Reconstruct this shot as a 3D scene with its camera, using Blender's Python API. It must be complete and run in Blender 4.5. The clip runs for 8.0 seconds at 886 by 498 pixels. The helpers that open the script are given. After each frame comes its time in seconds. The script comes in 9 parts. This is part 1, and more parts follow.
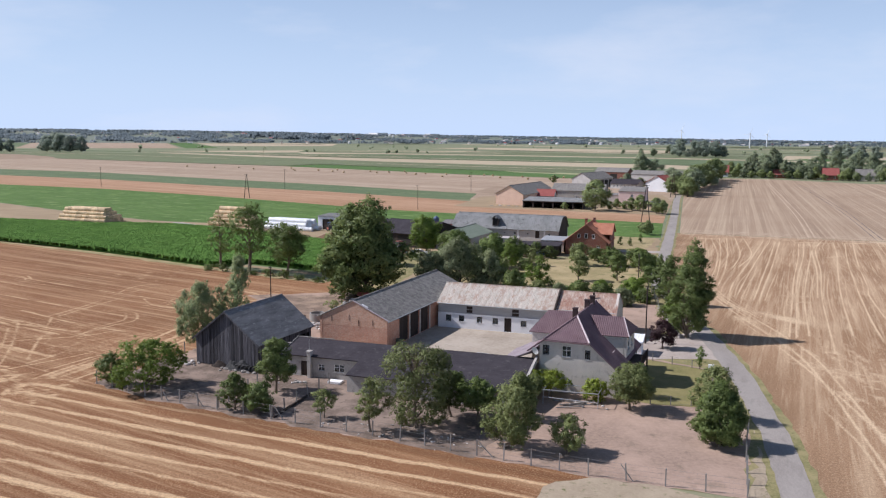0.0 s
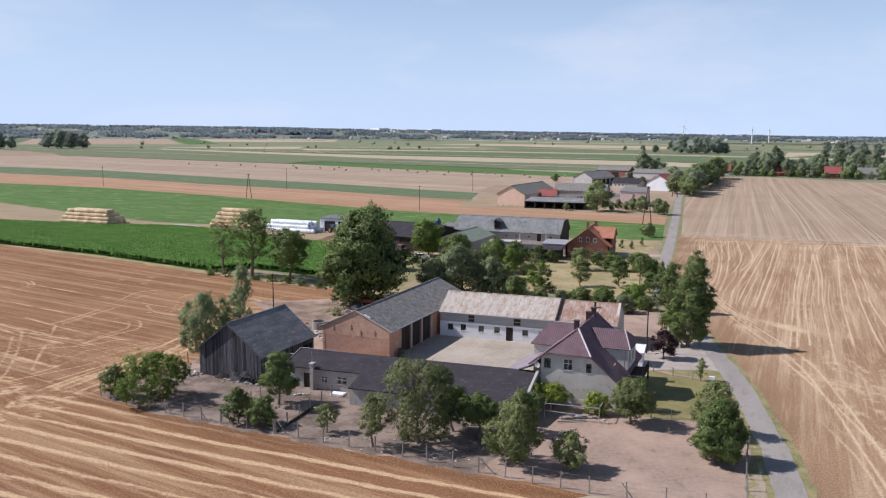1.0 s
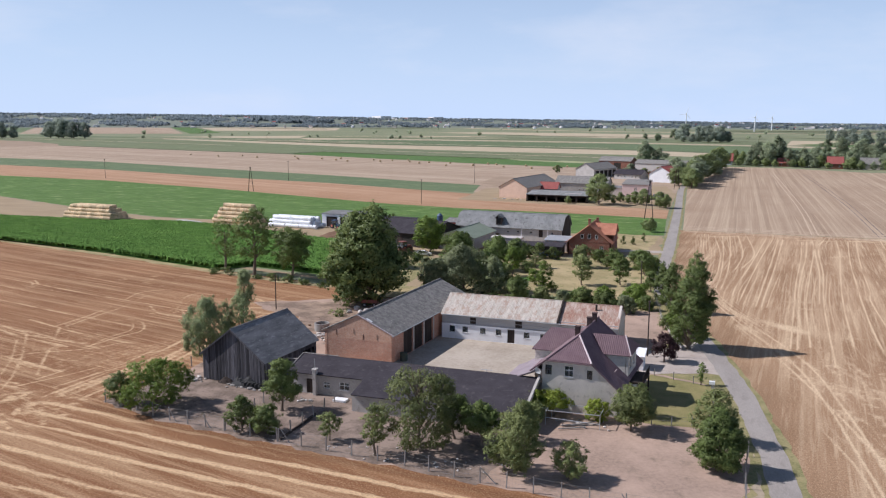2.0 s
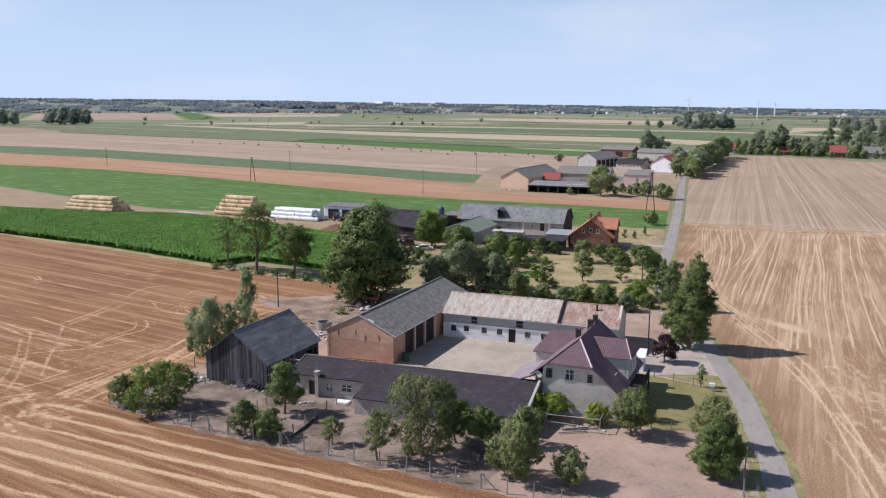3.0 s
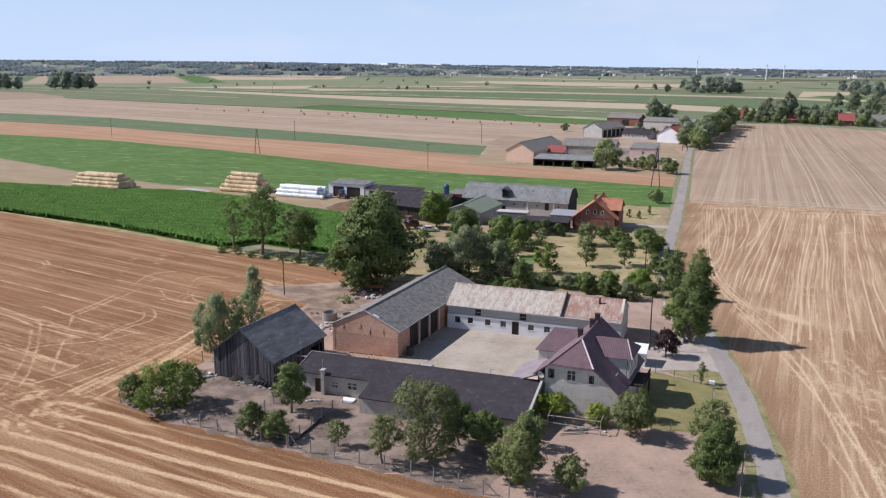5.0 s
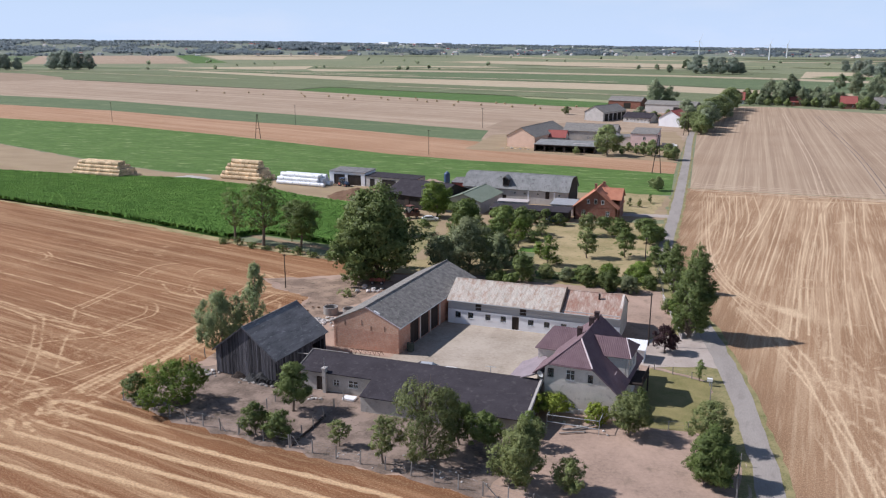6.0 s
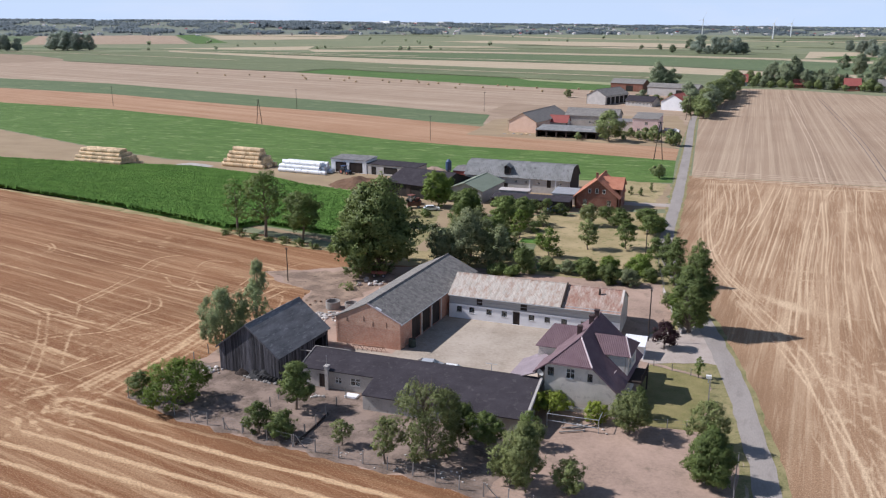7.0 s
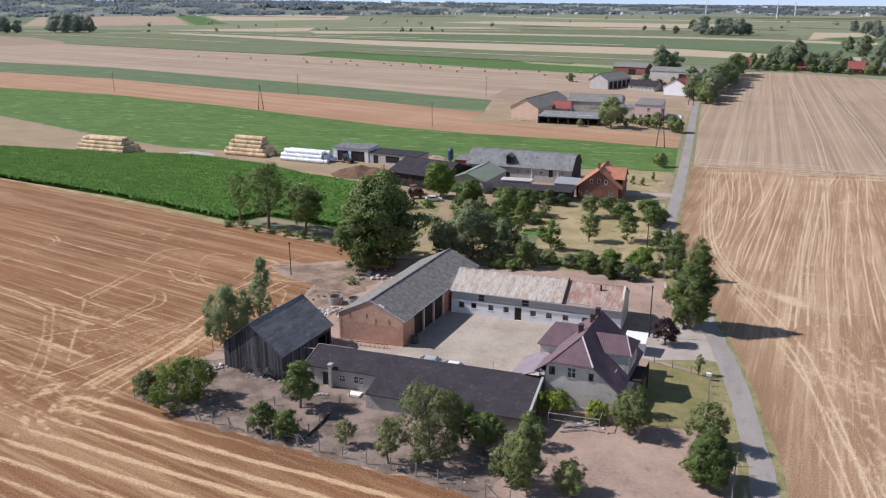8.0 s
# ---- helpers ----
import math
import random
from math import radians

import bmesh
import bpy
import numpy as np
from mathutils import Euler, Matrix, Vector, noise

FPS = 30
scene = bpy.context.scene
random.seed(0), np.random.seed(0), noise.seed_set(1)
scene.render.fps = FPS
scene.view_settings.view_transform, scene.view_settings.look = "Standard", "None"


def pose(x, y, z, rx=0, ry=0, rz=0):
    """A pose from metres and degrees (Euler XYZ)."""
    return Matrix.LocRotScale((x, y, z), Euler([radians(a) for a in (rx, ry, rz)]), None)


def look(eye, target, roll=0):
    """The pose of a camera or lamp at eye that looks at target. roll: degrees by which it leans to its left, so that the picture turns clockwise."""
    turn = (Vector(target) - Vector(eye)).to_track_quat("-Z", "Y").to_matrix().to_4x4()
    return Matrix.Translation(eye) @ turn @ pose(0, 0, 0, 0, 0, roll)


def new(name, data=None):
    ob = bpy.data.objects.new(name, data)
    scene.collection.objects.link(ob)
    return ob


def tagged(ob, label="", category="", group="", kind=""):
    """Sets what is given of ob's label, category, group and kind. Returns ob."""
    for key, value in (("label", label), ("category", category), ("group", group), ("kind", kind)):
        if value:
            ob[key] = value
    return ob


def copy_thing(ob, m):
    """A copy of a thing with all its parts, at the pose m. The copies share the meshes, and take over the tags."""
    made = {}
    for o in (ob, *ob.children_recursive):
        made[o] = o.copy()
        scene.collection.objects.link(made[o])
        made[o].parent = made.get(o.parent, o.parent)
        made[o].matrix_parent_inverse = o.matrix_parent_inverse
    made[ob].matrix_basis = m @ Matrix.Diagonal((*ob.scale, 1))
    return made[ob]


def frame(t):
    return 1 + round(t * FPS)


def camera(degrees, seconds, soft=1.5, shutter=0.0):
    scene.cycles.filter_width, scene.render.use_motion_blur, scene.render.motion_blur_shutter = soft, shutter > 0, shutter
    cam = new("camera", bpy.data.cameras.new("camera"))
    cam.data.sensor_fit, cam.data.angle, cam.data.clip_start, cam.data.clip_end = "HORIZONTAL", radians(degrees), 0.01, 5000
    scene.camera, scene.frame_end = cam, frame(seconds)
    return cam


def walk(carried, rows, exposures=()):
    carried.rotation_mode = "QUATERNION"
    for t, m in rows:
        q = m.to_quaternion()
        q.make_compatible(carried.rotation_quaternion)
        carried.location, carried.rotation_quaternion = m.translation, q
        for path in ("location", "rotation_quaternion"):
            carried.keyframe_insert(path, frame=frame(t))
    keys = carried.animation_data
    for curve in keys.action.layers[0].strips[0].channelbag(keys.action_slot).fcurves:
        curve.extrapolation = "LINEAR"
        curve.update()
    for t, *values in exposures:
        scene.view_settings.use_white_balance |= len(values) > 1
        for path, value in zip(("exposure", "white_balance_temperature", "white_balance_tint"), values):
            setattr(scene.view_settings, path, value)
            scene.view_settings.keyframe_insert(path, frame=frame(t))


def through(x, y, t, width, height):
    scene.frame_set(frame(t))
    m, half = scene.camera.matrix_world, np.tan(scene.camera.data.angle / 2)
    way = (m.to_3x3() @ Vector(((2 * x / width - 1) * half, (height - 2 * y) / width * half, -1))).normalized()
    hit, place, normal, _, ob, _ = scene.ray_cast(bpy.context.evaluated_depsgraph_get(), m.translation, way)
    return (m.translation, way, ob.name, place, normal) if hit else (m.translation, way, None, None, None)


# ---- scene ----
cam = camera(57.0, 8.0, 1.2)
PATH = [
    (0, (8.484, -90.551, 30.517), (7.846, -88.676, 30.239), 0.3),
    (0.5, (8.496, -90.599, 31.74), (7.856, -88.726, 31.457), 0.3),
    (1, (8.461, -90.682, 32.791), (7.82, -88.81, 32.501), 0.3),
    (1.5, (8.522, -90.716, 34.03), (7.878, -88.847, 33.726), 0.2),
    (3, (8.57, -90.774, 37.521), (7.924, -88.915, 37.166), 0.2),
    (3.5, (8.641, -90.779, 38.78), (7.993, -88.925, 38.404), 0.2),
    (4, (8.676, -90.714, 39.97), (8.027, -88.864, 39.572), 0.1),
    (4.5, (8.699, -90.675, 41.269), (8.048, -88.832, 40.847), 0.1),
    (6, (8.785, -90.504, 45.19), (8.134, -88.678, 44.695), 0.1),
    (6.5, (8.825, -90.497, 46.533), (8.175, -88.679, 46.014), 0.0),
    (7, (8.875, -90.443, 47.815), (8.224, -88.631, 47.272), 0.0),
    (7.5, (8.844, -90.333, 49.035), (8.194, -88.528, 48.47), -0.0),
    (8, (8.823, -90.41, 50.384), (8.172, -88.612, 49.796), -0.1),
]
walk(cam, [(t, look(eye, target, roll)) for t, eye, target, roll in PATH], [(0.0, 0.05, 6210, 14), (8.0, 0.05, 6210, 14)])

# ---- world, sun, exposure ----
SUN_HEIGHT, SUN_FROM = 42.8, 258.5  # degrees above the horizon; compass side, clockwise from +y
world = bpy.data.worlds.new("world")
scene.world = world
world.use_nodes = True
wn, wl = world.node_tree.nodes, world.node_tree.links
wn.clear()
sky = wn.new("ShaderNodeTexSky")
sky.sky_type, sky.sun_disc = "NISHITA", False
sky.sun_elevation, sky.sun_rotation = radians(SUN_HEIGHT), radians(SUN_FROM)
sky.altitude, sky.air_density, sky.dust_density, sky.ozone_density = 100, 1.0, 0.1, 3.5
w_co, w_map, w_noise, w_ramp = (wn.new(k) for k in ("ShaderNodeTexCoord", "ShaderNodeMapping", "ShaderNodeTexNoise", "ShaderNodeValToRGB"))
w_map.inputs["Scale"].default_value = (2.2, 1.1, 7.0)
w_noise.inputs["Scale"].default_value, w_noise.inputs["Detail"].default_value, w_noise.inputs["Roughness"].default_value = 1.6, 6, 0.58
w_ramp.color_ramp.elements[0].position, w_ramp.color_ramp.elements[0].color = 0.48, (0, 0, 0, 1)
w_ramp.color_ramp.elements[1].position, w_ramp.color_ramp.elements[1].color = 0.78, (0.5, 0.5, 0.5, 1)
w_mix, w_back, w_out = (wn.new(k) for k in ("ShaderNodeMixRGB", "ShaderNodeBackground", "ShaderNodeOutputWorld"))
w_mix.inputs[2].default_value = (10.0, 10.6, 11.8, 1)
w_sep, w_tall, w_haze = (wn.new(k) for k in ("ShaderNodeSeparateXYZ", "ShaderNodeMapRange", "ShaderNodeMixRGB"))
for k, v in (("From Min", 0.0), ("From Max", 0.38), ("To Min", 0.94), ("To Max", 0.0)):
    w_tall.inputs[k].default_value = v
w_haze.inputs[2].default_value = (7.75, 9.75, 12.9, 1)
wl.new(w_co.outputs["Generated"], w_sep.inputs[0])
wl.new(w_sep.outputs["Z"], w_tall.inputs["Value"])
wl.new(w_tall.outputs["Result"], w_haze.inputs[0])
wl.new(sky.outputs["Color"], w_haze.inputs[1])
wl.new(w_co.outputs["Generated"], w_map.inputs["Vector"])
wl.new(w_map.outputs["Vector"], w_noise.inputs["Vector"])
wl.new(w_noise.outputs["Fac"], w_ramp.inputs["Fac"])
wl.new(w_ramp.outputs["Color"], w_mix.inputs[0])
wl.new(w_haze.outputs["Color"], w_mix.inputs[1])
wl.new(w_mix.outputs["Color"], w_back.inputs["Color"])
w_back.inputs["Strength"].default_value = 0.0745
wl.new(w_back.outputs["Background"], w_out.inputs["Surface"])
sun_data = bpy.data.lights.new("sun", "SUN")
sun_data.energy, sun_data.angle, sun_data.color = 4.9, radians(0.53), (1.0, 0.96, 0.935)
sun = new("sun", sun_data)
_a, _e = radians(SUN_FROM), radians(SUN_HEIGHT)
SUN_DIR = Vector((math.sin(_a) * math.cos(_e), math.cos(_a) * math.cos(_e), math.sin(_e)))
sun.matrix_world = look(SUN_DIR * 300, (0, 0, 0))


# ---- materials ----
def nodes_of(name):
    m = bpy.data.materials.new(name)
    m.use_nodes = True
    n = m.node_tree.nodes
    return m, n, m.node_tree.links, n["Principled BSDF"]


def noise_fac(n, l, co, scale, detail=4, stretch=(1, 1, 1), rough=0.55):
    mp, tx = n.new("ShaderNodeMapping"), n.new("ShaderNodeTexNoise")
    mp.inputs["Scale"].default_value = stretch
    tx.inputs["Scale"].default_value, tx.inputs["Detail"].default_value, tx.inputs["Roughness"].default_value = scale, detail, rough
    l.new(co, mp.inputs["Vector"])
    l.new(mp.outputs["Vector"], tx.inputs["Vector"])
    return tx.outputs["Fac"]


def ramp(n, l, fac, lo, hi, a=0.0, b=1.0):
    r = n.new("ShaderNodeMapRange")
    r.inputs["From Min"].default_value, r.inputs["From Max"].default_value = lo, hi
    r.inputs["To Min"].default_value, r.inputs["To Max"].default_value = a, b
    l.new(fac, r.inputs["Value"])
    return r.outputs["Result"]


def mixed(n, l, fac, a, b, mode="MIX"):
    m = n.new("ShaderNodeMixRGB")
    m.blend_type = mode
    for k, v in ((0, fac), (1, a), (2, b)):
        if isinstance(v, (int, float)):
            m.inputs[k].default_value = v
        elif isinstance(v, tuple):
            m.inputs[k].default_value = (*v, 1)
        else:
            l.new(v, m.inputs[k])
    return m.outputs["Color"]


def coords(n, place="Object"):
    if place == "World":
        return n.new("ShaderNodeNewGeometry").outputs["Position"]
    return n.new("ShaderNodeTexCoord").outputs["Object"]


def bump(n, l, bsdf, fac, strength, distance):
    b = n.new("ShaderNodeBump")
    b.inputs["Strength"].default_value, b.inputs["Distance"].default_value = strength, distance
    l.new(fac, b.inputs["Height"])
    l.new(b.outputs["Normal"], bsdf.inputs["Normal"])


def surface(name, base, second, scale=0.6, fine=8.0, third=None, stain=0.15, rough=0.85, metal=0.0, relief=0.02, stretch=(1, 1, 1), place="Object", lo=0.35, hi=0.65, islands=0.0, things=0.0, gloss=None):
    """Two-scale surface: base and second mixed by a broad noise, a fine grain, and stains of the third colour."""
    m, n, l, bsdf = nodes_of(name)
    co = coords(n, place)
    broad = ramp(n, l, noise_fac(n, l, co, scale, 5, stretch), lo, hi)
    col = mixed(n, l, broad, base, second)
    grain = noise_fac(n, l, co, fine, 3, stretch, 0.7)
    col = mixed(n, l, ramp(n, l, grain, 0.3, 0.7, 0.0, 0.5), col, tuple(min(1, c * 1.25) for c in second))
    if third:
        st = ramp(n, l, noise_fac(n, l, co, scale * 2.7, 6, stretch, 0.65), 0.56, 0.72, 0, stain * 4)
        col = mixed(n, l, st, col, third)
    if islands or things:
        src = n.new("ShaderNodeNewGeometry").outputs["Random Per Island"] if islands else n.new("ShaderNodeObjectInfo").outputs["Random"]
        k = islands or things
        h = n.new("ShaderNodeHueSaturation")
        l.new(ramp(n, l, src, 0, 1, 1 - k, 1 + k), h.inputs["Value"])
        l.new(col, h.inputs["Color"])
        col = h.outputs["Color"]
    l.new(col, bsdf.inputs["Base Color"])
    bsdf.inputs["Roughness"].default_value, bsdf.inputs["Metallic"].default_value = rough, metal
    bsdf.inputs["Specular IOR Level"].default_value = gloss if gloss is not None else (0.15 if rough > 0.8 else 0.4)
    if relief:
        bump(n, l, bsdf, grain, 0.5, relief)
    return m


def foliage(name, dark, light, spread=0.35, through=0.32):
    """Leaves: colour differs leaf by leaf and clump by clump, with light passing through."""
    m, n, l, bsdf = nodes_of(name)
    geo = n.new("ShaderNodeNewGeometry")
    big = noise_fac(n, l, geo.outputs["Position"], 0.9, 3)
    f = n.new("ShaderNodeMath")
    f.operation, f.use_clamp = "MULTIPLY_ADD", True
    l.new(geo.outputs["Random Per Island"], f.inputs[0])
    f.inputs[1].default_value = 0.3
    l.new(ramp(n, l, big, 0.3, 0.7, 0.0, 0.7), f.inputs[2])
    col = mixed(n, l, f.outputs[0], tuple(v * 0.78 for v in dark), light)
    info = n.new("ShaderNodeObjectInfo").outputs["Random"]
    h = n.new("ShaderNodeHueSaturation")
    l.new(ramp(n, l, info, 0, 1, 1 - spread * 0.5, 1 + spread * 0.5), h.inputs["Value"])
    l.new(col, h.inputs["Color"])
    l.new(h.outputs["Color"], bsdf.inputs["Base Color"])
    bsdf.inputs["Roughness"].default_value = 0.55
    bsdf.inputs["Specular IOR Level"].default_value = 0.25
    tr, mx = n.new("ShaderNodeBsdfTranslucent"), n.new("ShaderNodeMixShader")
    l.new(h.outputs["Color"], tr.inputs["Color"])
    mx.inputs[0].default_value = through
    l.new(bsdf.outputs["BSDF"], mx.inputs[1])
    l.new(tr.outputs["BSDF"], mx.inputs[2])
    l.new(mx.outputs["Shader"], n["Material Output"].inputs["Surface"])
    return m


def stubble(name, soil, straw, pale, row_dir=(1, 0), row=1.3, amount=0.5, marks=True, litter_size=1.6, loose=0.42, along=0.03):
    """Cut cereal: soil and straw in drill rows, with the 'straw' attribute for swaths and wheel marks."""
    m, n, l, bsdf = nodes_of(name)
    pos = coords(n, "World")
    k = math.hypot(*row_dir)
    cx, cy = row_dir[0] / k, row_dir[1] / k

    def dot(v):
        d = n.new("ShaderNodeVectorMath")
        d.operation = "DOT_PRODUCT"
        l.new(pos, d.inputs[0])
        d.inputs[1].default_value = v
        return d.outputs["Value"]

    rowed = n.new("ShaderNodeCombineXYZ")
    l.new(dot((-cy, cx, 0)), rowed.inputs["X"])
    l.new(dot((cx, cy, 0)), rowed.inputs["Y"])
    rv = rowed.outputs[0]
    broad = ramp(n, l, noise_fac(n, l, pos, 0.035, 4, (1, 1, 0)), 0.35, 0.68)
    col = mixed(n, l, broad, soil, straw)
    wide = noise_fac(n, l, rv, 0.45 / row, 4, (1, along, 1), 0.6)
    thin = noise_fac(n, l, rv, 1.9 / row, 3, (1, along * 1.15, 1), 0.6)
    col = mixed(n, l, ramp(n, l, wide, 0.50, 0.66, 0, amount), col, pale)
    col = mixed(n, l, ramp(n, l, wide, 0.48, 0.36, 0, amount * 0.7), col, tuple(c * 0.72 for c in soil))
    col = mixed(n, l, ramp(n, l, thin, 0.52, 0.66, 0, amount * 1.1), col, pale)
    clump = noise_fac(n, l, pos, 3.2, 5, (1, 1, 1), 0.7)
    if marks:
        at = n.new("ShaderNodeAttribute")
        at.attribute_name = "straw"
        soft = n.new("ShaderNodeMath")
        soft.operation = "ADD"
        l.new(at.outputs["Fac"], soft.inputs[0])
        litter = noise_fac(n, l, rv, litter_size, 7, (1, 0.22, 1), 0.75)
        l.new(ramp(n, l, litter, 0.25, 0.75, -loose, loose), soft.inputs[1])
        lit = n.new("ShaderNodeMapRange")
        lit.interpolation_type = "SMOOTHSTEP"
        lit.inputs["From Min"].default_value, lit.inputs["From Max"].default_value = 0.22, 0.70
        l.new(soft.outputs[0], lit.inputs["Value"])
        col = mixed(n, l, lit.outputs["Result"], col, pale)
        at2 = n.new("ShaderNodeAttribute")
        at2.attribute_name = "bare"
        col = mixed(n, l, at2.outputs["Fac"], col, tuple(c * 0.72 for c in soil))
    col = mixed(n, l, ramp(n, l, clump, 0.42, 0.68, 0.0, 0.5), col, tuple(c * 0.5 for c in soil))
    col = mixed(n, l, ramp(n, l, noise_fac(n, l, pos, 6.0, 4, (1, 1, 1), 0.7), 0.5, 0.72, 0.0, 0.55), col, pale)
    l.new(col, bsdf.inputs["Base Color"])
    bsdf.inputs["Roughness"].default_value = 0.95
    bsdf.inputs["Specular IOR Level"].default_value = 0.1
    bump(n, l, bsdf, clump, 0.6, 0.12)
    return m


def crop(name, a, b, c, scale=0.05, stretch=(1, 4, 1), deep=0.58):
    m, n, l, bsdf = nodes_of(name)
    pos = coords(n, "World")
    col = mixed(n, l, ramp(n, l, noise_fac(n, l, pos, scale, 5, stretch), 0.38, 0.62), a, b)
    col = mixed(n, l, ramp(n, l, noise_fac(n, l, pos, 0.16, 6, (1, 2.2, 1), 0.75), 0.40, 0.62, 0, 0.8), col, tuple(v * deep for v in a))
    col = mixed(n, l, ramp(n, l, noise_fac(n, l, pos, 0.30, 6, (1, 2.5, 1), 0.75), 0.56, 0.70, 0, 0.7), col, tuple(min(1, v * 1.35) for v in b))
    fine = noise_fac(n, l, pos, 0.9, 5, (1, 1.6, 1), 0.7)
    col = mixed(n, l, ramp(n, l, fine, 0.35, 0.7, 0, 0.7), col, tuple(v * deep * 0.95 for v in a))
    col = mixed(n, l, ramp(n, l, noise_fac(n, l, pos, scale * 2.1, 6, (1, 2.6, 1), 0.7), 0.55, 0.70, 0, 0.7), col, c)
    l.new(col, bsdf.inputs["Base Color"])
    bsdf.inputs["Roughness"].default_value = 0.9
    bsdf.inputs["Specular IOR Level"].default_value = 0.15
    bump(n, l, bsdf, fine, 0.7, 0.3)
    return m


def bricks(name, a, b, mortar, width=0.25, height=0.075, wash=None):
    m, n, l, bsdf = nodes_of(name)
    co = coords(n)
    geo = n.new("ShaderNodeSeparateXYZ")
    l.new(co, geo.inputs[0])
    add, comb, tx = n.new("ShaderNodeMath"), n.new("ShaderNodeCombineXYZ"), n.new("ShaderNodeTexBrick")
    l.new(geo.outputs["X"], add.inputs[0])
    l.new(geo.outputs["Y"], add.inputs[1])
    l.new(add.outputs[0], comb.inputs["X"])
    l.new(geo.outputs["Z"], comb.inputs["Y"])
    l.new(comb.outputs[0], tx.inputs["Vector"])
    tx.inputs["Scale"].default_value, tx.inputs["Brick Width"].default_value, tx.inputs["Row Height"].default_value, tx.inputs["Mortar Size"].default_value = 1.0, width, height, 0.010
    for k, v in (("Color1", a), ("Color2", b), ("Mortar", mortar)):
        tx.inputs[k].default_value = (*v, 1)
    col = mixed(n, l, ramp(n, l, noise_fac(n, l, co, 1.6, 7, (1, 1, 1.6), 0.75), 0.46, 0.62, 0, 0.75), tx.outputs["Color"], wash or mortar)
    col = mixed(n, l, ramp(n, l, noise_fac(n, l, co, 0.35, 4), 0.45, 0.7, 0, 0.45), col, tuple(c * 0.6 for c in a))
    col = mixed(n, l, ramp(n, l, noise_fac(n, l, co, 4.0, 5, (1, 1, 2.2), 0.75), 0.46, 0.62, 0, 0.65), col, tuple(c * 0.55 for c in b))
    l.new(col, bsdf.inputs["Base Color"])
    bsdf.inputs["Roughness"].default_value = 0.9
    bump(n, l, bsdf, tx.outputs["Fac"], 0.4, -0.01)
    return m


def rusted_sheet(name, tin, pale, rust, deep, amount):
    """Old galvanised sheets: streaks down the slope, broad rusty patches and fine speckle."""
    m, n, l, bsdf = nodes_of(name)
    co = coords(n)
    streak = noise_fac(n, l, co, 1.0, 5, (3.2, 0.35, 0.35), 0.65)
    patch = noise_fac(n, l, co, 0.75, 6, (1.5, 0.7, 0.7), 0.75)
    speck = noise_fac(n, l, co, 5.0, 5, (1.6, 0.6, 0.6), 0.75)
    col = mixed(n, l, ramp(n, l, streak, 0.35, 0.65), tin, pale)
    col = mixed(n, l, ramp(n, l, patch, 0.50 - amount * 0.2, 0.66 - amount * 0.1, 0.0, 0.85), col, rust)
    col = mixed(n, l, ramp(n, l, speck, 0.50, 0.66, 0.0, 0.6), col, deep)
    col = mixed(n, l, ramp(n, l, noise_fac(n, l, co, 0.9, 5, (2.5, 0.5, 0.5), 0.7), 0.56, 0.70, 0.0, 0.6), col, pale)
    l.new(col, bsdf.inputs["Base Color"])
    bsdf.inputs["Roughness"].default_value, bsdf.inputs["Specular IOR Level"].default_value = 0.75, 0.25
    bump(n, l, bsdf, speck, 0.4, 0.012)
    return m


M = {}
M["ground"] = crop("open_land", (0.225, 0.25, 0.145), (0.285, 0.29, 0.175), (0.37, 0.33, 0.21), 0.004, (1, 5, 1), deep=0.78)
M["stubble_front"] = stubble("stubble_front", (0.208, 0.094, 0.044), (0.298, 0.146, 0.073), (0.63, 0.435, 0.255), (1, -0.22), 1.5, 0.36, True, 1.8, 0.34)
M["stubble_east"] = stubble("stubble_east", (0.305, 0.178, 0.10), (0.42, 0.27, 0.165), (0.68, 0.51, 0.335), (0.085, 1), 1.1, 0.5, True, 3.6, 0.2)
M["stubble_pale"] = stubble("stubble_pale", (0.355, 0.25, 0.172), (0.41, 0.302, 0.213), (0.55, 0.43, 0.305), (0.015, 1), 1.3, 0.62, False, along=0.005)
M["stubble_far"] = stubble("stubble_far", (0.355, 0.255, 0.182), (0.42, 0.32, 0.232), (0.54, 0.43, 0.318), (1, -0.28), 3.2, 0.6, False, along=0.008)
M["stubble_red"] = stubble("stubble_red", (0.38, 0.215, 0.125), (0.44, 0.265, 0.162), (0.57, 0.40, 0.265), (1, -0.3), 2.2, 0.5, False, along=0.01)
M["maize"] = crop("maize_leaves", (0.095, 0.205, 0.04), (0.135, 0.26, 0.056), (0.18, 0.30, 0.075), 0.08, deep=0.8)
M["garden_green"] = crop("garden_green", (0.075, 0.115, 0.036), (0.12, 0.16, 0.058), (0.25, 0.22, 0.13), 0.3, (1, 1, 1), deep=0.6)
M["meadow"] = crop("meadow_green", (0.105, 0.19, 0.046), (0.16, 0.255, 0.07), (0.34, 0.39, 0.17), 0.05, (1, 1.6, 1), deep=0.66)
M["green_strip"] = crop("green_strip", (0.14, 0.188, 0.095), (0.185, 0.233, 0.12), (0.26, 0.285, 0.155), 0.02, deep=0.72)
M["green_light"] = crop("green_light", (0.178, 0.208, 0.112), (0.228, 0.25, 0.135), (0.32, 0.31, 0.185), 0.01, deep=0.72)
M["green_bright"] = crop("green_bright", (0.10, 0.18, 0.052), (0.135, 0.215, 0.07), (0.18, 0.25, 0.09), 0.01, deep=0.72)
# three far-field colours with some paleness put in for haze
M["green_yellow"] = crop("yellow_green_crop", (0.32, 0.33, 0.18), (0.39, 0.39, 0.22), (0.45, 0.42, 0.25), 0.01, deep=0.8)
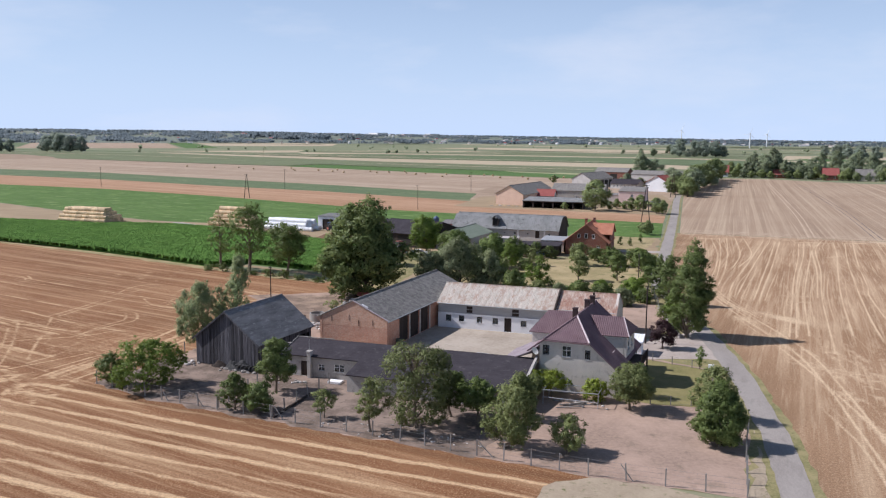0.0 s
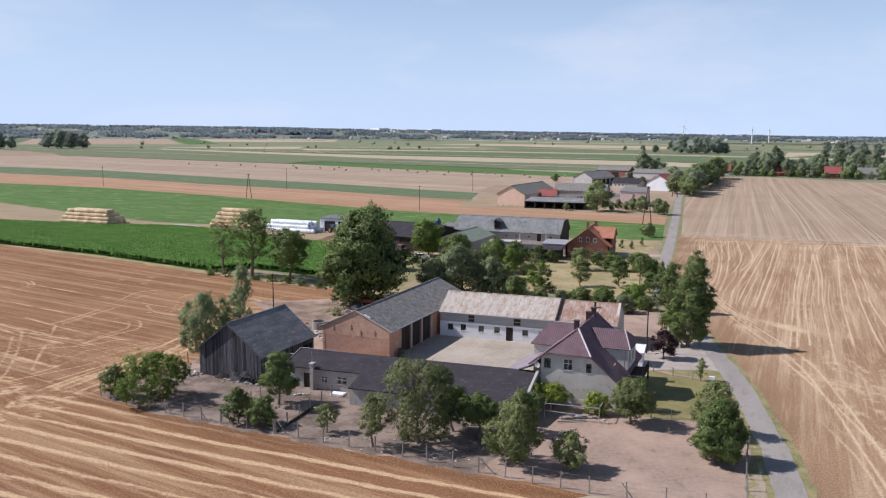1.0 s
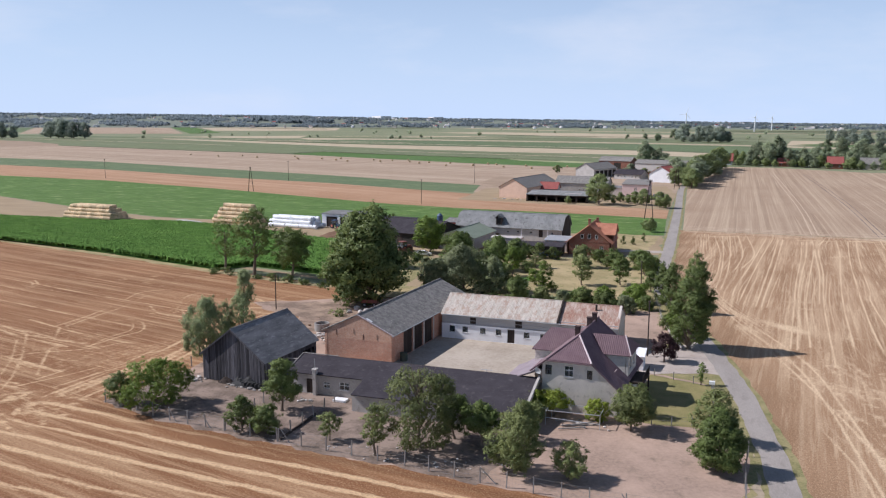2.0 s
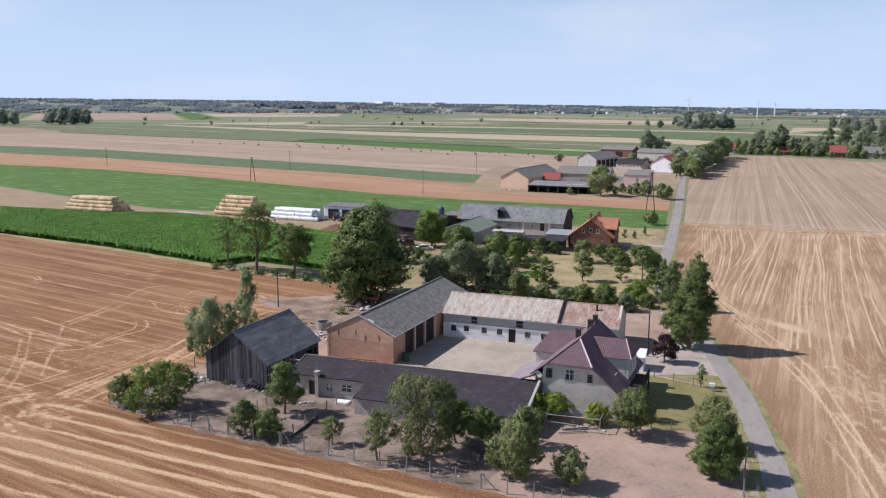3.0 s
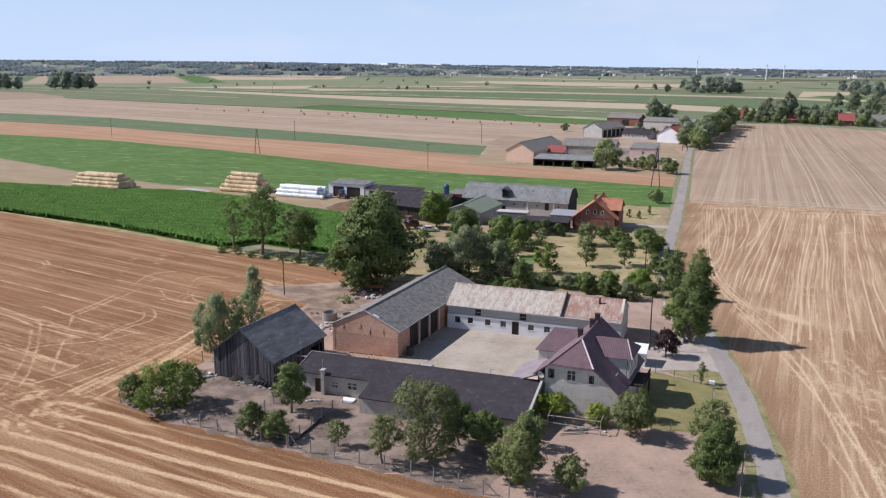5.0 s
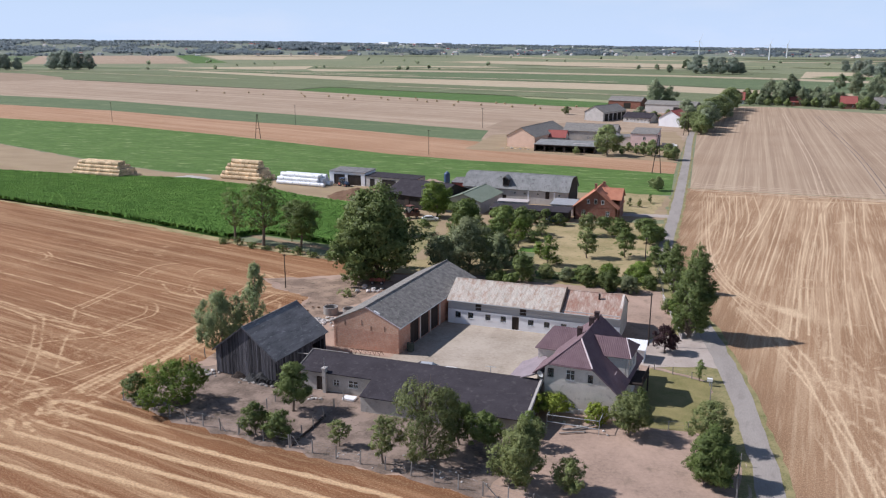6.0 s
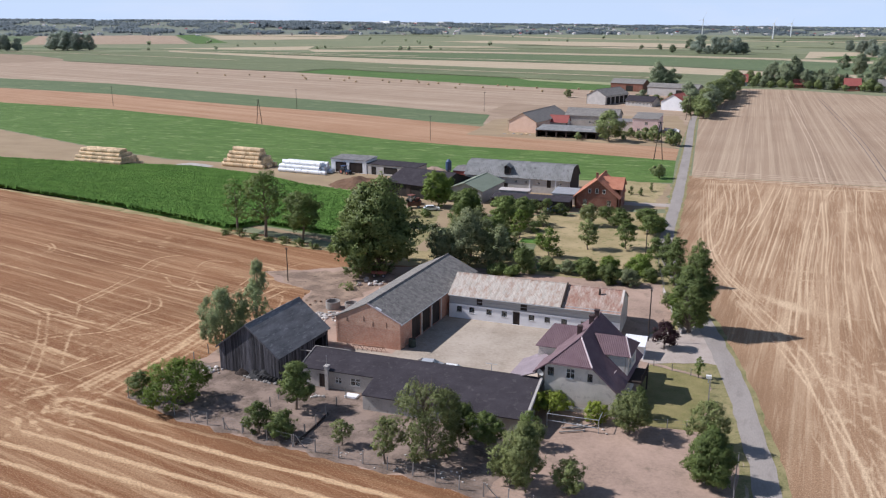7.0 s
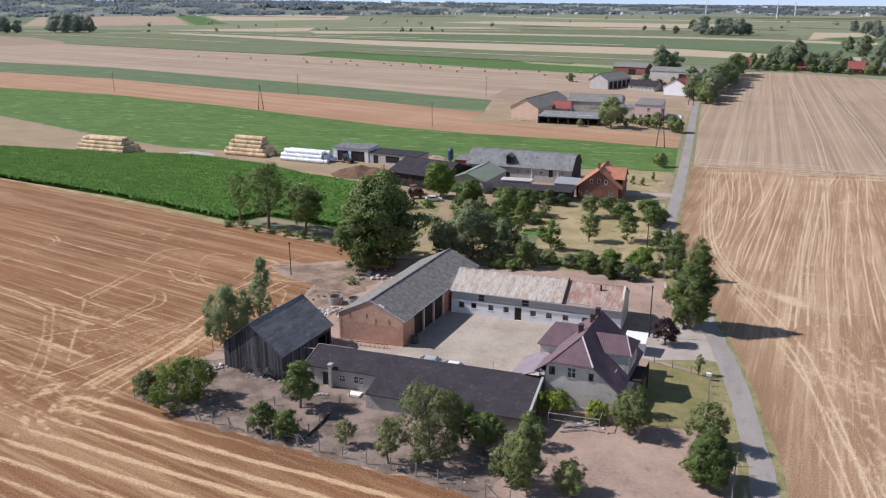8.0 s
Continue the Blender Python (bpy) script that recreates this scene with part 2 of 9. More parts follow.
M["stubble_yellow"] = crop("yellow_stubble", (0.48, 0.39, 0.27), (0.55, 0.46, 0.32), (0.60, 0.51, 0.36), 0.02, deep=0.85)
M["field_edge"] = crop("weedy_margin", (0.125, 0.145, 0.075), (0.175, 0.185, 0.10), (0.23, 0.21, 0.125), 0.03)
# greyed green of the distant rise: its haze is put into the colour
M["hazed_land"] = crop("haze_paled_land", (0.19, 0.22, 0.175), (0.25, 0.265, 0.205), (0.34, 0.32, 0.25), 0.003, deep=0.8)
M["sand"] = surface("sand_track", (0.265, 0.195, 0.12), (0.345, 0.262, 0.168), 0.06, 1.5, (0.36, 0.30, 0.15), 0.15, 0.95, 0, 0.05, (1, 2, 1), "World")
M["dirt"] = surface("bare_dirt", (0.245, 0.178, 0.138), (0.41, 0.295, 0.23), 0.13, 2.2, (0.19, 0.15, 0.11), 0.2, 0.95, 0, 0.05, (1, 1, 1), "World")
M["trodden"] = surface("trodden_brown_earth", (0.14, 0.10, 0.078), (0.33, 0.24, 0.175), 0.30, 3.0, (0.085, 0.072, 0.056), 0.22, 0.95, 0, 0.07, (1, 1, 1), "World", lo=0.4, hi=0.6)
M["dirt_fallow"] = surface("fallow_earth", (0.25, 0.175, 0.12), (0.33, 0.245, 0.175), 0.05, 0.8, (0.22, 0.2, 0.1), 0.15, 0.95, 0, 0.05, (1, 2, 1), "World")
M["pale_track"] = surface("pale_straw_track", (0.43, 0.325, 0.233), (0.49, 0.38, 0.275), 0.4, 3.0, None, 0.1, 0.95, 0, 0.03, (1, 1, 1), "World")
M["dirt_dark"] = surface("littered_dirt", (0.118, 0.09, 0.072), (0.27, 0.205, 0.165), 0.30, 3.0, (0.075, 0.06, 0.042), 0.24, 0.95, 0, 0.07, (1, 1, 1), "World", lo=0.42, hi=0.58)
M["dry_grass"] = surface("dry_grass", (0.215, 0.185, 0.085), (0.40, 0.315, 0.178), 0.14, 2.0, (0.11, 0.145, 0.046), 0.32, 0.95, 0, 0.08, (1, 1, 1), "World")
M["lawn"] = surface("lawn_grass", (0.155, 0.148, 0.058), (0.25, 0.215, 0.098), 0.35, 5.0, (0.13, 0.16, 0.04), 0.15, 0.95, 0, 0.05, (1, 1, 1), "World")
M["verge"] = surface("verge_grass", (0.15, 0.152, 0.062), (0.30, 0.255, 0.13), 0.5, 4.0, (0.10, 0.13, 0.04), 0.2, 0.95, 0, 0.10, (1, 1, 1), "World")
M["weeds"] = surface("weedy_ground", (0.29, 0.23, 0.165), (0.38, 0.31, 0.225), 0.4, 3.0, (0.14, 0.15, 0.06), 0.25, 0.95, 0, 0.10, (1, 1, 1), "World")
M["concrete_yard"] = surface("yard_concrete", (0.30, 0.25, 0.195), (0.43, 0.37, 0.305), 0.16, 2.0, (0.25, 0.215, 0.165), 0.16, 0.92, 0, 0.015, (1, 1, 1), "World", lo=0.38, hi=0.62)
M["asphalt"] = surface("worn_asphalt", (0.25, 0.222, 0.20), (0.325, 0.293, 0.265), 0.25, 6.0, (0.21, 0.185, 0.165), 0.14, 0.9, 0, 0.01, (1, 0.3, 1), "World")
M["gravel"] = surface("gravel_drive", (0.33, 0.28, 0.245), (0.43, 0.37, 0.325), 0.3, 5.0, (0.30, 0.24, 0.18), 0.15, 0.95, 0, 0.03, (1, 1, 1), "World")
M["plaster_white"] = surface("white_limewash", (0.70, 0.70, 0.72), (0.78, 0.78, 0.79), 0.5, 6.0, (0.55, 0.53, 0.50), 0.1, 0.9, 0, 0.01)
M["plaster_grey"] = surface("grey_render", (0.52, 0.475, 0.43), (0.65, 0.595, 0.535), 0.45, 7.0, (0.32, 0.285, 0.255), 0.22, 0.92, 0, 0.015)
M["shed_render"] = surface("dark_grey_render", (0.34, 0.32, 0.295), (0.46, 0.43, 0.40), 0.6, 7.0, (0.21, 0.195, 0.175), 0.2, 0.92, 0, 0.015)
M["band_grey"] = surface("grey_boarding", (0.36, 0.355, 0.36), (0.42, 0.415, 0.41), 0.4, 4.0, (0.30, 0.29, 0.28), 0.1, 0.9, 0, 0.01, (0.3, 0.3, 3))
M["block"] = surface("concrete_block", (0.40, 0.38, 0.355), (0.50, 0.475, 0.45), 0.5, 6.0, (0.26, 0.24, 0.22), 0.15, 0.92, 0, 0.02)
M["brick"] = bricks("barn_brick", (0.55, 0.22, 0.14), (0.68, 0.35, 0.235), (0.56, 0.42, 0.33), wash=(0.68, 0.45, 0.33))
M["pale_roof"] = surface("pale_concrete_roof", (0.42, 0.38, 0.36), (0.52, 0.48, 0.46), 0.5, 5.0, (0.34, 0.30, 0.28), 0.1, 0.9, 0, 0.01)
M["brick_upper"] = bricks("paler_barn_brick", (0.60, 0.28, 0.175), (0.74, 0.42, 0.28), (0.60, 0.45, 0.35), wash=(0.73, 0.50, 0.37))
M["brick_red"] = bricks("house_brick", (0.235, 0.07, 0.046), (0.30, 0.10, 0.062), (0.27, 0.165, 0.125))
M["wood_old"] = surface("weathered_boards", (0.026, 0.025, 0.03), (0.115, 0.112, 0.122), 1.2, 9.0, (0.028, 0.026, 0.028), 0.25, 0.88, 0, 0.02, (6, 6, 0.35), things=0.5)
M["wood_dark"] = surface("dark_timber", (0.04, 0.032, 0.028), (0.065, 0.05, 0.043), 1.5, 12.0, None, 0.1, 0.85, 0, 0.01, (5, 5, 0.4), things=0.2)
M["tar_old"] = surface("old_roofing_felt", (0.105, 0.103, 0.105), (0.225, 0.22, 0.218), 0.6, 5.0, (0.35, 0.34, 0.33), 0.32, 0.92, 0, 0.02, (2.2, 0.6, 2.2))
M["tar_black"] = surface("black_roofing_felt", (0.035, 0.031, 0.036), (0.055, 0.049, 0.056), 0.5, 6.0, (0.10, 0.09, 0.093), 0.2, 0.97, 0, 0.015)
M["slate"] = surface("mossy_cement_slates", (0.11, 0.104, 0.098), (0.255, 0.24, 0.22), 1.3, 5.0, (0.42, 0.395, 0.34), 0.3, 0.88, 0, 0.03)
M["cement_wavy"] = surface("cement_sheet", (0.16, 0.165, 0.16), (0.27, 0.27, 0.265), 0.5, 3.0, (0.10, 0.10, 0.095), 0.25, 0.88, 0, 0.03, (1, 0.5, 1))
M["rusty"] = rusted_sheet("rusted_sheet_metal", (0.43, 0.395, 0.34), (0.63, 0.575, 0.505), (0.36, 0.225, 0.165), (0.235, 0.165, 0.13), 0.22)
M["rusty_red"] = rusted_sheet("red_rusted_sheet_metal", (0.36, 0.27, 0.215), (0.55, 0.45, 0.38), (0.31, 0.15, 0.105), (0.19, 0.105, 0.08), 0.5)
M["tile_metal"] = surface("plum_metal_tiles", (0.152, 0.097, 0.108), (0.198, 0.134, 0.144), 0.7, 8.0, (0.24, 0.178, 0.185), 0.08, 0.55, 0.0, 0.01, gloss=0.12)
# plum roof colour lightened to lilac, painting the sun on the west slope
M["sunlit_plum_sheet"] = surface("lightened_plum_sheet", (0.21, 0.17, 0.185), (0.28, 0.23, 0.243), 0.6, 6.0, (0.20, 0.15, 0.16), 0.1, 0.6, 0, 0.01)
M["chimney"] = surface("dark_chimney_brick", (0.055, 0.04, 0.04), (0.09, 0.062, 0.058), 1.0, 6.0, None, 0.1, 0.9, 0, 0.01)
M["trim_light"] = surface("pale_ridge_metal", (0.46, 0.38, 0.38), (0.54, 0.46, 0.46), 1.0, 8.0, None, 0.1, 0.5, 0.0, 0.0)
M["orange_tile"] = surface("orange_clay_tiles", (0.38, 0.15, 0.088), (0.47, 0.21, 0.13), 0.6, 5.0, (0.33, 0.12, 0.07), 0.1, 0.8, 0, 0.03)
M["red_tile"] = surface("red_roof_tiles", (0.25, 0.065, 0.058), (0.31, 0.09, 0.075), 0.6, 5.0, (0.32, 0.06, 0.05), 0.1, 0.75, 0, 0.03)
M["pink"] = surface("pink_render", (0.68, 0.49, 0.45), (0.75, 0.56, 0.52), 0.5, 5.0, (0.60, 0.43, 0.39), 0.08, 0.9, 0, 0.01)
M["salmon"] = surface("salmon_brick_render", (0.66, 0.45, 0.335), (0.74, 0.53, 0.41), 0.5, 5.0, (0.58, 0.38, 0.29), 0.1, 0.9, 0, 0.01)
M["green_sheet"] = surface("green_sheet_metal", (0.19, 0.225, 0.165), (0.23, 0.265, 0.20), 0.4, 4.0, None, 0.1, 0.6, 0.1, 0.01)
M["window_white"] = surface("white_window_paint", (0.72, 0.72, 0.70), (0.78, 0.78, 0.77), 1.0, 9.0, None, 0.1, 0.5, 0, 0.0)
M["wire"] = surface("dull_wire", (0.16, 0.155, 0.15), (0.22, 0.215, 0.21), 1.0, 9.0, None, 0.1, 0.8, 0.0, 0.0)
M["metal_grey"] = surface("galvanised_steel", (0.36, 0.37, 0.38), (0.44, 0.45, 0.46), 1.0, 9.0, (0.28, 0.22, 0.18), 0.08, 0.55, 0.4, 0.0)
M["post_concrete"] = surface("concrete_post", (0.24, 0.225, 0.205), (0.32, 0.30, 0.28), 1.0, 9.0, None, 0.1, 0.9, 0, 0.01)
M["bark"] = surface("tree_bark", (0.13, 0.10, 0.075), (0.20, 0.16, 0.125), 1.5, 10.0, None, 0.1, 0.95, 0, 0.03, (3, 3, 0.6))
M["straw"] = surface("baled_straw", (0.52, 0.375, 0.225), (0.66, 0.505, 0.325), 1.2, 10.0, (0.36, 0.24, 0.13), 0.2, 0.9, 0, 0.03, things=0.25)
M["old_straw"] = surface("grey_straw", (0.30, 0.22, 0.12), (0.42, 0.32, 0.19), 1.2, 8.0, None, 0.1, 0.95, 0, 0.03)
M["wrap"] = surface("white_bale_wrap", (0.74, 0.76, 0.78), (0.80, 0.82, 0.84), 1.5, 10.0, None, 0.1, 0.35, 0, 0.02, things=0.05)
M["manure"] = surface("brown_manure", (0.12, 0.07, 0.045), (0.18, 0.11, 0.07), 0.8, 4.0, (0.22, 0.15, 0.10), 0.15, 0.95, 0, 0.08)
M["rubble"] = surface("pale_rubble", (0.38, 0.35, 0.32), (0.52, 0.49, 0.46), 1.0, 6.0, (0.34, 0.26, 0.22), 0.2, 0.9, 0, 0.03, things=0.3)
M["rubber"] = surface("black_rubber", (0.025, 0.025, 0.026), (0.04, 0.04, 0.041), 2.0, 10.0, None, 0.1, 0.8, 0, 0.0)
M["paint_white"] = surface("white_car_paint", (0.76, 0.76, 0.75), (0.80, 0.80, 0.79), 1.0, 9.0, None, 0.1, 0.3, 0, 0.0)
M["paint_silver"] = surface("silver_car_paint", (0.50, 0.51, 0.52), (0.55, 0.56, 0.57), 1.0, 9.0, None, 0.1, 0.32, 0.3, 0.0)
M["paint_blue"] = surface("dark_blue_paint", (0.03, 0.06, 0.12), (0.05, 0.09, 0.17), 1.0, 9.0, None, 0.1, 0.45, 0, 0.0)
M["paint_red"] = surface("faded_red_paint", (0.34, 0.09, 0.06), (0.42, 0.13, 0.09), 1.0, 9.0, None, 0.1, 0.6, 0, 0.0)
M["rust_red"] = surface("dull_red_paint", (0.16, 0.06, 0.05), (0.22, 0.09, 0.07), 1.0, 9.0, (0.10, 0.06, 0.05), 0.15, 0.8, 0, 0.0)
M["rust_iron"] = surface("rusty_iron", (0.10, 0.055, 0.04), (0.16, 0.085, 0.06), 1.0, 9.0, None, 0.1, 0.9, 0, 0.0)
M["barrel_green"] = surface("dark_green_paint", (0.035, 0.05, 0.04), (0.06, 0.075, 0.06), 1.0, 9.0, None, 0.1, 0.7, 0, 0.0)
# the pale blue of distance haze is mixed into these leaf colours
M["hazed_woods"] = foliage("hazed_woods", (0.175, 0.225, 0.255), (0.25, 0.30, 0.325), 0.2, 0.5)
M["leaf_mid"] = foliage("leaf_mid_green", (0.10, 0.15, 0.042), (0.255, 0.325, 0.10))
M["leaf_deep"] = foliage("leaf_deep_green", (0.08, 0.12, 0.036), (0.235, 0.29, 0.095))
M["leaf_olive"] = foliage("leaf_olive", (0.145, 0.18, 0.06), (0.325, 0.365, 0.145))
M["leaf_bright"] = foliage("leaf_bright", (0.10, 0.16, 0.026), (0.265, 0.36, 0.075))
M["leaf_grey"] = foliage("leaf_grey_green", (0.165, 0.20, 0.098), (0.355, 0.395, 0.205))
# next two leaf colours are lifted pale to imitate haze on far trees
M["leaf_haze_pale"] = foliage("leaf_haze_pale_green", (0.235, 0.29, 0.235), (0.45, 0.505, 0.40), 0.3, 0.45)
M["leaf_far_haze"] = foliage("leaf_far_haze_green", (0.235, 0.285, 0.175), (0.42, 0.475, 0.295), 0.3, 0.42)
M["leaf_lane"] = foliage("leaf_lane_green", (0.175, 0.225, 0.08), (0.38, 0.44, 0.19))
M["leaf_birch"] = foliage("leaf_birch", (0.215, 0.27, 0.125), (0.44, 0.505, 0.255), 0.2, 0.42)
M["leaf_plum"] = foliage("leaf_plum", (0.035, 0.018, 0.022), (0.10, 0.05, 0.055))
M["leaf_vine"] = foliage("leaf_vine", (0.19, 0.25, 0.03), (0.43, 0.51, 0.09))


def glass_material():
    m, n, l, bsdf = nodes_of("window_glass")
    bsdf.inputs["Base Color"].default_value = (0.55, 0.6, 0.62, 1)
    bsdf.inputs["Roughness"].default_value = 0.04
    bsdf.inputs["Transmission Weight"].default_value = 0.9
    l.new(ramp(n, l, noise_fac(n, l, coords(n), 1.5, 2), 0.3, 0.7, 0.03, 0.08), bsdf.inputs["Roughness"])
    return m


M["glass"] = glass_material()
# near-black colour standing in for shade inside bays, hatches and windows
M["inside_shade"] = surface("painted_interior_shade", (0.03, 0.027, 0.025), (0.05, 0.045, 0.04), 1.0, 5.0, None, 0.1, 0.95, 0, 0.0)


# ---- building helpers ----
from mathutils import geometry

rng = np.random.default_rng(7)


def thing(name, label, category, x=0.0, y=0.0, z=0.0, turn=0.0, group="", kind=""):
    e = new(name)
    e.matrix_basis = pose(x, y, z, 0, 0, turn)
    e.empty_display_size = 0.5
    return tagged(e, label, category, group, kind)


def finish(bm, name, material):
    bmesh.ops.recalc_face_normals(bm, faces=bm.faces)
    me = bpy.data.meshes.new(name)
    bm.to_mesh(me)
    bm.free()
    me.materials.append(material)
    return me


def part(name, bm, material, parent, label="", m=None):
    if name in ("wall", "upper_wall"):
        bmesh.ops.remove_doubles(bm, verts=bm.verts, dist=0.003)
    ob = new(name, finish(bm, name, material))
    ob.parent = parent
    if m is not None:
        ob.matrix_basis = m
    return tagged(ob, label)


def shared(name, me, parent, m, label=""):
    ob = new(name, me)
    ob.parent = parent
    ob.matrix_basis = m
    return tagged(ob, label)


def solid(bm, pts, off):
    """A flat polygon of 3D points given thickness along off."""
    off = Vector(off)
    a = [bm.verts.new(Vector(p)) for p in pts]
    b = [bm.verts.new(Vector(p) + off) for p in pts]
    n = len(a)
    bm.faces.new(a)
    bm.faces.new(list(reversed(b)))
    for i in range(n):
        bm.faces.new((a[i], b[i], b[(i + 1) % n], a[(i + 1) % n]))
    return bm


def box(bm, x0, x1, y0, y1, z0, z1):
    return solid(bm, [(x0, y0, z0), (x1, y0, z0), (x1, y1, z0), (x0, y1, z0)], (0, 0, z1 - z0))


def boxes(*list_of):
    bm = bmesh.new()
    for b in list_of:
        box(bm, *b)
    return bm


def tube(bm, points, radii, sides=7):
    """A round bar along points with a radius at each."""
    rings = []
    for i, p in enumerate(points):
        p = Vector(p)
        d = Vector(points[min(i + 1, len(points) - 1)]) - Vector(points[max(i - 1, 0)])
        d.normalize()
        u = d.cross((0, 0, 1)) if abs(d.z) < 0.95 else d.cross((1, 0, 0))
        u.normalize()
        v = d.cross(u)
        rings.append([bm.verts.new(p + radii[i] * (math.cos(2 * math.pi * k / sides) * u + math.sin(2 * math.pi * k / sides) * v)) for k in range(sides)])
    for a, b in zip(rings, rings[1:]):
        for k in range(sides):
            bm.faces.new((a[k], a[(k + 1) % sides], b[(k + 1) % sides], b[k]))
    bm.faces.new(list(reversed(rings[0])))
    bm.faces.new(rings[-1])
    return bm


def wall(bm, a, b, z0, z1, thick=0.3, holes=()):
    """An upright wall from a to b, its outside on the right of that way, with openings (u0, u1, v0, v1) cut through."""
    a, b = Vector((*a, 0)), Vector((*b, 0))
    d = (b - a).normalized()
    inward = Vector((-d.y, d.x, 0)) * thick
    length = (b - a).length
    us = sorted({0, length, *[h[0] for h in holes], *[h[1] for h in holes]})
    for u0, u1 in zip(us, us[1:]):
        cuts = sorted((h[2], h[3]) for h in holes if h[0] <= u0 + 1e-4 and h[1] >= u1 - 1e-4)
        v = z0
        for lo, hi in [*cuts, (z1, z1)]:
            if lo - v > 1e-3:
                p, q = a + d * u0, a + d * u1
                solid(bm, [p + Vector((0, 0, v)), q + Vector((0, 0, v)), q + Vector((0, 0, lo)), p + Vector((0, 0, lo))], inward)
            v = hi
    return bm


def on_wall(a, b):
    """The matrix of a wall's own axes: x along it, y inward, z up."""
    a, b = Vector((*a, 0)), Vector((*b, 0))
    d = (b - a).normalized()
    m = Matrix.Translation(a) @ Matrix(((d.x, -d.y, 0, 0), (d.y, d.x, 0, 0), (0, 0, 1, 0), (0, 0, 0, 1)))
    return m


def ring_frame(u0, u1, v0, v1, w, y0, y1):
    """A rectangular frame as one closed ring."""
    bm = bmesh.new()
    loops = []
    for y, k in ((y0, 0.0), (y0, w), (y1, w), (y1, 0.0)):
        loops.append([bm.verts.new((u, y, v)) for u, v in ((u0 + k, v0 + k), (u1 - k, v0 + k), (u1 - k, v1 - k), (u0 + k, v1 - k))])
    for p, q in zip(loops, loops[1:] + loops[:1]):
        for i in range(4):
            bm.faces.new((p[i], p[(i + 1) % 4], q[(i + 1) % 4], q[i]))
    return bm


def window(parent, a, b, u0, u1, v0, v1, bars=1, frame=None, depth=0.12, cross=True):
    frame = frame or M["window_white"]
    m = on_wall(a, b)
    w = 0.06
    y0, y1 = depth, depth + 0.06
    win = part("window", ring_frame(u0, u1, v0, v1, w, y0, y1), frame, parent, m=m)
    for i in range(bars):
        x = u0 + (u1 - u0) * (i + 1) / (bars + 1)
        part("glazing_bar", boxes((x - 0.035, x + 0.035, y0 + 0.004, y1 + 0.004, v0 + w, v1 - w)), frame, win)
    if cross:
        z = v0 + (v1 - v0) * 0.6
        part("transom", boxes((u0 + w, u1 - w, y0 + 0.008, y1 - 0.004, z - 0.035, z + 0.035)), frame, win)
    part("pane", boxes((u0 + 0.02, u1 - 0.02, y0 + 0.02, y0 + 0.03, v0 + 0.02, v1 - 0.02)), M["glass"], win)
    part("sill", boxes((u0 - 0.06, u1 + 0.06, -0.06, depth, v0 - 0.06, v0 - 0.002)), M["block"], win)
    return win


def plank_door(parent, a, b, u0, u1, v0, v1, material, n=5, depth=0.1, label=""):
    m = on_wall(a, b)
    step = (u1 - u0) / n
    door = part("door", boxes((u0 + 0.02, u1 - 0.02, depth + 0.051, depth + 0.07, v0 + 0.01, v1 - 0.01)), material, parent, label, m)
    for i in range(n):
        part("plank", boxes((u0 + i * step + 0.006, u0 + (i + 1) * step - 0.006, depth + (0.008 if i % 2 else 0), depth + 0.05, v0, v1)), material, door)
    for z in (v0 + (v1 - v0) * 0.2, v0 + (v1 - v0) * 0.8):
        part("ledge", boxes((u0 + 0.05, u1 - 0.05, depth - 0.03, depth - 0.001, z - 0.06, z + 0.06)), material, door)
    return door


def clip(poly, i, limit, keep_above):
    out = []
    for p, q in zip(poly, poly[1:] + poly[:1]):
        pin = (p[i] >= limit) == keep_above
        qin = (q[i] >= limit) == keep_above
        if pin:
            out.append(p)
        if pin != qin:
            k = (limit - p[i]) / (q[i] - p[i])
            out.append(tuple(a + k * (b - a) for a, b in zip(p, q)))
    return out


def roof_slope(parent, pts, along, material, rib=0.35, high=0.035, thick=0.10, label="", name="roof"):
    """A roof plane: polygon pts, ribs running up the slope at right angles to the eave direction along."""
    pts = [Vector(p) for p in pts]
    normal = Vector((0, 0, 0))
    for p, q in zip(pts, pts[1:] + pts[:1]):
        normal += p.cross(q)
    normal.normalize()
    if normal.z < 0:
        normal = -normal
    u = Vector(along).normalized()
    u = (u - normal * u.dot(normal)).normalized()
    v = normal.cross(u)
    o = pts[0]
    flat = [((p - o).dot(u), (p - o).dot(v)) for p in pts]
    bm = bmesh.new()
    solid(bm, pts, -normal * thick)
    if rib:
        lo, hi = min(f[0] for f in flat), max(f[0] for f in flat)
        k = math.floor(lo / rib)
        while k * rib < hi:
            for f0, f1, h0, h1 in ((0.0, 0.55, 0, 0), (0.55, 0.68, 0, 1), (0.68, 0.87, 1, 1), (0.87, 1.0, 1, 0)):
                a, b = (k + f0) * rib, (k + f1) * rib
                piece = clip(clip(flat, 0, a, True), 0, b, False)
                if len(piece) >= 3:
                    vs = []
                    for pu, pv in piece:
                        t = min(1, max(0, (pu - a) / (b - a)))
                        vs.append(bm.verts.new(o + u * pu + v * pv + normal * (0.012 + high * (h0 + (h1 - h0) * t))))
                    try:
                        bm.faces.new(vs)
                    except ValueError:
                        pass
            k += 1
    me = bpy.data.meshes.new(name)
    bm.to_mesh(me)
    bm.free()
    me.materials.append(material)
    ob = new(name, me)
    ob.parent = parent
    return tagged(ob, label)


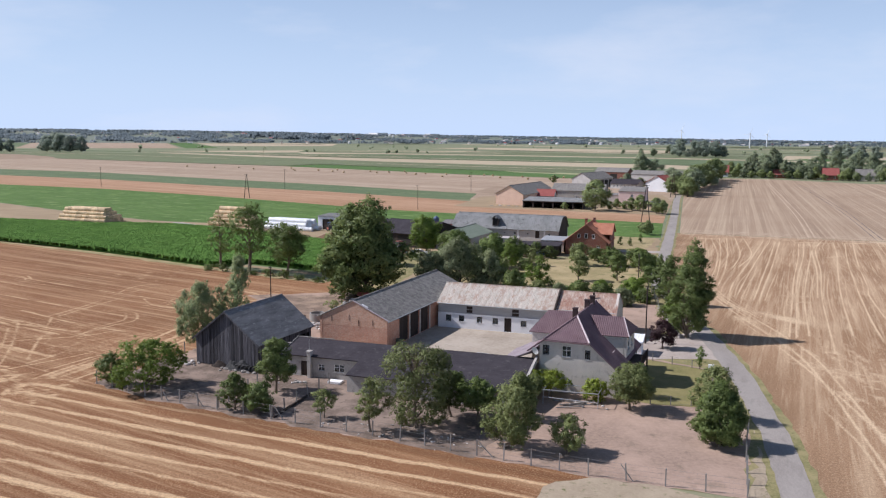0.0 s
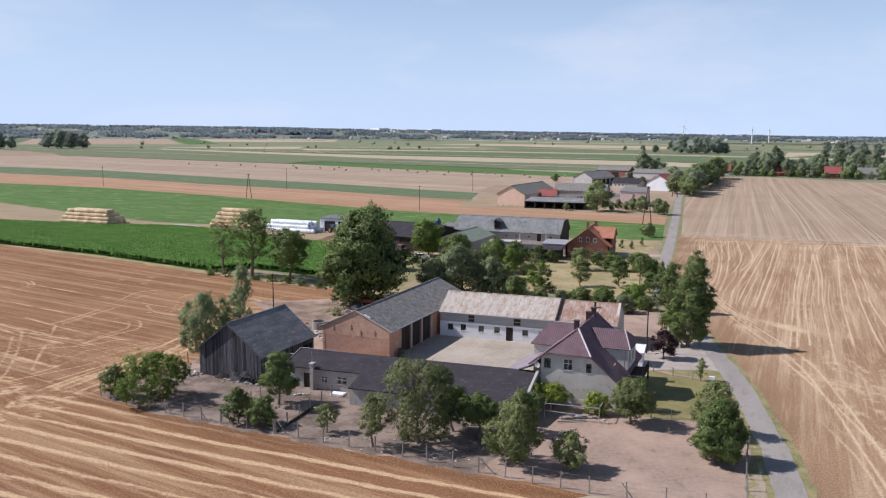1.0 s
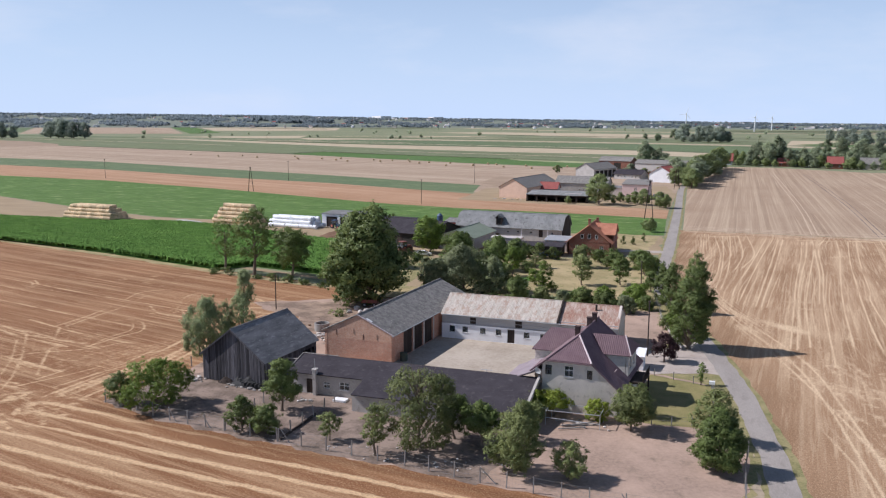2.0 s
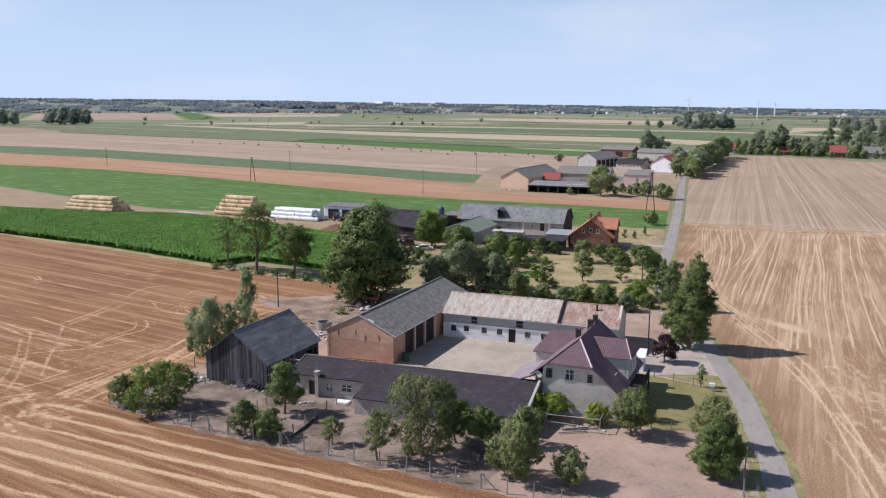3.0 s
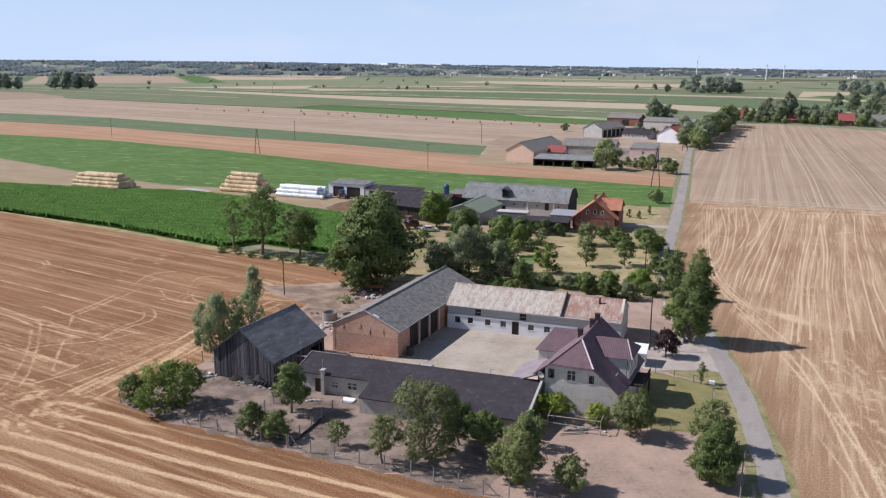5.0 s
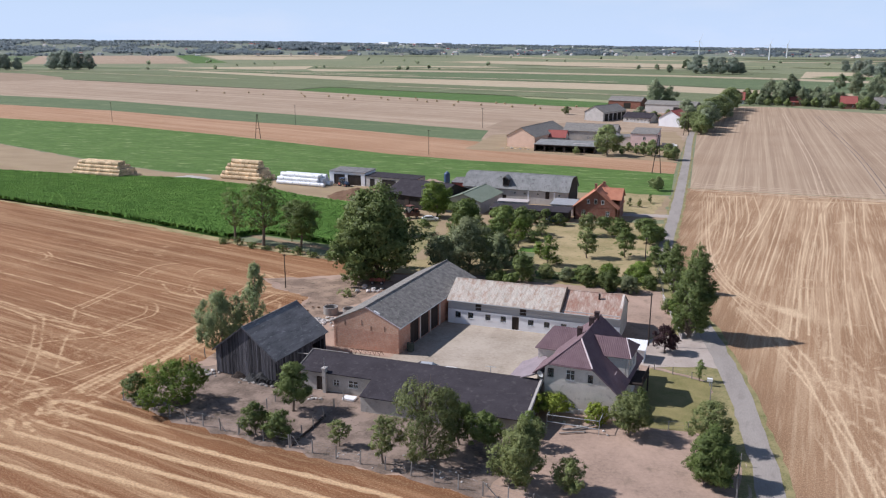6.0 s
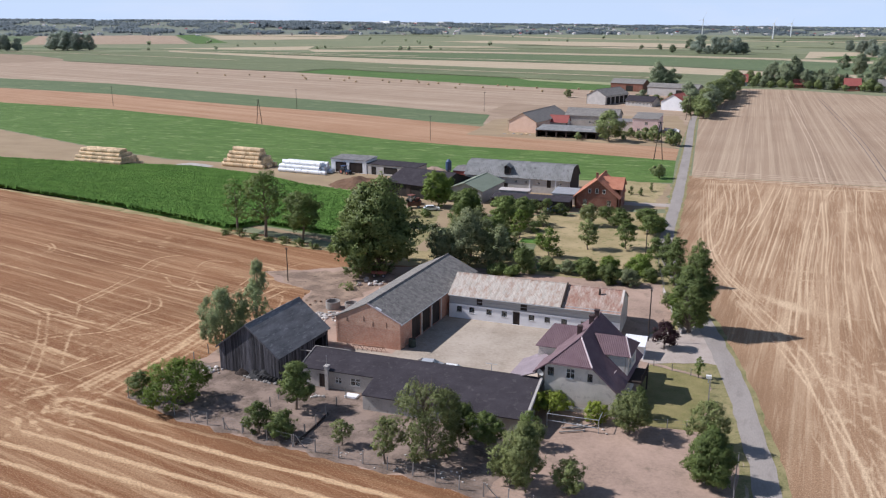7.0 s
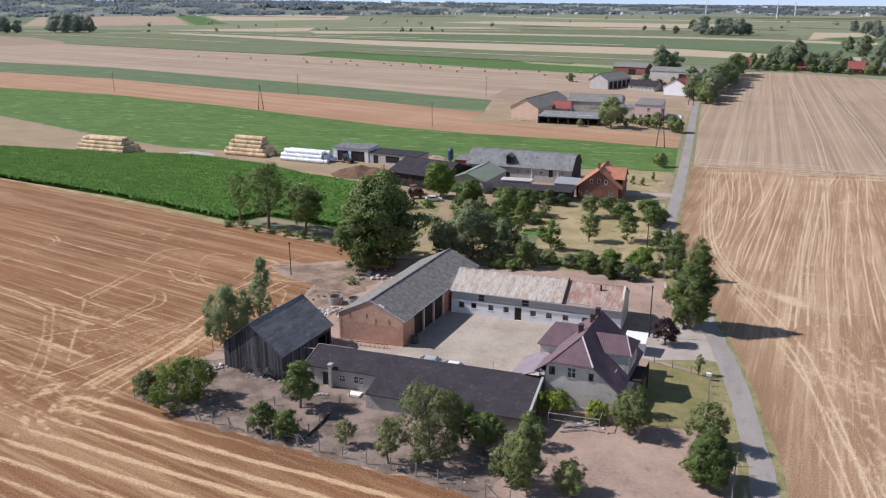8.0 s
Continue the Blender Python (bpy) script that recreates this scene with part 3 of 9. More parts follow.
def flat_patch(name, label, category, pts, z, material):
    n = len(pts)
    vs, _, fs, *_ = geometry.delaunay_2d_cdt([Vector(p) for p in pts], [(i, (i + 1) % n) for i in range(n)], [list(range(n))], 1, 1e-4)
    me = bpy.data.meshes.new(name)
    me.from_pydata([(v.x, v.y, z) for v in vs], [], [list(f) for f in fs])
    me.materials.append(material)
    return tagged(new(name, me), label, category, kind="structure")


def dense(points, step=1.0):
    """A smooth line through points, sampled about every step metres."""
    p = np.array(points, float)
    p = np.vstack([2 * p[0] - p[1], p, 2 * p[-1] - p[-2]])
    out = []
    for i in range(1, len(p) - 2):
        n = max(2, int(np.linalg.norm(p[i + 1] - p[i]) / step))
        t = np.linspace(0, 1, n, endpoint=False)[:, None]
        a, b, c, d = p[i - 1], p[i], p[i + 1], p[i + 2]
        out.append(0.5 * (2 * b + (c - a) * t + (2 * a - 5 * b + 4 * c - d) * t ** 2 + (3 * b - a - 3 * c + d) * t ** 3))
    return np.vstack([*out, p[-2:-1]])


def ragged(points, amount, step=1.5):
    """A closed outline made a little uneven."""
    out = []
    n = len(points)
    for i in range(n):
        a, b = np.array(points[i], float), np.array(points[(i + 1) % n], float)
        k = max(1, int(np.linalg.norm(b - a) / step))
        d = (b - a) / max(1e-6, np.linalg.norm(b - a))
        for j in range(k):
            w = rng.normal(0, amount) if 0 < j else 0
            q = a + (b - a) * j / k + np.array((-d[1], d[0])) * w
            out.append((q[0], q[1]))
    return out


def sheet(name, label, category, xs, ys, z, material, values, keep=None):
    """A gridded ground sheet with point attributes."""
    X, Y = np.meshgrid(xs, ys)
    nx, ny = len(xs), len(ys)
    verts = np.stack([X.ravel(), Y.ravel(), np.broadcast_to(z, X.shape).ravel()], 1)
    i = np.arange(nx * ny).reshape(ny, nx)
    faces = np.stack([i[:-1, :-1].ravel(), i[:-1, 1:].ravel(), i[1:, 1:].ravel(), i[1:, :-1].ravel()], 1)
    if keep is not None:
        c = verts[faces].mean(1)
        faces = faces[keep(c[:, 0], c[:, 1])]
    me = bpy.data.meshes.new(name)
    me.vertices.add(len(verts))
    me.vertices.foreach_set("co", verts.ravel().astype(np.float32))
    me.loops.add(faces.size)
    me.loops.foreach_set("vertex_index", faces.ravel().astype(np.int32))
    me.polygons.add(len(faces))
    me.polygons.foreach_set("loop_start", np.arange(0, faces.size, 4, dtype=np.int32))
    me.update(calc_edges=True)
    me.validate()
    for key, f in values.items():
        at = me.attributes.new(key, "FLOAT", "POINT")
        at.data.foreach_set("value", np.clip(f(verts[:, 0], verts[:, 1]), 0, 1).astype(np.float32))
    me.materials.append(material)
    return tagged(new(name, me), label, category, kind="structure")


def near_lines(x, y, lines, width, strength=1.0):
    """How close each place lies to any of the lines: 1 on it, 0 beyond its width."""
    out = np.zeros_like(x)
    for line in lines:
        p = dense(line, 1.2)
        lo, hi = p.min(0) - 3, p.max(0) + 3
        sel = np.nonzero((x > lo[0]) & (x < hi[0]) & (y > lo[1]) & (y < hi[1]))[0]
        for s in np.array_split(sel, max(1, len(sel) // 20000)):
            if len(s):
                d = np.full(len(s), 1e9)
                for a, b in zip(p[:-1], p[1:]):
                    ab = b - a
                    t = np.clip(((x[s] - a[0]) * ab[0] + (y[s] - a[1]) * ab[1]) / (ab @ ab + 1e-9), 0, 1)
                    d = np.minimum(d, np.hypot(x[s] - a[0] - t * ab[0], y[s] - a[1] - t * ab[1]))
                out[s] = np.maximum(out[s], np.exp(-(d / width) ** 2) * strength)
    return out


def smooth_noise(x, y, scale, seed):
    """Cheap smooth noise from a few random waves."""
    r = np.random.default_rng(seed)
    s = np.zeros_like(x)
    for _ in range(7):
        a, f, ph = r.uniform(0, 2 * math.pi), scale * r.uniform(0.5, 1.8), r.uniform(0, 7)
        s += np.sin((x * math.cos(a) + y * math.sin(a)) * f + ph)
    return s / 4.0


# ---- the land ----
bm = bmesh.new()
ring = [bm.verts.new((5600 * math.cos(2 * math.pi * k / 48), 5600 * math.sin(2 * math.pi * k / 48), 0)) for k in range(48)]
bm.faces.new(ring)
ground = tagged(new("ground", finish(bm, "ground", M["ground"])), "flat open farmland of green and tan strips to the horizon", "ground", kind="structure")

# the road, its verges and the drive
ROAD = [(17.6, -120), (16.6, -40), (15.3, -6.5), (14.2, 2), (12.9, 12), (11.0, 23), (8.6, 34), (4.6, 50), (0.2, 68), (-3.4, 86), (-4.4, 115), (-5.2, 150), (-8.2, 238), (-11.8, 335), (-9.5, 400), (-2, 470), (9, 540), (22, 620)]


def ribbon(name, label, category, line, left, right, z, material, wobble=0.06):
    p = dense(line, 2.0)
    d = np.gradient(p, axis=0)
    d /= np.linalg.norm(d, axis=1)[:, None]
    nrm = np.stack([-d[:, 1], d[:, 0]], 1)
    k = len(p)
    a = p + nrm * (left + rng.normal(0, wobble, k))[:, None]
    b = p - nrm * (right + rng.normal(0, wobble, k))[:, None]
    bm = bmesh.new()
    va = [bm.verts.new((q[0], q[1], z)) for q in a]
    vb = [bm.verts.new((q[0], q[1], z)) for q in b]
    for i in range(k - 1):
        bm.faces.new((va[i], vb[i], vb[i + 1], va[i + 1]))
    return tagged(new(name, finish(bm, name, material)), label, category, kind="structure")


ribbon("verge_field", "strip of long yellow grass between stubble and maize", "verge", [(-345, 120.5), (-250, 100.0), (-192, 87.2), (-144, 77.4), (-101, 66.6), (-84, 62.6), (-68, 60)], 0.9, 1.8, 0.05, M["dry_grass"], 0.25)
ribbon("verge", "dry and green grass verge along the lane", "verge", ROAD, 2.1, 2.2, 0.035, M["verge"], 0.18)
ribbon("road", "narrow worn grey asphalt lane between the fields", "road", ROAD, 1.45, 1.45, 0.055, M["asphalt"], 0.07)
flat_patch("driveway", "pale gravel drive from the lane to the farm", "driveway", ragged([(12.2, 24.5), (7.5, 24.8), (0.5, 21.9), (-3.5, 22.5), (-4.5, 30), (-1.0, 33.5), (3.0, 37), (5.6, 41.5), (7.6, 39.5), (10.2, 31)], 0.15), 0.048, M["gravel"])

# fields to the west and south: stubble with swaths
FENCE_FRONT = [(-62.8, -12.6), (-51.3, -15.1), (-43.5, -15.7), (-36.2, -16.5), (-20.8, -17.6), (-12.4, -18.8), (-1.6, -19.8), (11.9, -19.8)]
WEST_LINES = [
    [(-113, 12), (-97, 8.9), (-85, 8)], [(-115.4, 14.3), (-101.4, 11), (-90.8, 8.8), (-80.5, 6.3)], [(-97.3, 14.5), (-97.6, 23.3), (-99.4, 32.6), (-101.7, 40.4), (-100.9, 44), (-98.1, 46)], [(-95.6, 15.4), (-96.1, 23.8), (-96.5, 31.4), (-98.5, 39.1), (-97.7, 43.1)],
    [(-115, 3.4), (-100, 0.1), (-93, -1.1), (-85.2, -3.2), (-78.3, -4.8)], [(-98.8, -1), (-90.3, -2.5), (-82.9, -4.4)], [(-95, -4.4), (-91.4, -2.4), (-88.2, 1.1), (-82.2, 5.7), (-79.5, 10.5)], [(-77.8, -4.2), (-77.4, 2.6), (-74.8, 10.1), (-72.4, 13.5)],
    [(-78, -8.4), (-76.8, -0.6), (-73.7, 8.7), (-70.9, 12.2)], [(-78.2, -11.4), (-74.6, -3.1), (-72.2, 6.8), (-69.4, 10.2)],
]
WEST_LOOPS = [
    [(-73.3, -10.2), (-71.4, -0.9), (-68, 8.3)], [(-69.6, -8.9), (-68.9, -1.5), (-66.7, 5)], [(-83.1, 5.4), (-82.5, 13.4), (-81.5, 16.6), (-83.5, 20.3), (-87, 22.8), (-90.1, 22), (-91.7, 16.5), (-92.9, 11.1)], [(-83.1, 6.6), (-83.9, 13), (-83.5, 16.8), (-86.4, 20.8), (-88.7, 21), (-90.3, 14.9), (-91, 7.7)],
    [(-86.3, 30), (-86.7, 34.1), (-90.1, 39.7), (-90.7, 44.3), (-85.6, 45)], [(-84.5, 29.3), (-84.9, 33.3), (-87.6, 37.5), (-86.9, 41), (-81.5, 39.7)], [(-85.2, 32.9), (-82.3, 29.7), (-76.1, 27)], [(-88.3, 27.6), (-83.7, 28.2), (-77.9, 27), (-74.1, 26.8)],
    [(-95.6, 42.6), (-88.9, 37.1), (-85.2, 31.1)],
]
WEST_TURNS = [
    [(-126.8, 35.7), (-127.8, 39.8), (-131.7, 43), (-133.5, 42.4)], [(-126.1, 38.1), (-127.3, 41), (-131.5, 44.1)], [(-128.8, 26.7), (-127.5, 36.3)], [(-96.3, 5.8), (-89.4, -1.7), (-84.1, -8.6), (-81.2, -13.4), (-79.9, -16.6)],
    [(-97.9, 9.3), (-89.7, 0.6), (-82.5, -8), (-79.1, -13)], [(-96, 14.4), (-89.1, 5.7), (-84.8, -0.1), (-79.4, -6.9)], [(-75.7, 32.8), (-76.3, 39.7), (-74, 44.3), (-71.6, 49.1)], [(-72.9, 30.4), (-72.6, 35.6), (-71.1, 41.5)],
    [(-68.2, 30.5), (-65, 30), (-62.5, 24.8)], [(-112, -6), (-92, -10.5), (-76, -12)], [(-118, -13), (-96, -17), (-78, -19)],
]
WEST_SWATHS = [[(-150, 33), (-120, 26.5), (-100, 22.0), (-86, 19.5)], [(-140, 44), (-112, 37.5), (-92, 33.5), (-80, 31.0)], [(-105, 17.0), (-92, 13.0), (-82, 11.0), (-74, 10.0)], [(-128, -2), (-104, -6.5), (-86, -10.5)], [(-150, 23), (-115.4, 14.8), (-96.9, 9.4), (-84.8, 7.6)], [(-150, 20.5), (-113, 12.2), (-98, 8.0), (-86, 5.6)], [(-130, 7.5), (-99.9, 0.3), (-91.1, -1.6), (-77.5, -4.5)], [(-110, -6), (-88.7, -10.2), (-79, -10.6)], [(-91.9, 32.3), (-85.7, 28.0), (-75.1, 27.6)], [(-84.6, 46.5), (-76.7, 44.5), (-72.8, 42.0)]]
WEST_TRACKS = WEST_LINES + WEST_LOOPS + WEST_TURNS


def west_straw(x, y):
    v = y + 0.08 * x
    edge = np.interp(x, [p[0] for p in FENCE_FRONT], [p[1] for p in FENCE_FRONT])
    s = np.zeros_like(x)
    wob = 0.35 * smooth_noise(x, y, 0.09, 3) + 0.15 * smooth_noise(x, y, 0.5, 5)
    band = 0.5 + 0.5 * np.cos((v + wob + 20.7) / 2.98 * 2 * math.pi)
    front = np.clip((edge - 0.6 - y) / 1.0, 0, 1) * np.clip((x + 74) / 6, 0, 1)
    uneven = np.clip(0.75 + 0.45 * smooth_noise(x * 0.3, y, 0.35, 11), 0.15, 1)
    s = np.maximum(s, front * np.clip(band * 2.9 - 1.6, 0, 1) * uneven * (0.78 + 0.3 * np.cos((v + wob) / 0.74 * 2 * math.pi)))
    # headland along the west side of the yard: long streaks bending round the corner
    inner = np.interp(y, [-14, -4, 2, 10, 19, 28, 36], [-64.3, -63.8, -63.4, -63.7, -64.5, -65.6, -64.4])
    across = inner - x
    side = np.clip(across / 0.8, 0, 1) * np.clip((11.5 - across) / 3, 0, 1) * np.clip((y + 15) / 3, 0, 1) * np.clip((40 - y) / 8, 0, 1)
    streak = smooth_noise(across * 2.6 + 0.25 * wob, y * 0.16, 1.0, 23) + 0.7 * smooth_noise(across * 5.0, y * 0.3, 1.0, 24)
    rows = 0.5 + 0.5 * np.cos((across + 0.8 * wob) / 1.22 * 2 * math.pi)
    s = np.maximum(s, side * np.clip(0.17 + 0.30 * rows + 0.36 * streak, 0, 0.85))
    r = np.hypot(x + 62.5, y + 12.0)
    around = np.degrees(np.arctan2(-(y + 12.0), -(x + 62.5)))
    bend = np.clip((around + 12) / 18, 0, 1) * np.clip((92 - around) / 22, 0, 1) * np.clip((r - 2.0) / 2.0, 0, 1) * np.exp(-np.clip((r - 11) / 7, 0, 9) ** 2)
    litter = smooth_noise(x, y, 1.5, 21) + 0.8 * smooth_noise(x, y, 3.1, 22)
    s = np.maximum(s, bend * np.clip(0.30 + 0.11 * np.cos((r + 2.5 * wob) / 1.5 * 2 * math.pi) + 0.30 * litter, 0, 0.8))
    wide = np.exp(-(((y + 17 + 0.16 * (x + 72)) / 7.5) ** 2)) * np.clip((-70 - x) / 5, 0, 1)
    s = np.maximum(s, wide * np.clip(0.12 + 0.35 * smooth_noise(x * 0.35, y * 2, 0.9, 31) + 0.2 * smooth_noise(x, y, 2.2, 32), 0, 0.6))
    s = np.maximum(s, near_lines(x, y, WEST_SWATHS, 0.34, 0.7) * np.clip(0.85 + 0.35 * smooth_noise(x, y, 0.4, 44), 0.35, 1))
    s = np.maximum(s, near_lines(x, y, WEST_TRACKS, 0.25, 0.66) * np.clip(0.84 + 0.42 * smooth_noise(x, y, 0.3, 41), 0.3, 1))
    for dx, dy, power in ((0.9, 0.9, 0.40), (-1.1, 0.8, 0.36), (0.4, -1.7, 0.36), (1.6, 2.3, 0.32)):
        s = np.maximum(s, near_lines(x, y, [[(px + dx, py + dy) for px, py in line] for line in WEST_TRACKS], 0.24, power) * np.clip(0.7 + 0.5 * smooth_noise(x, y, 0.35, 43), 0.1, 1))
    r2 = np.clip((np.cos((y + 0.235 * x + wob) / 3.1 * 2 * math.pi) - 0.66) * 3.0, 0, 1) * np.clip(0.4 + 0.6 * smooth_noise(x * 0.25, y, 0.3, 51), 0, 1)
    main = np.clip((-72 - x) / 4, 0, 1) * np.clip((y + 12) / 5, 0, 1)
    s = np.maximum(s, main * r2 * 0.5)
    here = np.exp(-((x + 84) / 19) ** 2 - ((y - 3) / 17) ** 2)
    for seed, ax, ay in ((81, 0.10, 0.34), (82, 0.32, 0.12), (83, 0.22, 0.24)):
        vein = np.clip(1 - np.abs(smooth_noise(x * ax * 4 + 0.3 * y * ay, y * ay * 4 - 0.2 * x * ax, 0.55, seed)) * 5.5, 0, 1)
        s = np.maximum(s, here * vein * 0.46)
    corner = np.exp(-((x + 70) / 13) ** 2 - ((y - 40) / 10) ** 2)
    s = np.maximum(s, corner * np.clip(1 - np.abs(smooth_noise(x * 0.8, y * 1.3, 0.6, 84)) * 4, 0, 1) * 0.7)
    near_edge = np.clip(1 - np.abs(edge - 1.3 - y) / 0.9, 0, 1) * np.clip((x + 66) / 3, 0, 1)
    return s * (1 - 0.6 * near_edge)


def west_bare(x, y):
    edge = np.interp(x, [p[0] for p in FENCE_FRONT], [p[1] for p in FENCE_FRONT])
    near_edge = np.clip(1 - np.abs(edge - 1.6 - y) / 1.2, 0, 1) * np.clip((x + 66) / 3, 0, 1)
    return np.clip(0.75 * near_edge, 0, 1)


xs = np.concatenate([np.linspace(-480, -150, 34)[:-1], np.arange(-150, -134, 0.5), np.arange(-134, -60, 0.27), np.arange(-60, 16, 0.5)])
ys = np.concatenate([np.linspace(-130, -46, 10)[:-1], np.arange(-46, -12, 0.25), np.arange(-12, 50, 0.27), np.linspace(50, 150, 60)])
sheet("field_west", "harvested reddish stubble field with pale straw swaths", "field", xs, ys, 0.012, M["stubble_front"], {"straw": west_straw, "bare": west_bare},
      lambda x, y: (y < 46 - 0.222 * x) & (x < -1.4))

EAST_CURVES = [
    [(-0.1, 169), (1.8, 130), (2.9, 101), (4, 87), (7, 75), (13.1, 53.3), (19.6, 32.7), (22.2, 14.9), (23.2, 3.6), (24.6, -12)], [(0.8, 169), (2.5, 130), (3.7, 101), (4.7, 87)], [(2.7, 170), (3.5, 130), (4.8, 101), (6.4, 83), (9.4, 69), (14, 56.6), (21.2, 34.4), (23.9, 15.5), (25.3, 0.6), (26, -12)], [(3.4, 170), (4.2, 131), (5.4, 102), (7.1, 83), (10.1, 69), (15, 56)],
    [(6.4, 166), (8.4, 132), (7.9, 102), (6.2, 87)], [(8.7, 167), (9.2, 133), (8.8, 103), (7.8, 84)], [(10.8, 168), (10.9, 133), (10.1, 103), (9, 86)],
]
EAST_LINES = [
    [(13.2, 169), (14, 134), (12, 110)], [(15.6, 170), (16.8, 135), (13.5, 112)], [(21.1, 167), (15.3, 116), (11.9, 89), (10.9, 72.6)], [(23.1, 168), (18.3, 129), (14, 90), (12.1, 71)],
    [(25.3, 164), (21.1, 118), (17.9, 87), (16.3, 71)], [(24.2, 164), (19.9, 118), (16.9, 87), (15.3, 71)], [(31.7, 163), (29, 133), (25.1, 99), (23.1, 75), (20.5, 42)], [(30.3, 162), (27.9, 133), (24.3, 98), (22.3, 75), (19.5, 42)],
    [(33.2, 165), (32.3, 148), (28.1, 110), (24.5, 76), (22.5, 44)], [(37.6, 173), (33.4, 148), (30.9, 111), (27.7, 77), (25, 34)],
]
EAST_ROWS = [
    [(40.1, 170), (38, 143), (34.6, 112), (31.2, 78), (28.5, 40)], [(36, 165), (32.6, 148), (30.1, 111), (26.9, 77)], [(42.9, 167), (38.9, 130), (36.2, 98), (34.7, 79), (33, 50), (32.3, 6)], [(45, 167), (40.6, 125), (38, 94), (36.5, 80), (35.5, 40)],
    [(9, 38), (15.8, 26.5), (21, 5.5), (23.1, -4.9), (24, -20)], [(11.7, 54.8), (19.4, 28.4), (26, -2.7), (27.4, -20)], [(52, 172), (48, 120), (43, 60), (41, 20)], [(54, 172), (50, 120), (45, 60), (43, 20)],
    [(60, 172), (58, 120), (54, 60)],
]
EAST_TRACKS = EAST_CURVES + EAST_LINES + EAST_ROWS


EAST_CROSS = [
    [(11.6, 32.1), (19.4, 28.4), (30.7, 21.3), (44, 13)], [(11.6, 30.4), (19, 26.8), (30, 19.8), (44, 11.2)],
    [(-2.1, 128.5), (5.9, 123.5), (15.3, 113.2), (22.5, 105.1), (28, 99.7), (40, 92)], [(34.4, 135), (47.3, 146)], [(14, 70), (26, 72), (48, 77)], [(15.5, 76), (30, 79), (52, 84)], [(27.3, 51.2), (44, 54.3)],
]


road_line = dense(ROAD, 3)


def east_straw(x, y):
    wob = 0.2 * smooth_noise(x, y, 0.3, 61)
    s = near_lines(x, y, EAST_TRACKS, 0.24, 0.72) * np.clip(0.92 + 0.3 * smooth_noise(x, y, 0.25, 62), 0.55, 1)
    for off, power in ((-1.9, 0.5), (1.3, 0.55), (2.7, 0.45), (-3.4, 0.35), (4.4, 0.35)):
        shifted = [[(px + off + 0.3 * math.sin(py * 0.05 + off), py) for px, py in line] for line in EAST_TRACKS if line[0][1] - line[-1][1] > 60]
        s = np.maximum(s, near_lines(x, y, shifted, 0.22, power) * np.clip(0.75 + 0.5 * smooth_noise(x, y, 0.12, 70 + int(off * 3)), 0.1, 1))
    s = np.maximum(s, near_lines(x, y, EAST_CROSS, 0.75, 0.5) * np.clip(0.75 + 0.45 * smooth_noise(x, y, 0.4, 68), 0.1, 1))
    rows = np.clip((np.cos((x - 0.085 * y + wob) / 1.55 * 2 * math.pi) - 0.45) * 1.9, 0, 1) * np.clip(0.35 + 0.6 * smooth_noise(x, y * 0.25, 0.25, 63), 0, 1) * np.clip((y + 10) / 30, 0, 1)
    s = np.maximum(s, rows * 0.5)
    patch = np.clip(smooth_noise(x, y, 0.12, 64) - 0.25, 0, 0.6) * np.clip((x - 18) / 8, 0, 1)
    head = np.exp(-((y - 168) / 7) ** 2) * np.clip(0.25 + 0.5 * smooth_noise(x * 0.4, y * 1.5, 0.8, 65), 0, 0.55)
    vein = np.clip(1 - np.abs(smooth_noise(x * 1.5, y * 0.16, 0.75, 85)) * 4.5, 0, 1) * np.clip((x - 14) / 8, 0, 1)
    s = np.maximum(s, vein * 0.42)
    turn = np.exp(-(np.hypot(x - 18, (y - 52) * 0.7) / 9) ** 2) * np.clip(0.35 + 0.5 * smooth_noise(x, y, 0.7, 66), 0, 0.7)
    edge = np.interp(y, road_line[:, 1], road_line[:, 0]) + 2.6
    chaos = np.clip((x - edge - 5) / 3, 0, 1) * np.clip((55 - y) / 20, 0, 1) * np.clip(0.22 + 0.3 * smooth_noise(x + 0.4 * y, y * 0.4, 1.9, 75) + 0.22 * smooth_noise(x, y, 3.3, 76), 0, 0.5)
    s = np.maximum(s, chaos)
    return np.maximum(np.maximum(s, patch), np.maximum(head, turn)) * np.clip((x - edge - 0.5) / 5.0, 0.15, 1)


def east_bare(x, y):
    line = dense(ROAD, 3)
    edge = np.interp(y, line[:, 1], line[:, 0]) + 2.6
    return np.clip(1 - (x - edge) / 7.0, 0, 1) * 0.7 * np.clip(0.7 + 0.4 * smooth_noise(x, y, 0.35, 67), 0, 1)


def east_of_road(x, y):
    return x > np.interp(y, road_line[:, 1], road_line[:, 0]) + 1.9


xs = np.concatenate([np.arange(-8, 62, 0.17), np.linspace(62, 420, 40)])
ys = np.concatenate([np.linspace(-130, -32, 12)[:-1], np.arange(-32, 176.6, 0.7)])
sheet("field_east", "harvested tan stubble field crossed by curved wheel tracks", "field", xs, ys, 0.014, M["stubble_east"], {"straw": east_straw, "bare": east_bare}, east_of_road)
flat_patch("field_east_far", "pale harvested stubble field in long rows", "field", [(-3.2, 176.4), (420, 176.4), (420, 470), (95, 503), (74, 517), (40, 538), (5, 537), (-1.5, 500), (-6.6, 440), (-8.8, 390), (-9.2, 335), (-5.6, 238)], 0.016, M["stubble_pale"])

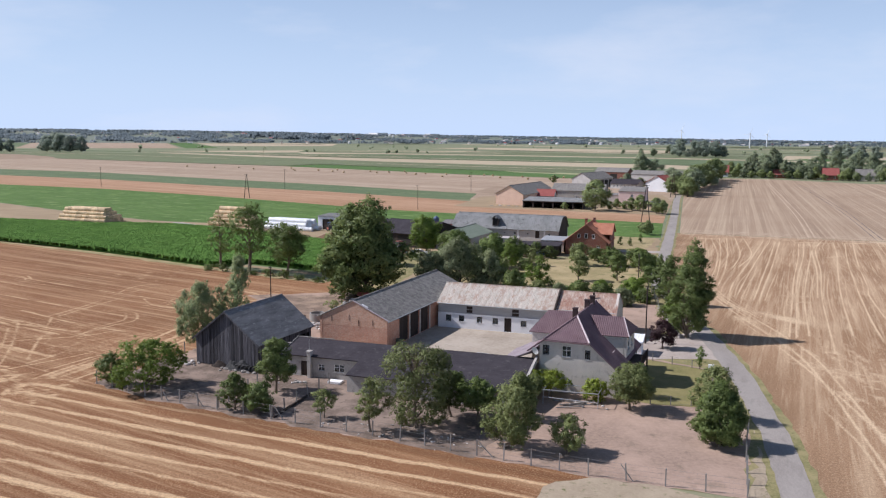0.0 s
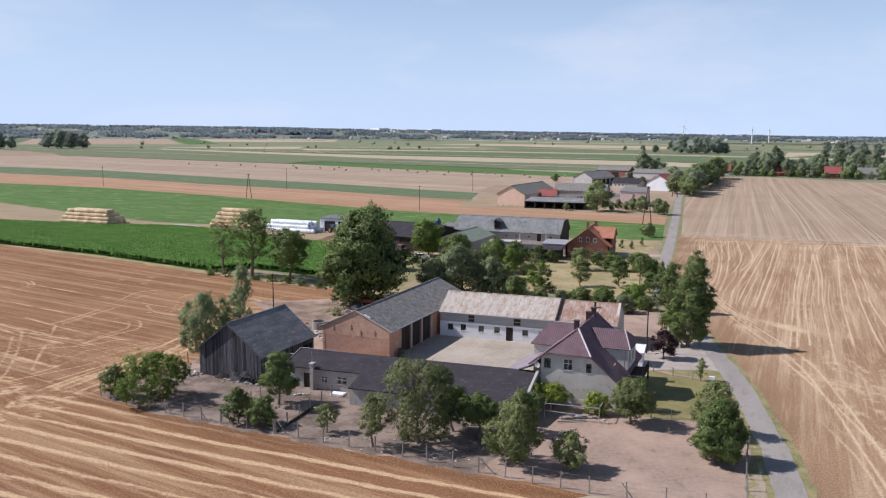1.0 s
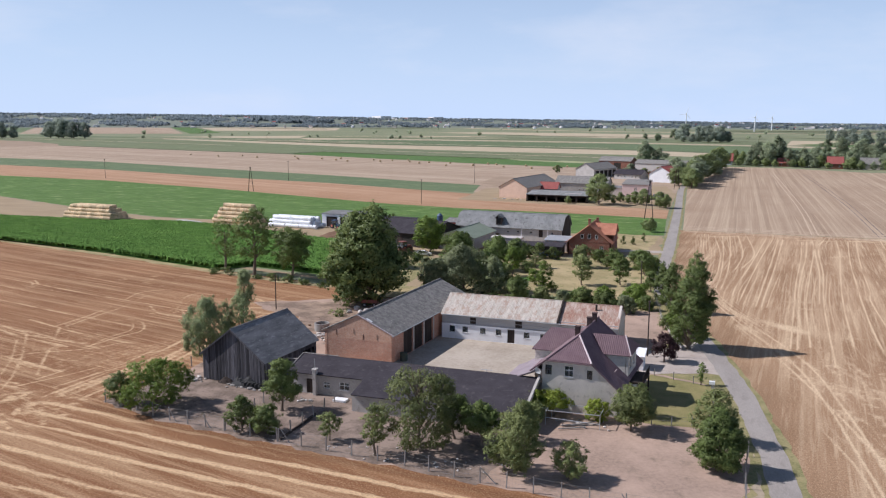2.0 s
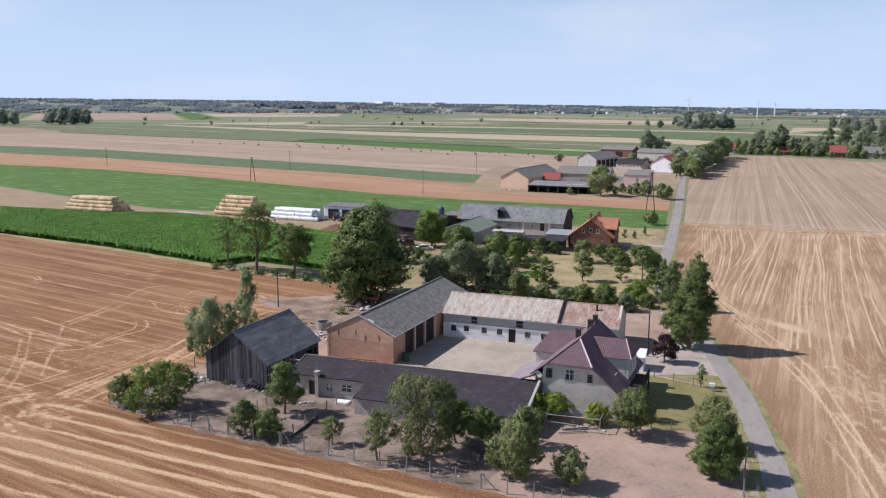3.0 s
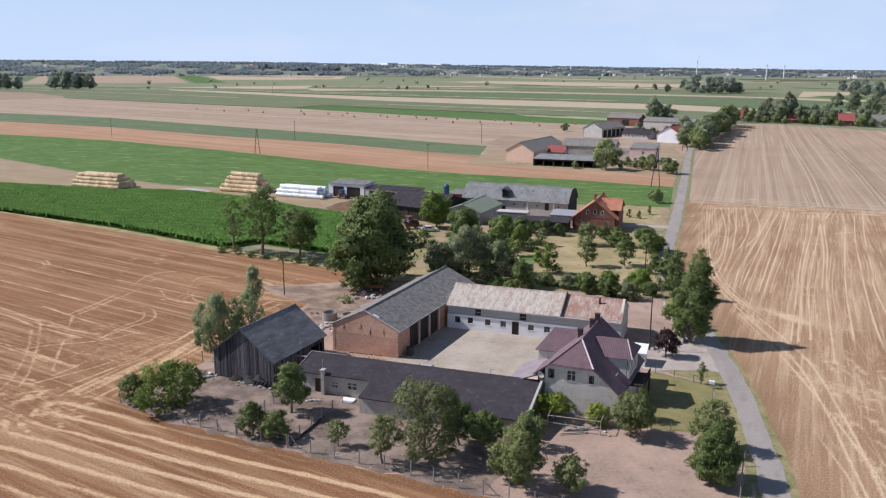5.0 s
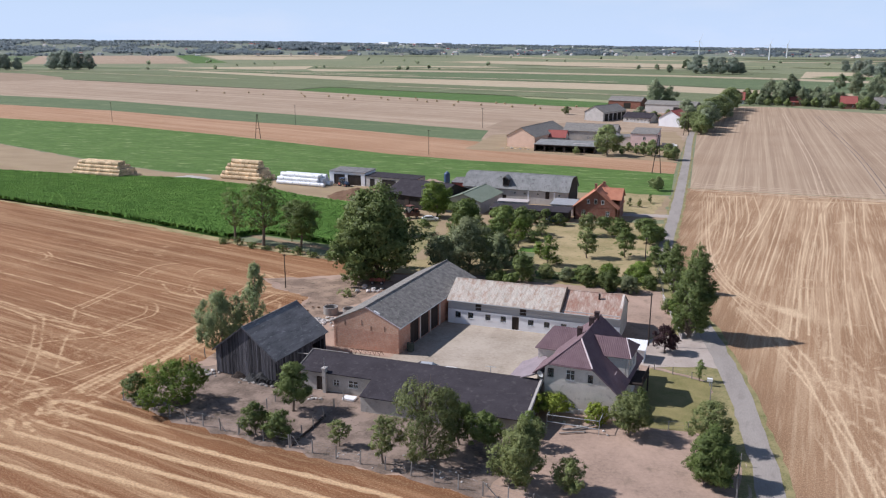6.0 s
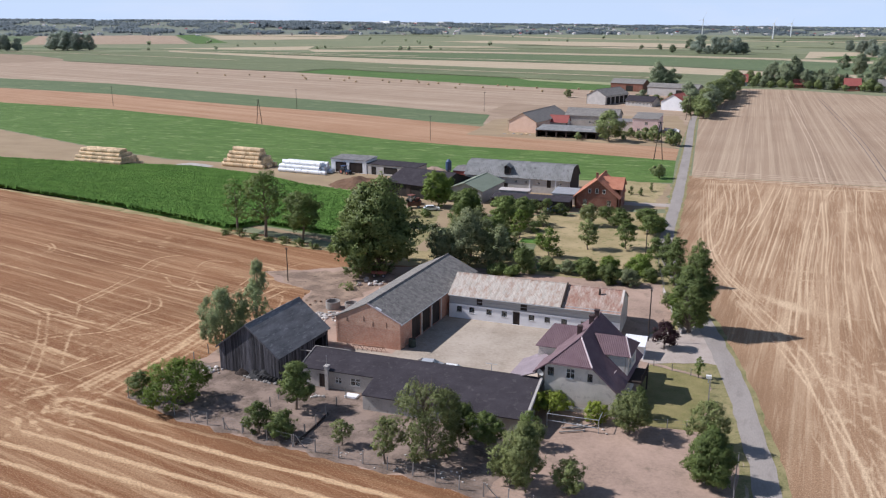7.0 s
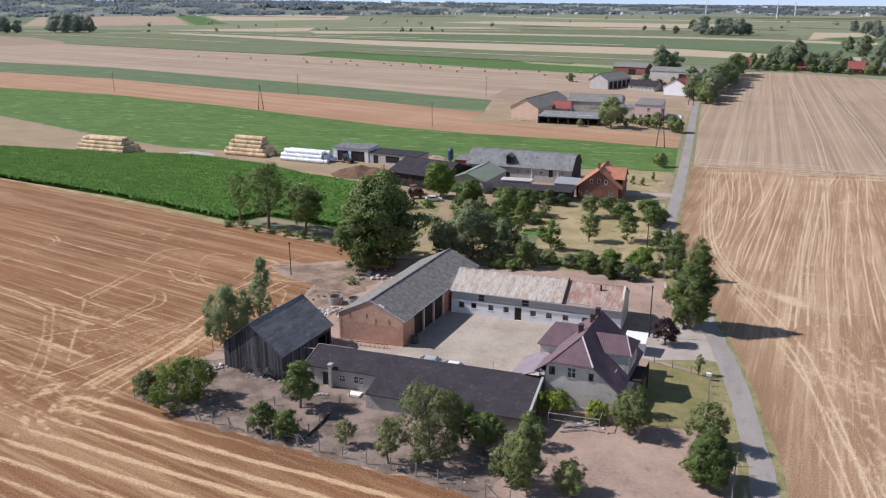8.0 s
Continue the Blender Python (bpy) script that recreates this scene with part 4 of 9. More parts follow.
for line in ([(36.0, 480), (36.4, 339), (36.3, 250), (34.4, 178)], [(37.8, 480), (38.2, 339), (38.1, 250), (36.2, 178)]):
    ribbon("wheel_track", "pale straw wheel track in the stubble", "track", line, 0.22, 0.22, 0.022, M["pale_track"], 0.05)
for y, off in ((172.5, 0.0), (174.6, 0.6), (178.6, -0.4), (181.2, 0.5), (185.0, 0.0)):
    ribbon("headland_track", "pale straw track along the headland of the stubble", "track", [(-2.6, y + 0.8), (25, y + off), (60, y - off), (130, y + 1.5 * off), (300, y)], 0.45, 0.35, 0.024, M["pale_track"], 0.22)
for line in ([(54.5, 470), (55.5, 335), (55.4, 264), (53, 178)], [(56.4, 470), (57.4, 335), (57.2, 264), (54.8, 178)]):
    ribbon("wheel_track", "dark pressed wheel track in the stubble", "track", line, 0.2, 0.2, 0.022, M["dirt_dark"], 0.04)

# strips to the north-west, each from its near edge to its far edge
def strip(i, name, label, material, near, far):
    flat_patch(name, label, "field", near + far, 0.02 + 0.02 * (i % 2) + 0.01 * i, material)


strip(0, "meadow", "bright green meadow with yellowed patches", M["meadow"], [(-420, 232), (-303, 189), (-212, 156), (-179, 147), (-120, 149), (-66, 153), (-25, 158), (-8, 162)], [(-10.2, 204), (-51, 209.6), (-87, 211), (-123, 217), (-228, 252), (-315, 274), (-407, 283), (-520, 296)])
strip(1, "field_red", "reddish harvested stubble strip", M["stubble_red"], [(-520, 296), (-407, 283), (-315, 274), (-228, 252), (-123, 217), (-87, 211), (-51, 209.6), (-10.2, 204)], [(-11.2, 232), (-60, 250), (-88, 265), (-132, 281), (-192, 302), (-273, 319), (-380, 349), (-494, 364), (-640, 382)])
strip(2, "field_green", "dull green crop strip", M["green_strip"], [(-640, 382), (-494, 364), (-380, 349), (-273, 319), (-192, 302), (-132, 281), (-104, 279)], [(-112, 318), (-151, 330), (-218, 355), (-317, 383), (-445, 423), (-576, 440), (-760, 462)])
strip(3, "field_pale", "wide pale stubble field with round bales", M["stubble_far"], [(-760, 462), (-576, 440), (-445, 423), (-317, 383), (-218, 355), (-151, 330), (-112, 318), (-104, 279), (-60, 250), (-11.2, 234)], [(-13.5, 335), (-11.5, 400), (-5, 470), (-2, 480), (-89, 487), (-174, 509), (-263, 545), (-385, 593), (-513, 622), (-744, 682), (-980, 640)])
strip(4, "field_dark_green", "fresh green crop strip with a dark edge", M["green_bright"], [(-385, 593), (-263, 545), (-174, 509), (-89, 487), (-2, 480)], [(5, 520), (-84, 545), (-184, 592), (-296, 622), (-374, 649)])
strip(5, "field_pale_green", "thin yellow-green strip beside the crop", M["green_yellow"], [(-152, 563), (-79, 536), (-3, 512)], [(-4, 532), (-85, 562), (-179, 602)])
strip(6, "field_light_green", "light green crop strip", M["green_light"], [(-1500, 720), (-980, 640), (-744, 682), (-513, 622), (-385, 593), (-374, 651), (-296, 624), (-184, 602), (-85, 564), (5, 532)], [(120, 640), (23, 668), (-49, 697), (-215, 721), (-354, 760), (-567, 853), (-807, 960), (-923, 924), (-1150, 969), (-1600, 1040)])
strip(7, "field_brown", "brown fallow patch at the edge of the stubble", M["dirt_fallow"], [(-1150, 690), (-980, 640), (-774, 622), (-742, 682)], [(-782, 724), (-902, 795), (-1150, 860)])
strip(8, "field_tan", "tan stubble strip between green crops", M["stubble_yellow"], [(-807, 960), (-567, 853), (-354, 760), (-215, 721), (-49, 697), (23, 668), (120, 640), (300, 600)], [(320, 690), (160, 712), (48, 737), (-57, 803), (-248, 843), (-398, 862), (-610, 924), (-835, 995)])
strip(9, "field_green_far", "dull green crop strip far off", M["green_strip"], [(-1263, 1020), (-835, 995), (-610, 924), (-398, 862), (-248, 843), (-57, 803), (48, 737), (160, 712), (320, 690)], [(330, 880), (115, 949), (58, 982), (-75, 1027), (-308, 1058), (-483, 1062), (-596, 1027), (-879, 1053), (-1263, 1073)])
strip(10, "field_tan_far", "pale yellow stubble strip far off", M["stubble_yellow"], [(-596, 1027), (-483, 1062), (-308, 1058), (-75, 1027), (58, 982), (115, 949), (330, 880)], [(340, 930), (120, 1002), (61, 1035), (-81, 1085), (-334, 1122), (-526, 1133), (-660, 1117)])
strip(11, "field_light_far", "light green crop strip far off", M["green_light"], [(-660, 1119), (-526, 1135), (-334, 1124), (-81, 1087), (61, 1037), (120, 1004), (340, 932)], [(360, 1080), (66, 1196), (-94, 1274), (-224, 1257), (-372, 1289), (-577, 1283), (-726, 1268)])
strip(12, "field_thin_tan", "thin tan strip among the greens", M["stubble_yellow"], [(-913, 1068), (-694, 1072), (-535, 1196), (-354, 1295)], [(-431, 1372), (-726, 1258)])
strip(13, "field_bushes", "sunlit tan field with a row of bushes", M["stubble_yellow"], [(-376, 1507), (-188, 1330), (-100, 1347), (-15, 1500)], [(-17, 1651), (-124, 1657), (-305, 1728), (-528, 1756), (-620, 1635)])
strip(14, "field_pale_patch", "pale stubble field below the woods", M["stubble_far"], [(-1299, 1158), (-1030, 1310)], [(-1557, 1958), (-2148, 2056)])
strip(15, "field_green_patch", "green field below the woods", M["green_bright"], [(-1018, 1314), (-997, 1396)], [(-1656, 2187), (-1661, 2094)])
strip(16, "field_tan_patch", "sunlit tan field below the woods", M["stubble_yellow"], [(-1171, 1620), (-1053, 1654), (-933, 1798)], [(-1132, 2237), (-1769, 2357)])
strip(17, "field_west_green", "green field at the western wood edge", M["green_strip"], [(-1569, 1356), (-1443, 1305)], [(-2158, 2053), (-2461, 2178)])
strip(18, "field_east_tan", "tan field beyond the village", M["stubble_yellow"], [(80, 1046), (144, 1114), (177, 1124), (420, 1080)], [(440, 1260), (197, 1277), (102, 1289)])
strip(19, "field_east_green", "green field beyond the village", M["green_bright"], [(139, 1008), (168, 1060)], [(155, 1150), (96, 1098)])
strip(20, "field_last_tan", "thin tan strip near the horizon", M["stubble_yellow"], [(-751, 2300), (-436, 2030), (-211, 1930), (80, 1880), (700, 1800)], [(700, 1850), (80, 1930), (-211, 1985), (-436, 2095), (-751, 2370)])
for line, half in (([(-385, 594), (-374, 650), (-296, 623), (-184, 593), (-120, 572)], 3.0), ([(-740, 684), (-513, 624), (-387, 595)], 2.2), ([(-610, 926), (-398, 864), (-248, 845), (-57, 806), (40, 745)], 4.0), ([(-430, 1330), (-224, 1262), (-94, 1278), (60, 1200)], 6.0), ([(-560, 1060), (-483, 1066), (-308, 1062), (-75, 1031), (58, 986)], 3.0)):
    ribbon("field_margin", "dark weedy margin between two field strips", "field margin", line, half, half, 0.3, M["field_edge"], half * 0.35)
for line, half in (([(-640, 960), (-480, 922), (-300, 893), (-120, 858)], 5.0), ([(-900, 1010), (-640, 985), (-400, 948)], 6.0), ([(-330, 690), (-180, 655), (-60, 628)], 3.0), ([(-1100, 900), (-800, 838), (-560, 770)], 3.0), ([(-700, 1230), (-520, 1215), (-330, 1208)], 8.0)):
    ribbon("field_seam", "pale dry seam running through a distant field", "field margin", line, half, half, 0.32, M["stubble_yellow"], half * 0.3)

for line in ([(-980, 548), (-654, 512), (-431, 509), (-238, 487)], [(-641, 499), (-408, 477), (-225, 456), (-120, 442)], [(-420, 560), (-300, 525), (-200, 500)]):
    ribbon("wheel_track", "faint dark wheel track across the pale stubble", "track", line, 0.8, 0.8, 0.1, M["dirt_fallow"], 0.3)
# many thin strips towards the horizon
strip_rng = np.random.default_rng(77)
for k in range(26):
    y0 = 1420 + 48 * k + strip_rng.uniform(-20, 20)
    x0 = strip_rng.uniform(-1500, 500) * (0.5 + y0 / 3000)
    wide, deep, tilt = strip_rng.uniform(350, 800), strip_rng.uniform(14, 34) * (0.5 + y0 / 1400), -0.17
    kind = ("stubble_yellow", "green_light", "green_strip", "green_yellow", "field_edge")[int(strip_rng.integers(0, 5))]
    if y0 < 2200 and -1700 < x0 < -450:
        continue
    flat_patch("field_strip", "thin distant field strip of the open plain", "field", [(x0, y0), (x0 + wide, y0 + tilt * wide), (x0 + wide * 0.98, y0 + deep + tilt * wide), (x0 - 10, y0 + deep)], 0.34 + 0.008 * k, M[kind])

# ground of the farms
flat_patch("roadside_grass", "rough dry grass between the farm and the lane", "ground", [(-3, -20), (15, -20), (13, 20), (9, 36), (0, 72), (-4, 90), (-30, 90), (-30, 20), (-3, 20)], 0.022, M["verge"])
flat_patch("farmyard_dirt", "bare pinkish dirt yard with sparse dry grass", "ground", ragged([(-63.5, -12.2), (-51.3, -15.3), (-36.2, -16.8), (-12.4, -19.1), (-1.6, -20.1), (11.9, -20), (12.6, -4), (9.2, 4), (8.5, 19), (0.5, 22.2), (-2, 32), (2.5, 42), (-1.5, 60), (-24, 58), (-40, 58), (-62, 50), (-68, 46), (-76, 42), (-70, 37), (-62, 35), (-58, 18), (-61.5, 4)], 0.25), 0.03, M["dirt"])
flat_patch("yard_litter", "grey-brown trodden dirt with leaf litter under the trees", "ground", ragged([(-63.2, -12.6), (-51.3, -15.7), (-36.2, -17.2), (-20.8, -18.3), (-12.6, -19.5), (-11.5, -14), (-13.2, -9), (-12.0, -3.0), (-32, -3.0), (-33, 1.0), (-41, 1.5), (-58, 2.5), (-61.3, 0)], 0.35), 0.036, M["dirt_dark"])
flat_patch("rubble_ground", "brown trodden ground with straw and debris behind the barn", "ground", ragged([(-75, 41.8), (-69, 37.4), (-61.5, 34.6), (-58.5, 24), (-57, 20), (-53.5, 24), (-50, 44), (-56, 49), (-66, 45.5)], 0.5), 0.037, M["trodden"])
flat_patch("courtyard", "pale worn concrete courtyard between the barns", "courtyard", [(-36.2, 12.5), (-35.4, 30.9), (-4, 30.9), (-4, 22), (-8, 3.2), (-40, 3.2), (-44, 12.6)], 0.042, M["concrete_yard"])
flat_patch("lawn", "small mown lawn, partly dry", "lawn", ragged([(0.3, 21.6), (8.6, 19.0), (8.6, 12), (8.3, 3.0), (1.5, 2.6), (-1.6, 3.5)], 0.12), 0.042, M["lawn"])
flat_patch("weedy_ground", "weedy gravel ground beside the lane", "ground", ragged([(-1.5, -20.2), (11.8, -20.2), (13.2, -8), (12.9, -2), (15.2, -2), (16.5, -40), (16.7, -110), (-1.4, -110), (-2.4, -60), (-3.2, -40), (-4.6, -30), (-5.0, -23.5)], 0.45), 0.034, M["weeds"])
flat_patch("orchard_ground", "dry orchard grass with green patches", "ground", ragged([(-1.5, 60.5), (-24, 58.5), (-42, 58.5), (-62, 51), (-66, 60), (-60, 92), (-60, 104), (-44, 102), (-30, 110), (-18, 118), (-6, 120), (-6.5, 100), (-5.6, 84)], 0.3), 0.034, M["dry_grass"])
flat_patch("rough_grass", "rough green and dry grass round the sheds", "ground", ragged([(-70, 62), (-56, 60), (-47, 68), (-45, 80), (-47, 98), (-58, 106), (-66, 106), (-71, 92)], 0.6, 2.5), 0.05, M["verge"])
flat_patch("orchard_path", "sandy trodden path through the orchard", "path", ragged([(-54, 66), (-51, 66), (-52.5, 80), (-56, 95), (-59, 106), (-62, 106), (-59, 94), (-55.5, 80)], 0.2), 0.056, M["sand"])
flat_patch("hay_yard", "pale sandy storage yard and track", "ground", ragged([(-440, 228), (-303, 188), (-212, 155), (-179, 146), (-120, 148), (-66, 152), (-25, 157), (-8, 160), (-6.3, 125), (-30, 112), (-44, 103), (-60, 105), (-62, 92), (-66, 64), (-98, 71.5), (-98, 73.5), (-72, 68), (-72, 98), (-85, 113), (-110, 119), (-128, 128), (-160, 134), (-177, 131), (-205, 127), (-240, 126), (-440, 150)], 0.5, 3), 0.026, M["sand"])
flat_patch("fallow_plot", "brown fallow plot behind the salmon barn", "ground", ragged([(-117, 331), (-119.5, 382), (-84, 368), (-62, 357), (-60, 330), (-86, 318), (-104, 317)], 0.4, 4), 0.096, M["dirt_fallow"])
flat_patch("farm_apron", "pale gravel apron beside the salmon barn", "ground", ragged([(-100, 243), (-11.5, 234), (-12.5, 300), (-20, 345), (-60, 330), (-86, 318), (-104, 300)], 0.4, 4), 0.088, M["sand"])
flat_patch("garden", "garden lawn beside the brick house", "lawn", ragged([(-19, 130), (-10, 130), (-9, 160), (-24, 160)], 0.3), 0.04, M["dry_grass"])
flat_patch("vegetable_bed", "bright green vegetable bed in the orchard", "garden", ragged([(-34.5, 83.5), (-30.0, 84.0), (-30.3, 80.0), (-34.8, 79.6)], 0.12), 0.055, M["maize"])
flat_patch("vegetable_bed", "grey-green vegetable rows in the orchard", "garden", ragged([(-34.6, 79.2), (-30.3, 79.4), (-29.0, 70.5), (-32.6, 70.0)], 0.12), 0.055, M["green_light"])
flat_patch("farm_lane", "pale side road to the brick farmhouse", "driveway", ragged([(-30, 125), (-17, 126), (-4.6, 128), (-4.8, 132), (-17, 130), (-30, 131)], 0.2), 0.046, M["gravel"])


# maize: a standing crop with an uneven top
def inside(x, y, poly):
    c = np.zeros_like(x, bool)
    n = len(poly)
    for i in range(n):
        (x0, y0), (x1, y1) = poly[i], poly[(i + 1) % n]
        hit = ((y0 > y) != (y1 > y)) & (x < (x1 - x0) * (y - y0) / (y1 - y0 + 1e-12) + x0)
        c ^= hit
    return c


def standing_crop(name, label, poly, high, step, material, rows):
    """A field of standing plants: rows of bent leaf blades over a dense stem layer."""
    x0, y0 = np.min(poly, 0)
    x1, y1 = np.max(poly, 0)
    X, Y = np.meshgrid(np.arange(x0, x1, step), np.arange(y0, y1, rows))
    X, Y = X.ravel() + rng.normal(0, step * 0.25, X.size), Y.ravel() + rng.normal(0, 0.06, X.size)
    ok = inside(X, Y, poly)
    X, Y = X[ok], Y[ok]
    n = len(X)
    h = high * (0.9 + 0.14 * rng.random(n)) + 0.10 * smooth_noise(X, Y, 0.12, 71)
    a = rng.uniform(0, 2 * math.pi, n)
    w, r = step * 0.58, step * (0.6 + 0.35 * rng.random(n))
    V, Fc = [], []
    for k in range(2):
        b = a + k * 1.9
        c, s = np.cos(b), np.sin(b)
        top, low = h * (1.0 if k == 0 else 0.9), h * 0.36
        p0 = np.stack([X - s * w, Y + c * w, low], 1)
        p1 = np.stack([X + s * w, Y - c * w, low], 1)
        p2 = np.stack([X + c * r * 0.5 + s * w, Y + s * r * 0.5 - c * w, top], 1)
        p3 = np.stack([X + c * r * 0.5 - s * w, Y + s * r * 0.5 + c * w, top], 1)
        p4 = np.stack([X + c * r * 1.5, Y + s * r * 1.5, top * 0.88], 1)
        V.append(np.stack([p0, p1, p2, p3, p4], 1).reshape(-1, 3))
    V = np.vstack(V)
    i = np.arange(2 * n) * 5
    quads = np.stack([i, i + 1, i + 2, i + 3], 1)
    tris = np.stack([i + 3, i + 2, i + 4], 1)
    me = bpy.data.meshes.new(name)
    me.from_pydata(V.tolist(), [], quads.tolist() + tris.tolist())
    me.materials.append(material)
    up = rng.normal(0, 0.14, (len(V), 3)) + np.array((-0.2, -0.1, 1.0))
    me.normals_split_custom_set_from_vertices((up / np.linalg.norm(up, axis=1)[:, None]).tolist())
    return tagged(new(name, me), label, "crop", kind="stuff")


flat_patch("kitchen_garden", "dark green vegetable beds behind the yard", "garden", ragged([(-26, 60.5), (-3.2, 62.5), (-4.5, 67.5), (-27, 66)], 0.2), 0.05, M["garden_green"])
MAIZE = [(-340, 117), (-250, 99), (-192, 86.6), (-144, 78.4), (-101, 67.5), (-97, 74.5), (-73.5, 70.5), (-73, 96), (-86, 112), (-110, 117.5), (-128, 126), (-160, 132.5), (-177, 129.5), (-205, 125.5), (-236, 124.5), (-340, 128)]
flat_patch("maize_ground", "shaded soil and leaves under the maize", "ground", MAIZE, 0.05, M["maize"])
standing_crop("maize_crop", "dense fresh green standing maize", MAIZE, 1.55, 0.30, M["maize"], 0.55)


# ---- the near farm: buildings ----
def gable_house(name, label, category, x0, x1, y0, y1, eave, ridge, axis, walls, roof, over=0.4, rib=0.35, high=0.03, windows=(), doors=(), turn=0.0, roof_label="", peak=0.5, hollow=True, chimney=(), group=""):
    """A gabled building with its ridge along 'x' or 'y'. windows: (side, u0, u1, v0, v1), the sides s, e, n, w; doors the same with a material."""
    cx, cy = (x0 + x1) / 2, (y0 + y1) / 2
    h = thing(name, label, category, cx, cy, 0, turn, group)
    a, b, c, d = x0 - cx, x1 - cx, y0 - cy, y1 - cy
    ends = {"s": ((a, c), (b, c)), "e": ((b, c), (b, d)), "n": ((b, d), (a, d)), "w": ((a, d), (a, c))}
    for side, (p, q) in ends.items():
        holes = [w[1:5] for w in windows if w[0] == side and w[4] <= eave] + [w[1:5] for w in doors if w[0] == side]
        bm = wall(bmesh.new(), p, q, 0, eave, 0.3, holes)
        gable = side in ("s", "n") if axis == "y" else side in ("e", "w")
        if gable:
            dv = (Vector((*q, 0)) - Vector((*p, 0)))
            k = peak if side in ("s", "e") else 1 - peak
            top = Vector((*p, ridge)) + dv * k
            inw = Vector((-dv.y, dv.x, 0)).normalized() * 0.3
            solid(bm, [Vector((*p, eave + 0.002)), Vector((*q, eave + 0.002)), top], inw)
        part("wall", bm, walls, h)
    for side, u0, u1, v0, v1 in windows:
        if v1 <= eave:
            window(h, *ends[side], u0, u1, v0, v1, cross=u1 - u0 > 0.7)
        else:
            m = on_wall(*ends[side])
            win = part("window", ring_frame(u0, u1, v0, v1, 0.08, -0.05, -0.004), M["window_white"], h, m=m)
            part("pane", boxes((u0 + 0.08, u1 - 0.08, -0.02, -0.006, v0 + 0.08, v1 - 0.08)), M["inside_shade"], win)
    for side, u0, u1, v0, v1, material in doors:
        plank_door(h, *ends[side], u0, u1, v0, v1, material, max(3, int((u1 - u0) / 0.3)))
    o = over
    if axis == "y":
        px = a + (b - a) * peak
        s1, s2 = (ridge - eave) / (px - a), (ridge - eave) / (b - px)
        roof_slope(h, [(a - o, c - o, eave - s1 * o), (px, c - o, ridge), (px, d + o, ridge), (a - o, d + o, eave - s1 * o)], (0, 1, 0), roof, rib, high, label=roof_label)
        roof_slope(h, [(b + o, c - o, eave - s2 * o), (px, c - o, ridge), (px, d + o, ridge), (b + o, d + o, eave - s2 * o)], (0, 1, 0), roof, rib, high, label=roof_label)
        part("ridge_cap", tube(bmesh.new(), [(px, c - o, ridge + 0.04), (px, d + o, ridge + 0.04)], [0.10, 0.10], 6), roof, h)
    else:
        py = c + (d - c) * peak
        s1, s2 = (ridge - eave) / (py - c), (ridge - eave) / (d - py)
        roof_slope(h, [(a - o, c - o, eave - s1 * o), (b + o, c - o, eave - s1 * o), (b + o, py, ridge), (a - o, py, ridge)], (1, 0, 0), roof, rib, high, label=roof_label)
        roof_slope(h, [(a - o, d + o, eave - s2 * o), (b + o, d + o, eave - s2 * o), (b + o, py, ridge), (a - o, py, ridge)], (1, 0, 0), roof, rib, high, label=roof_label)
        part("ridge_cap", tube(bmesh.new(), [(a - o, py, ridge + 0.04), (b + o, py, ridge + 0.04)], [0.10, 0.10], 6), roof, h)
    for x, y, z0, z1 in chimney:
        part("chimney", boxes((x - cx - 0.3, x - cx + 0.3, y - cy - 0.3, y - cy + 0.3, z0, z1), (x - cx - 0.37, x - cx + 0.37, y - cy - 0.37, y - cy + 0.37, z1 + 0.002, z1 + 0.12)), M["brick_red"], h)
    return h


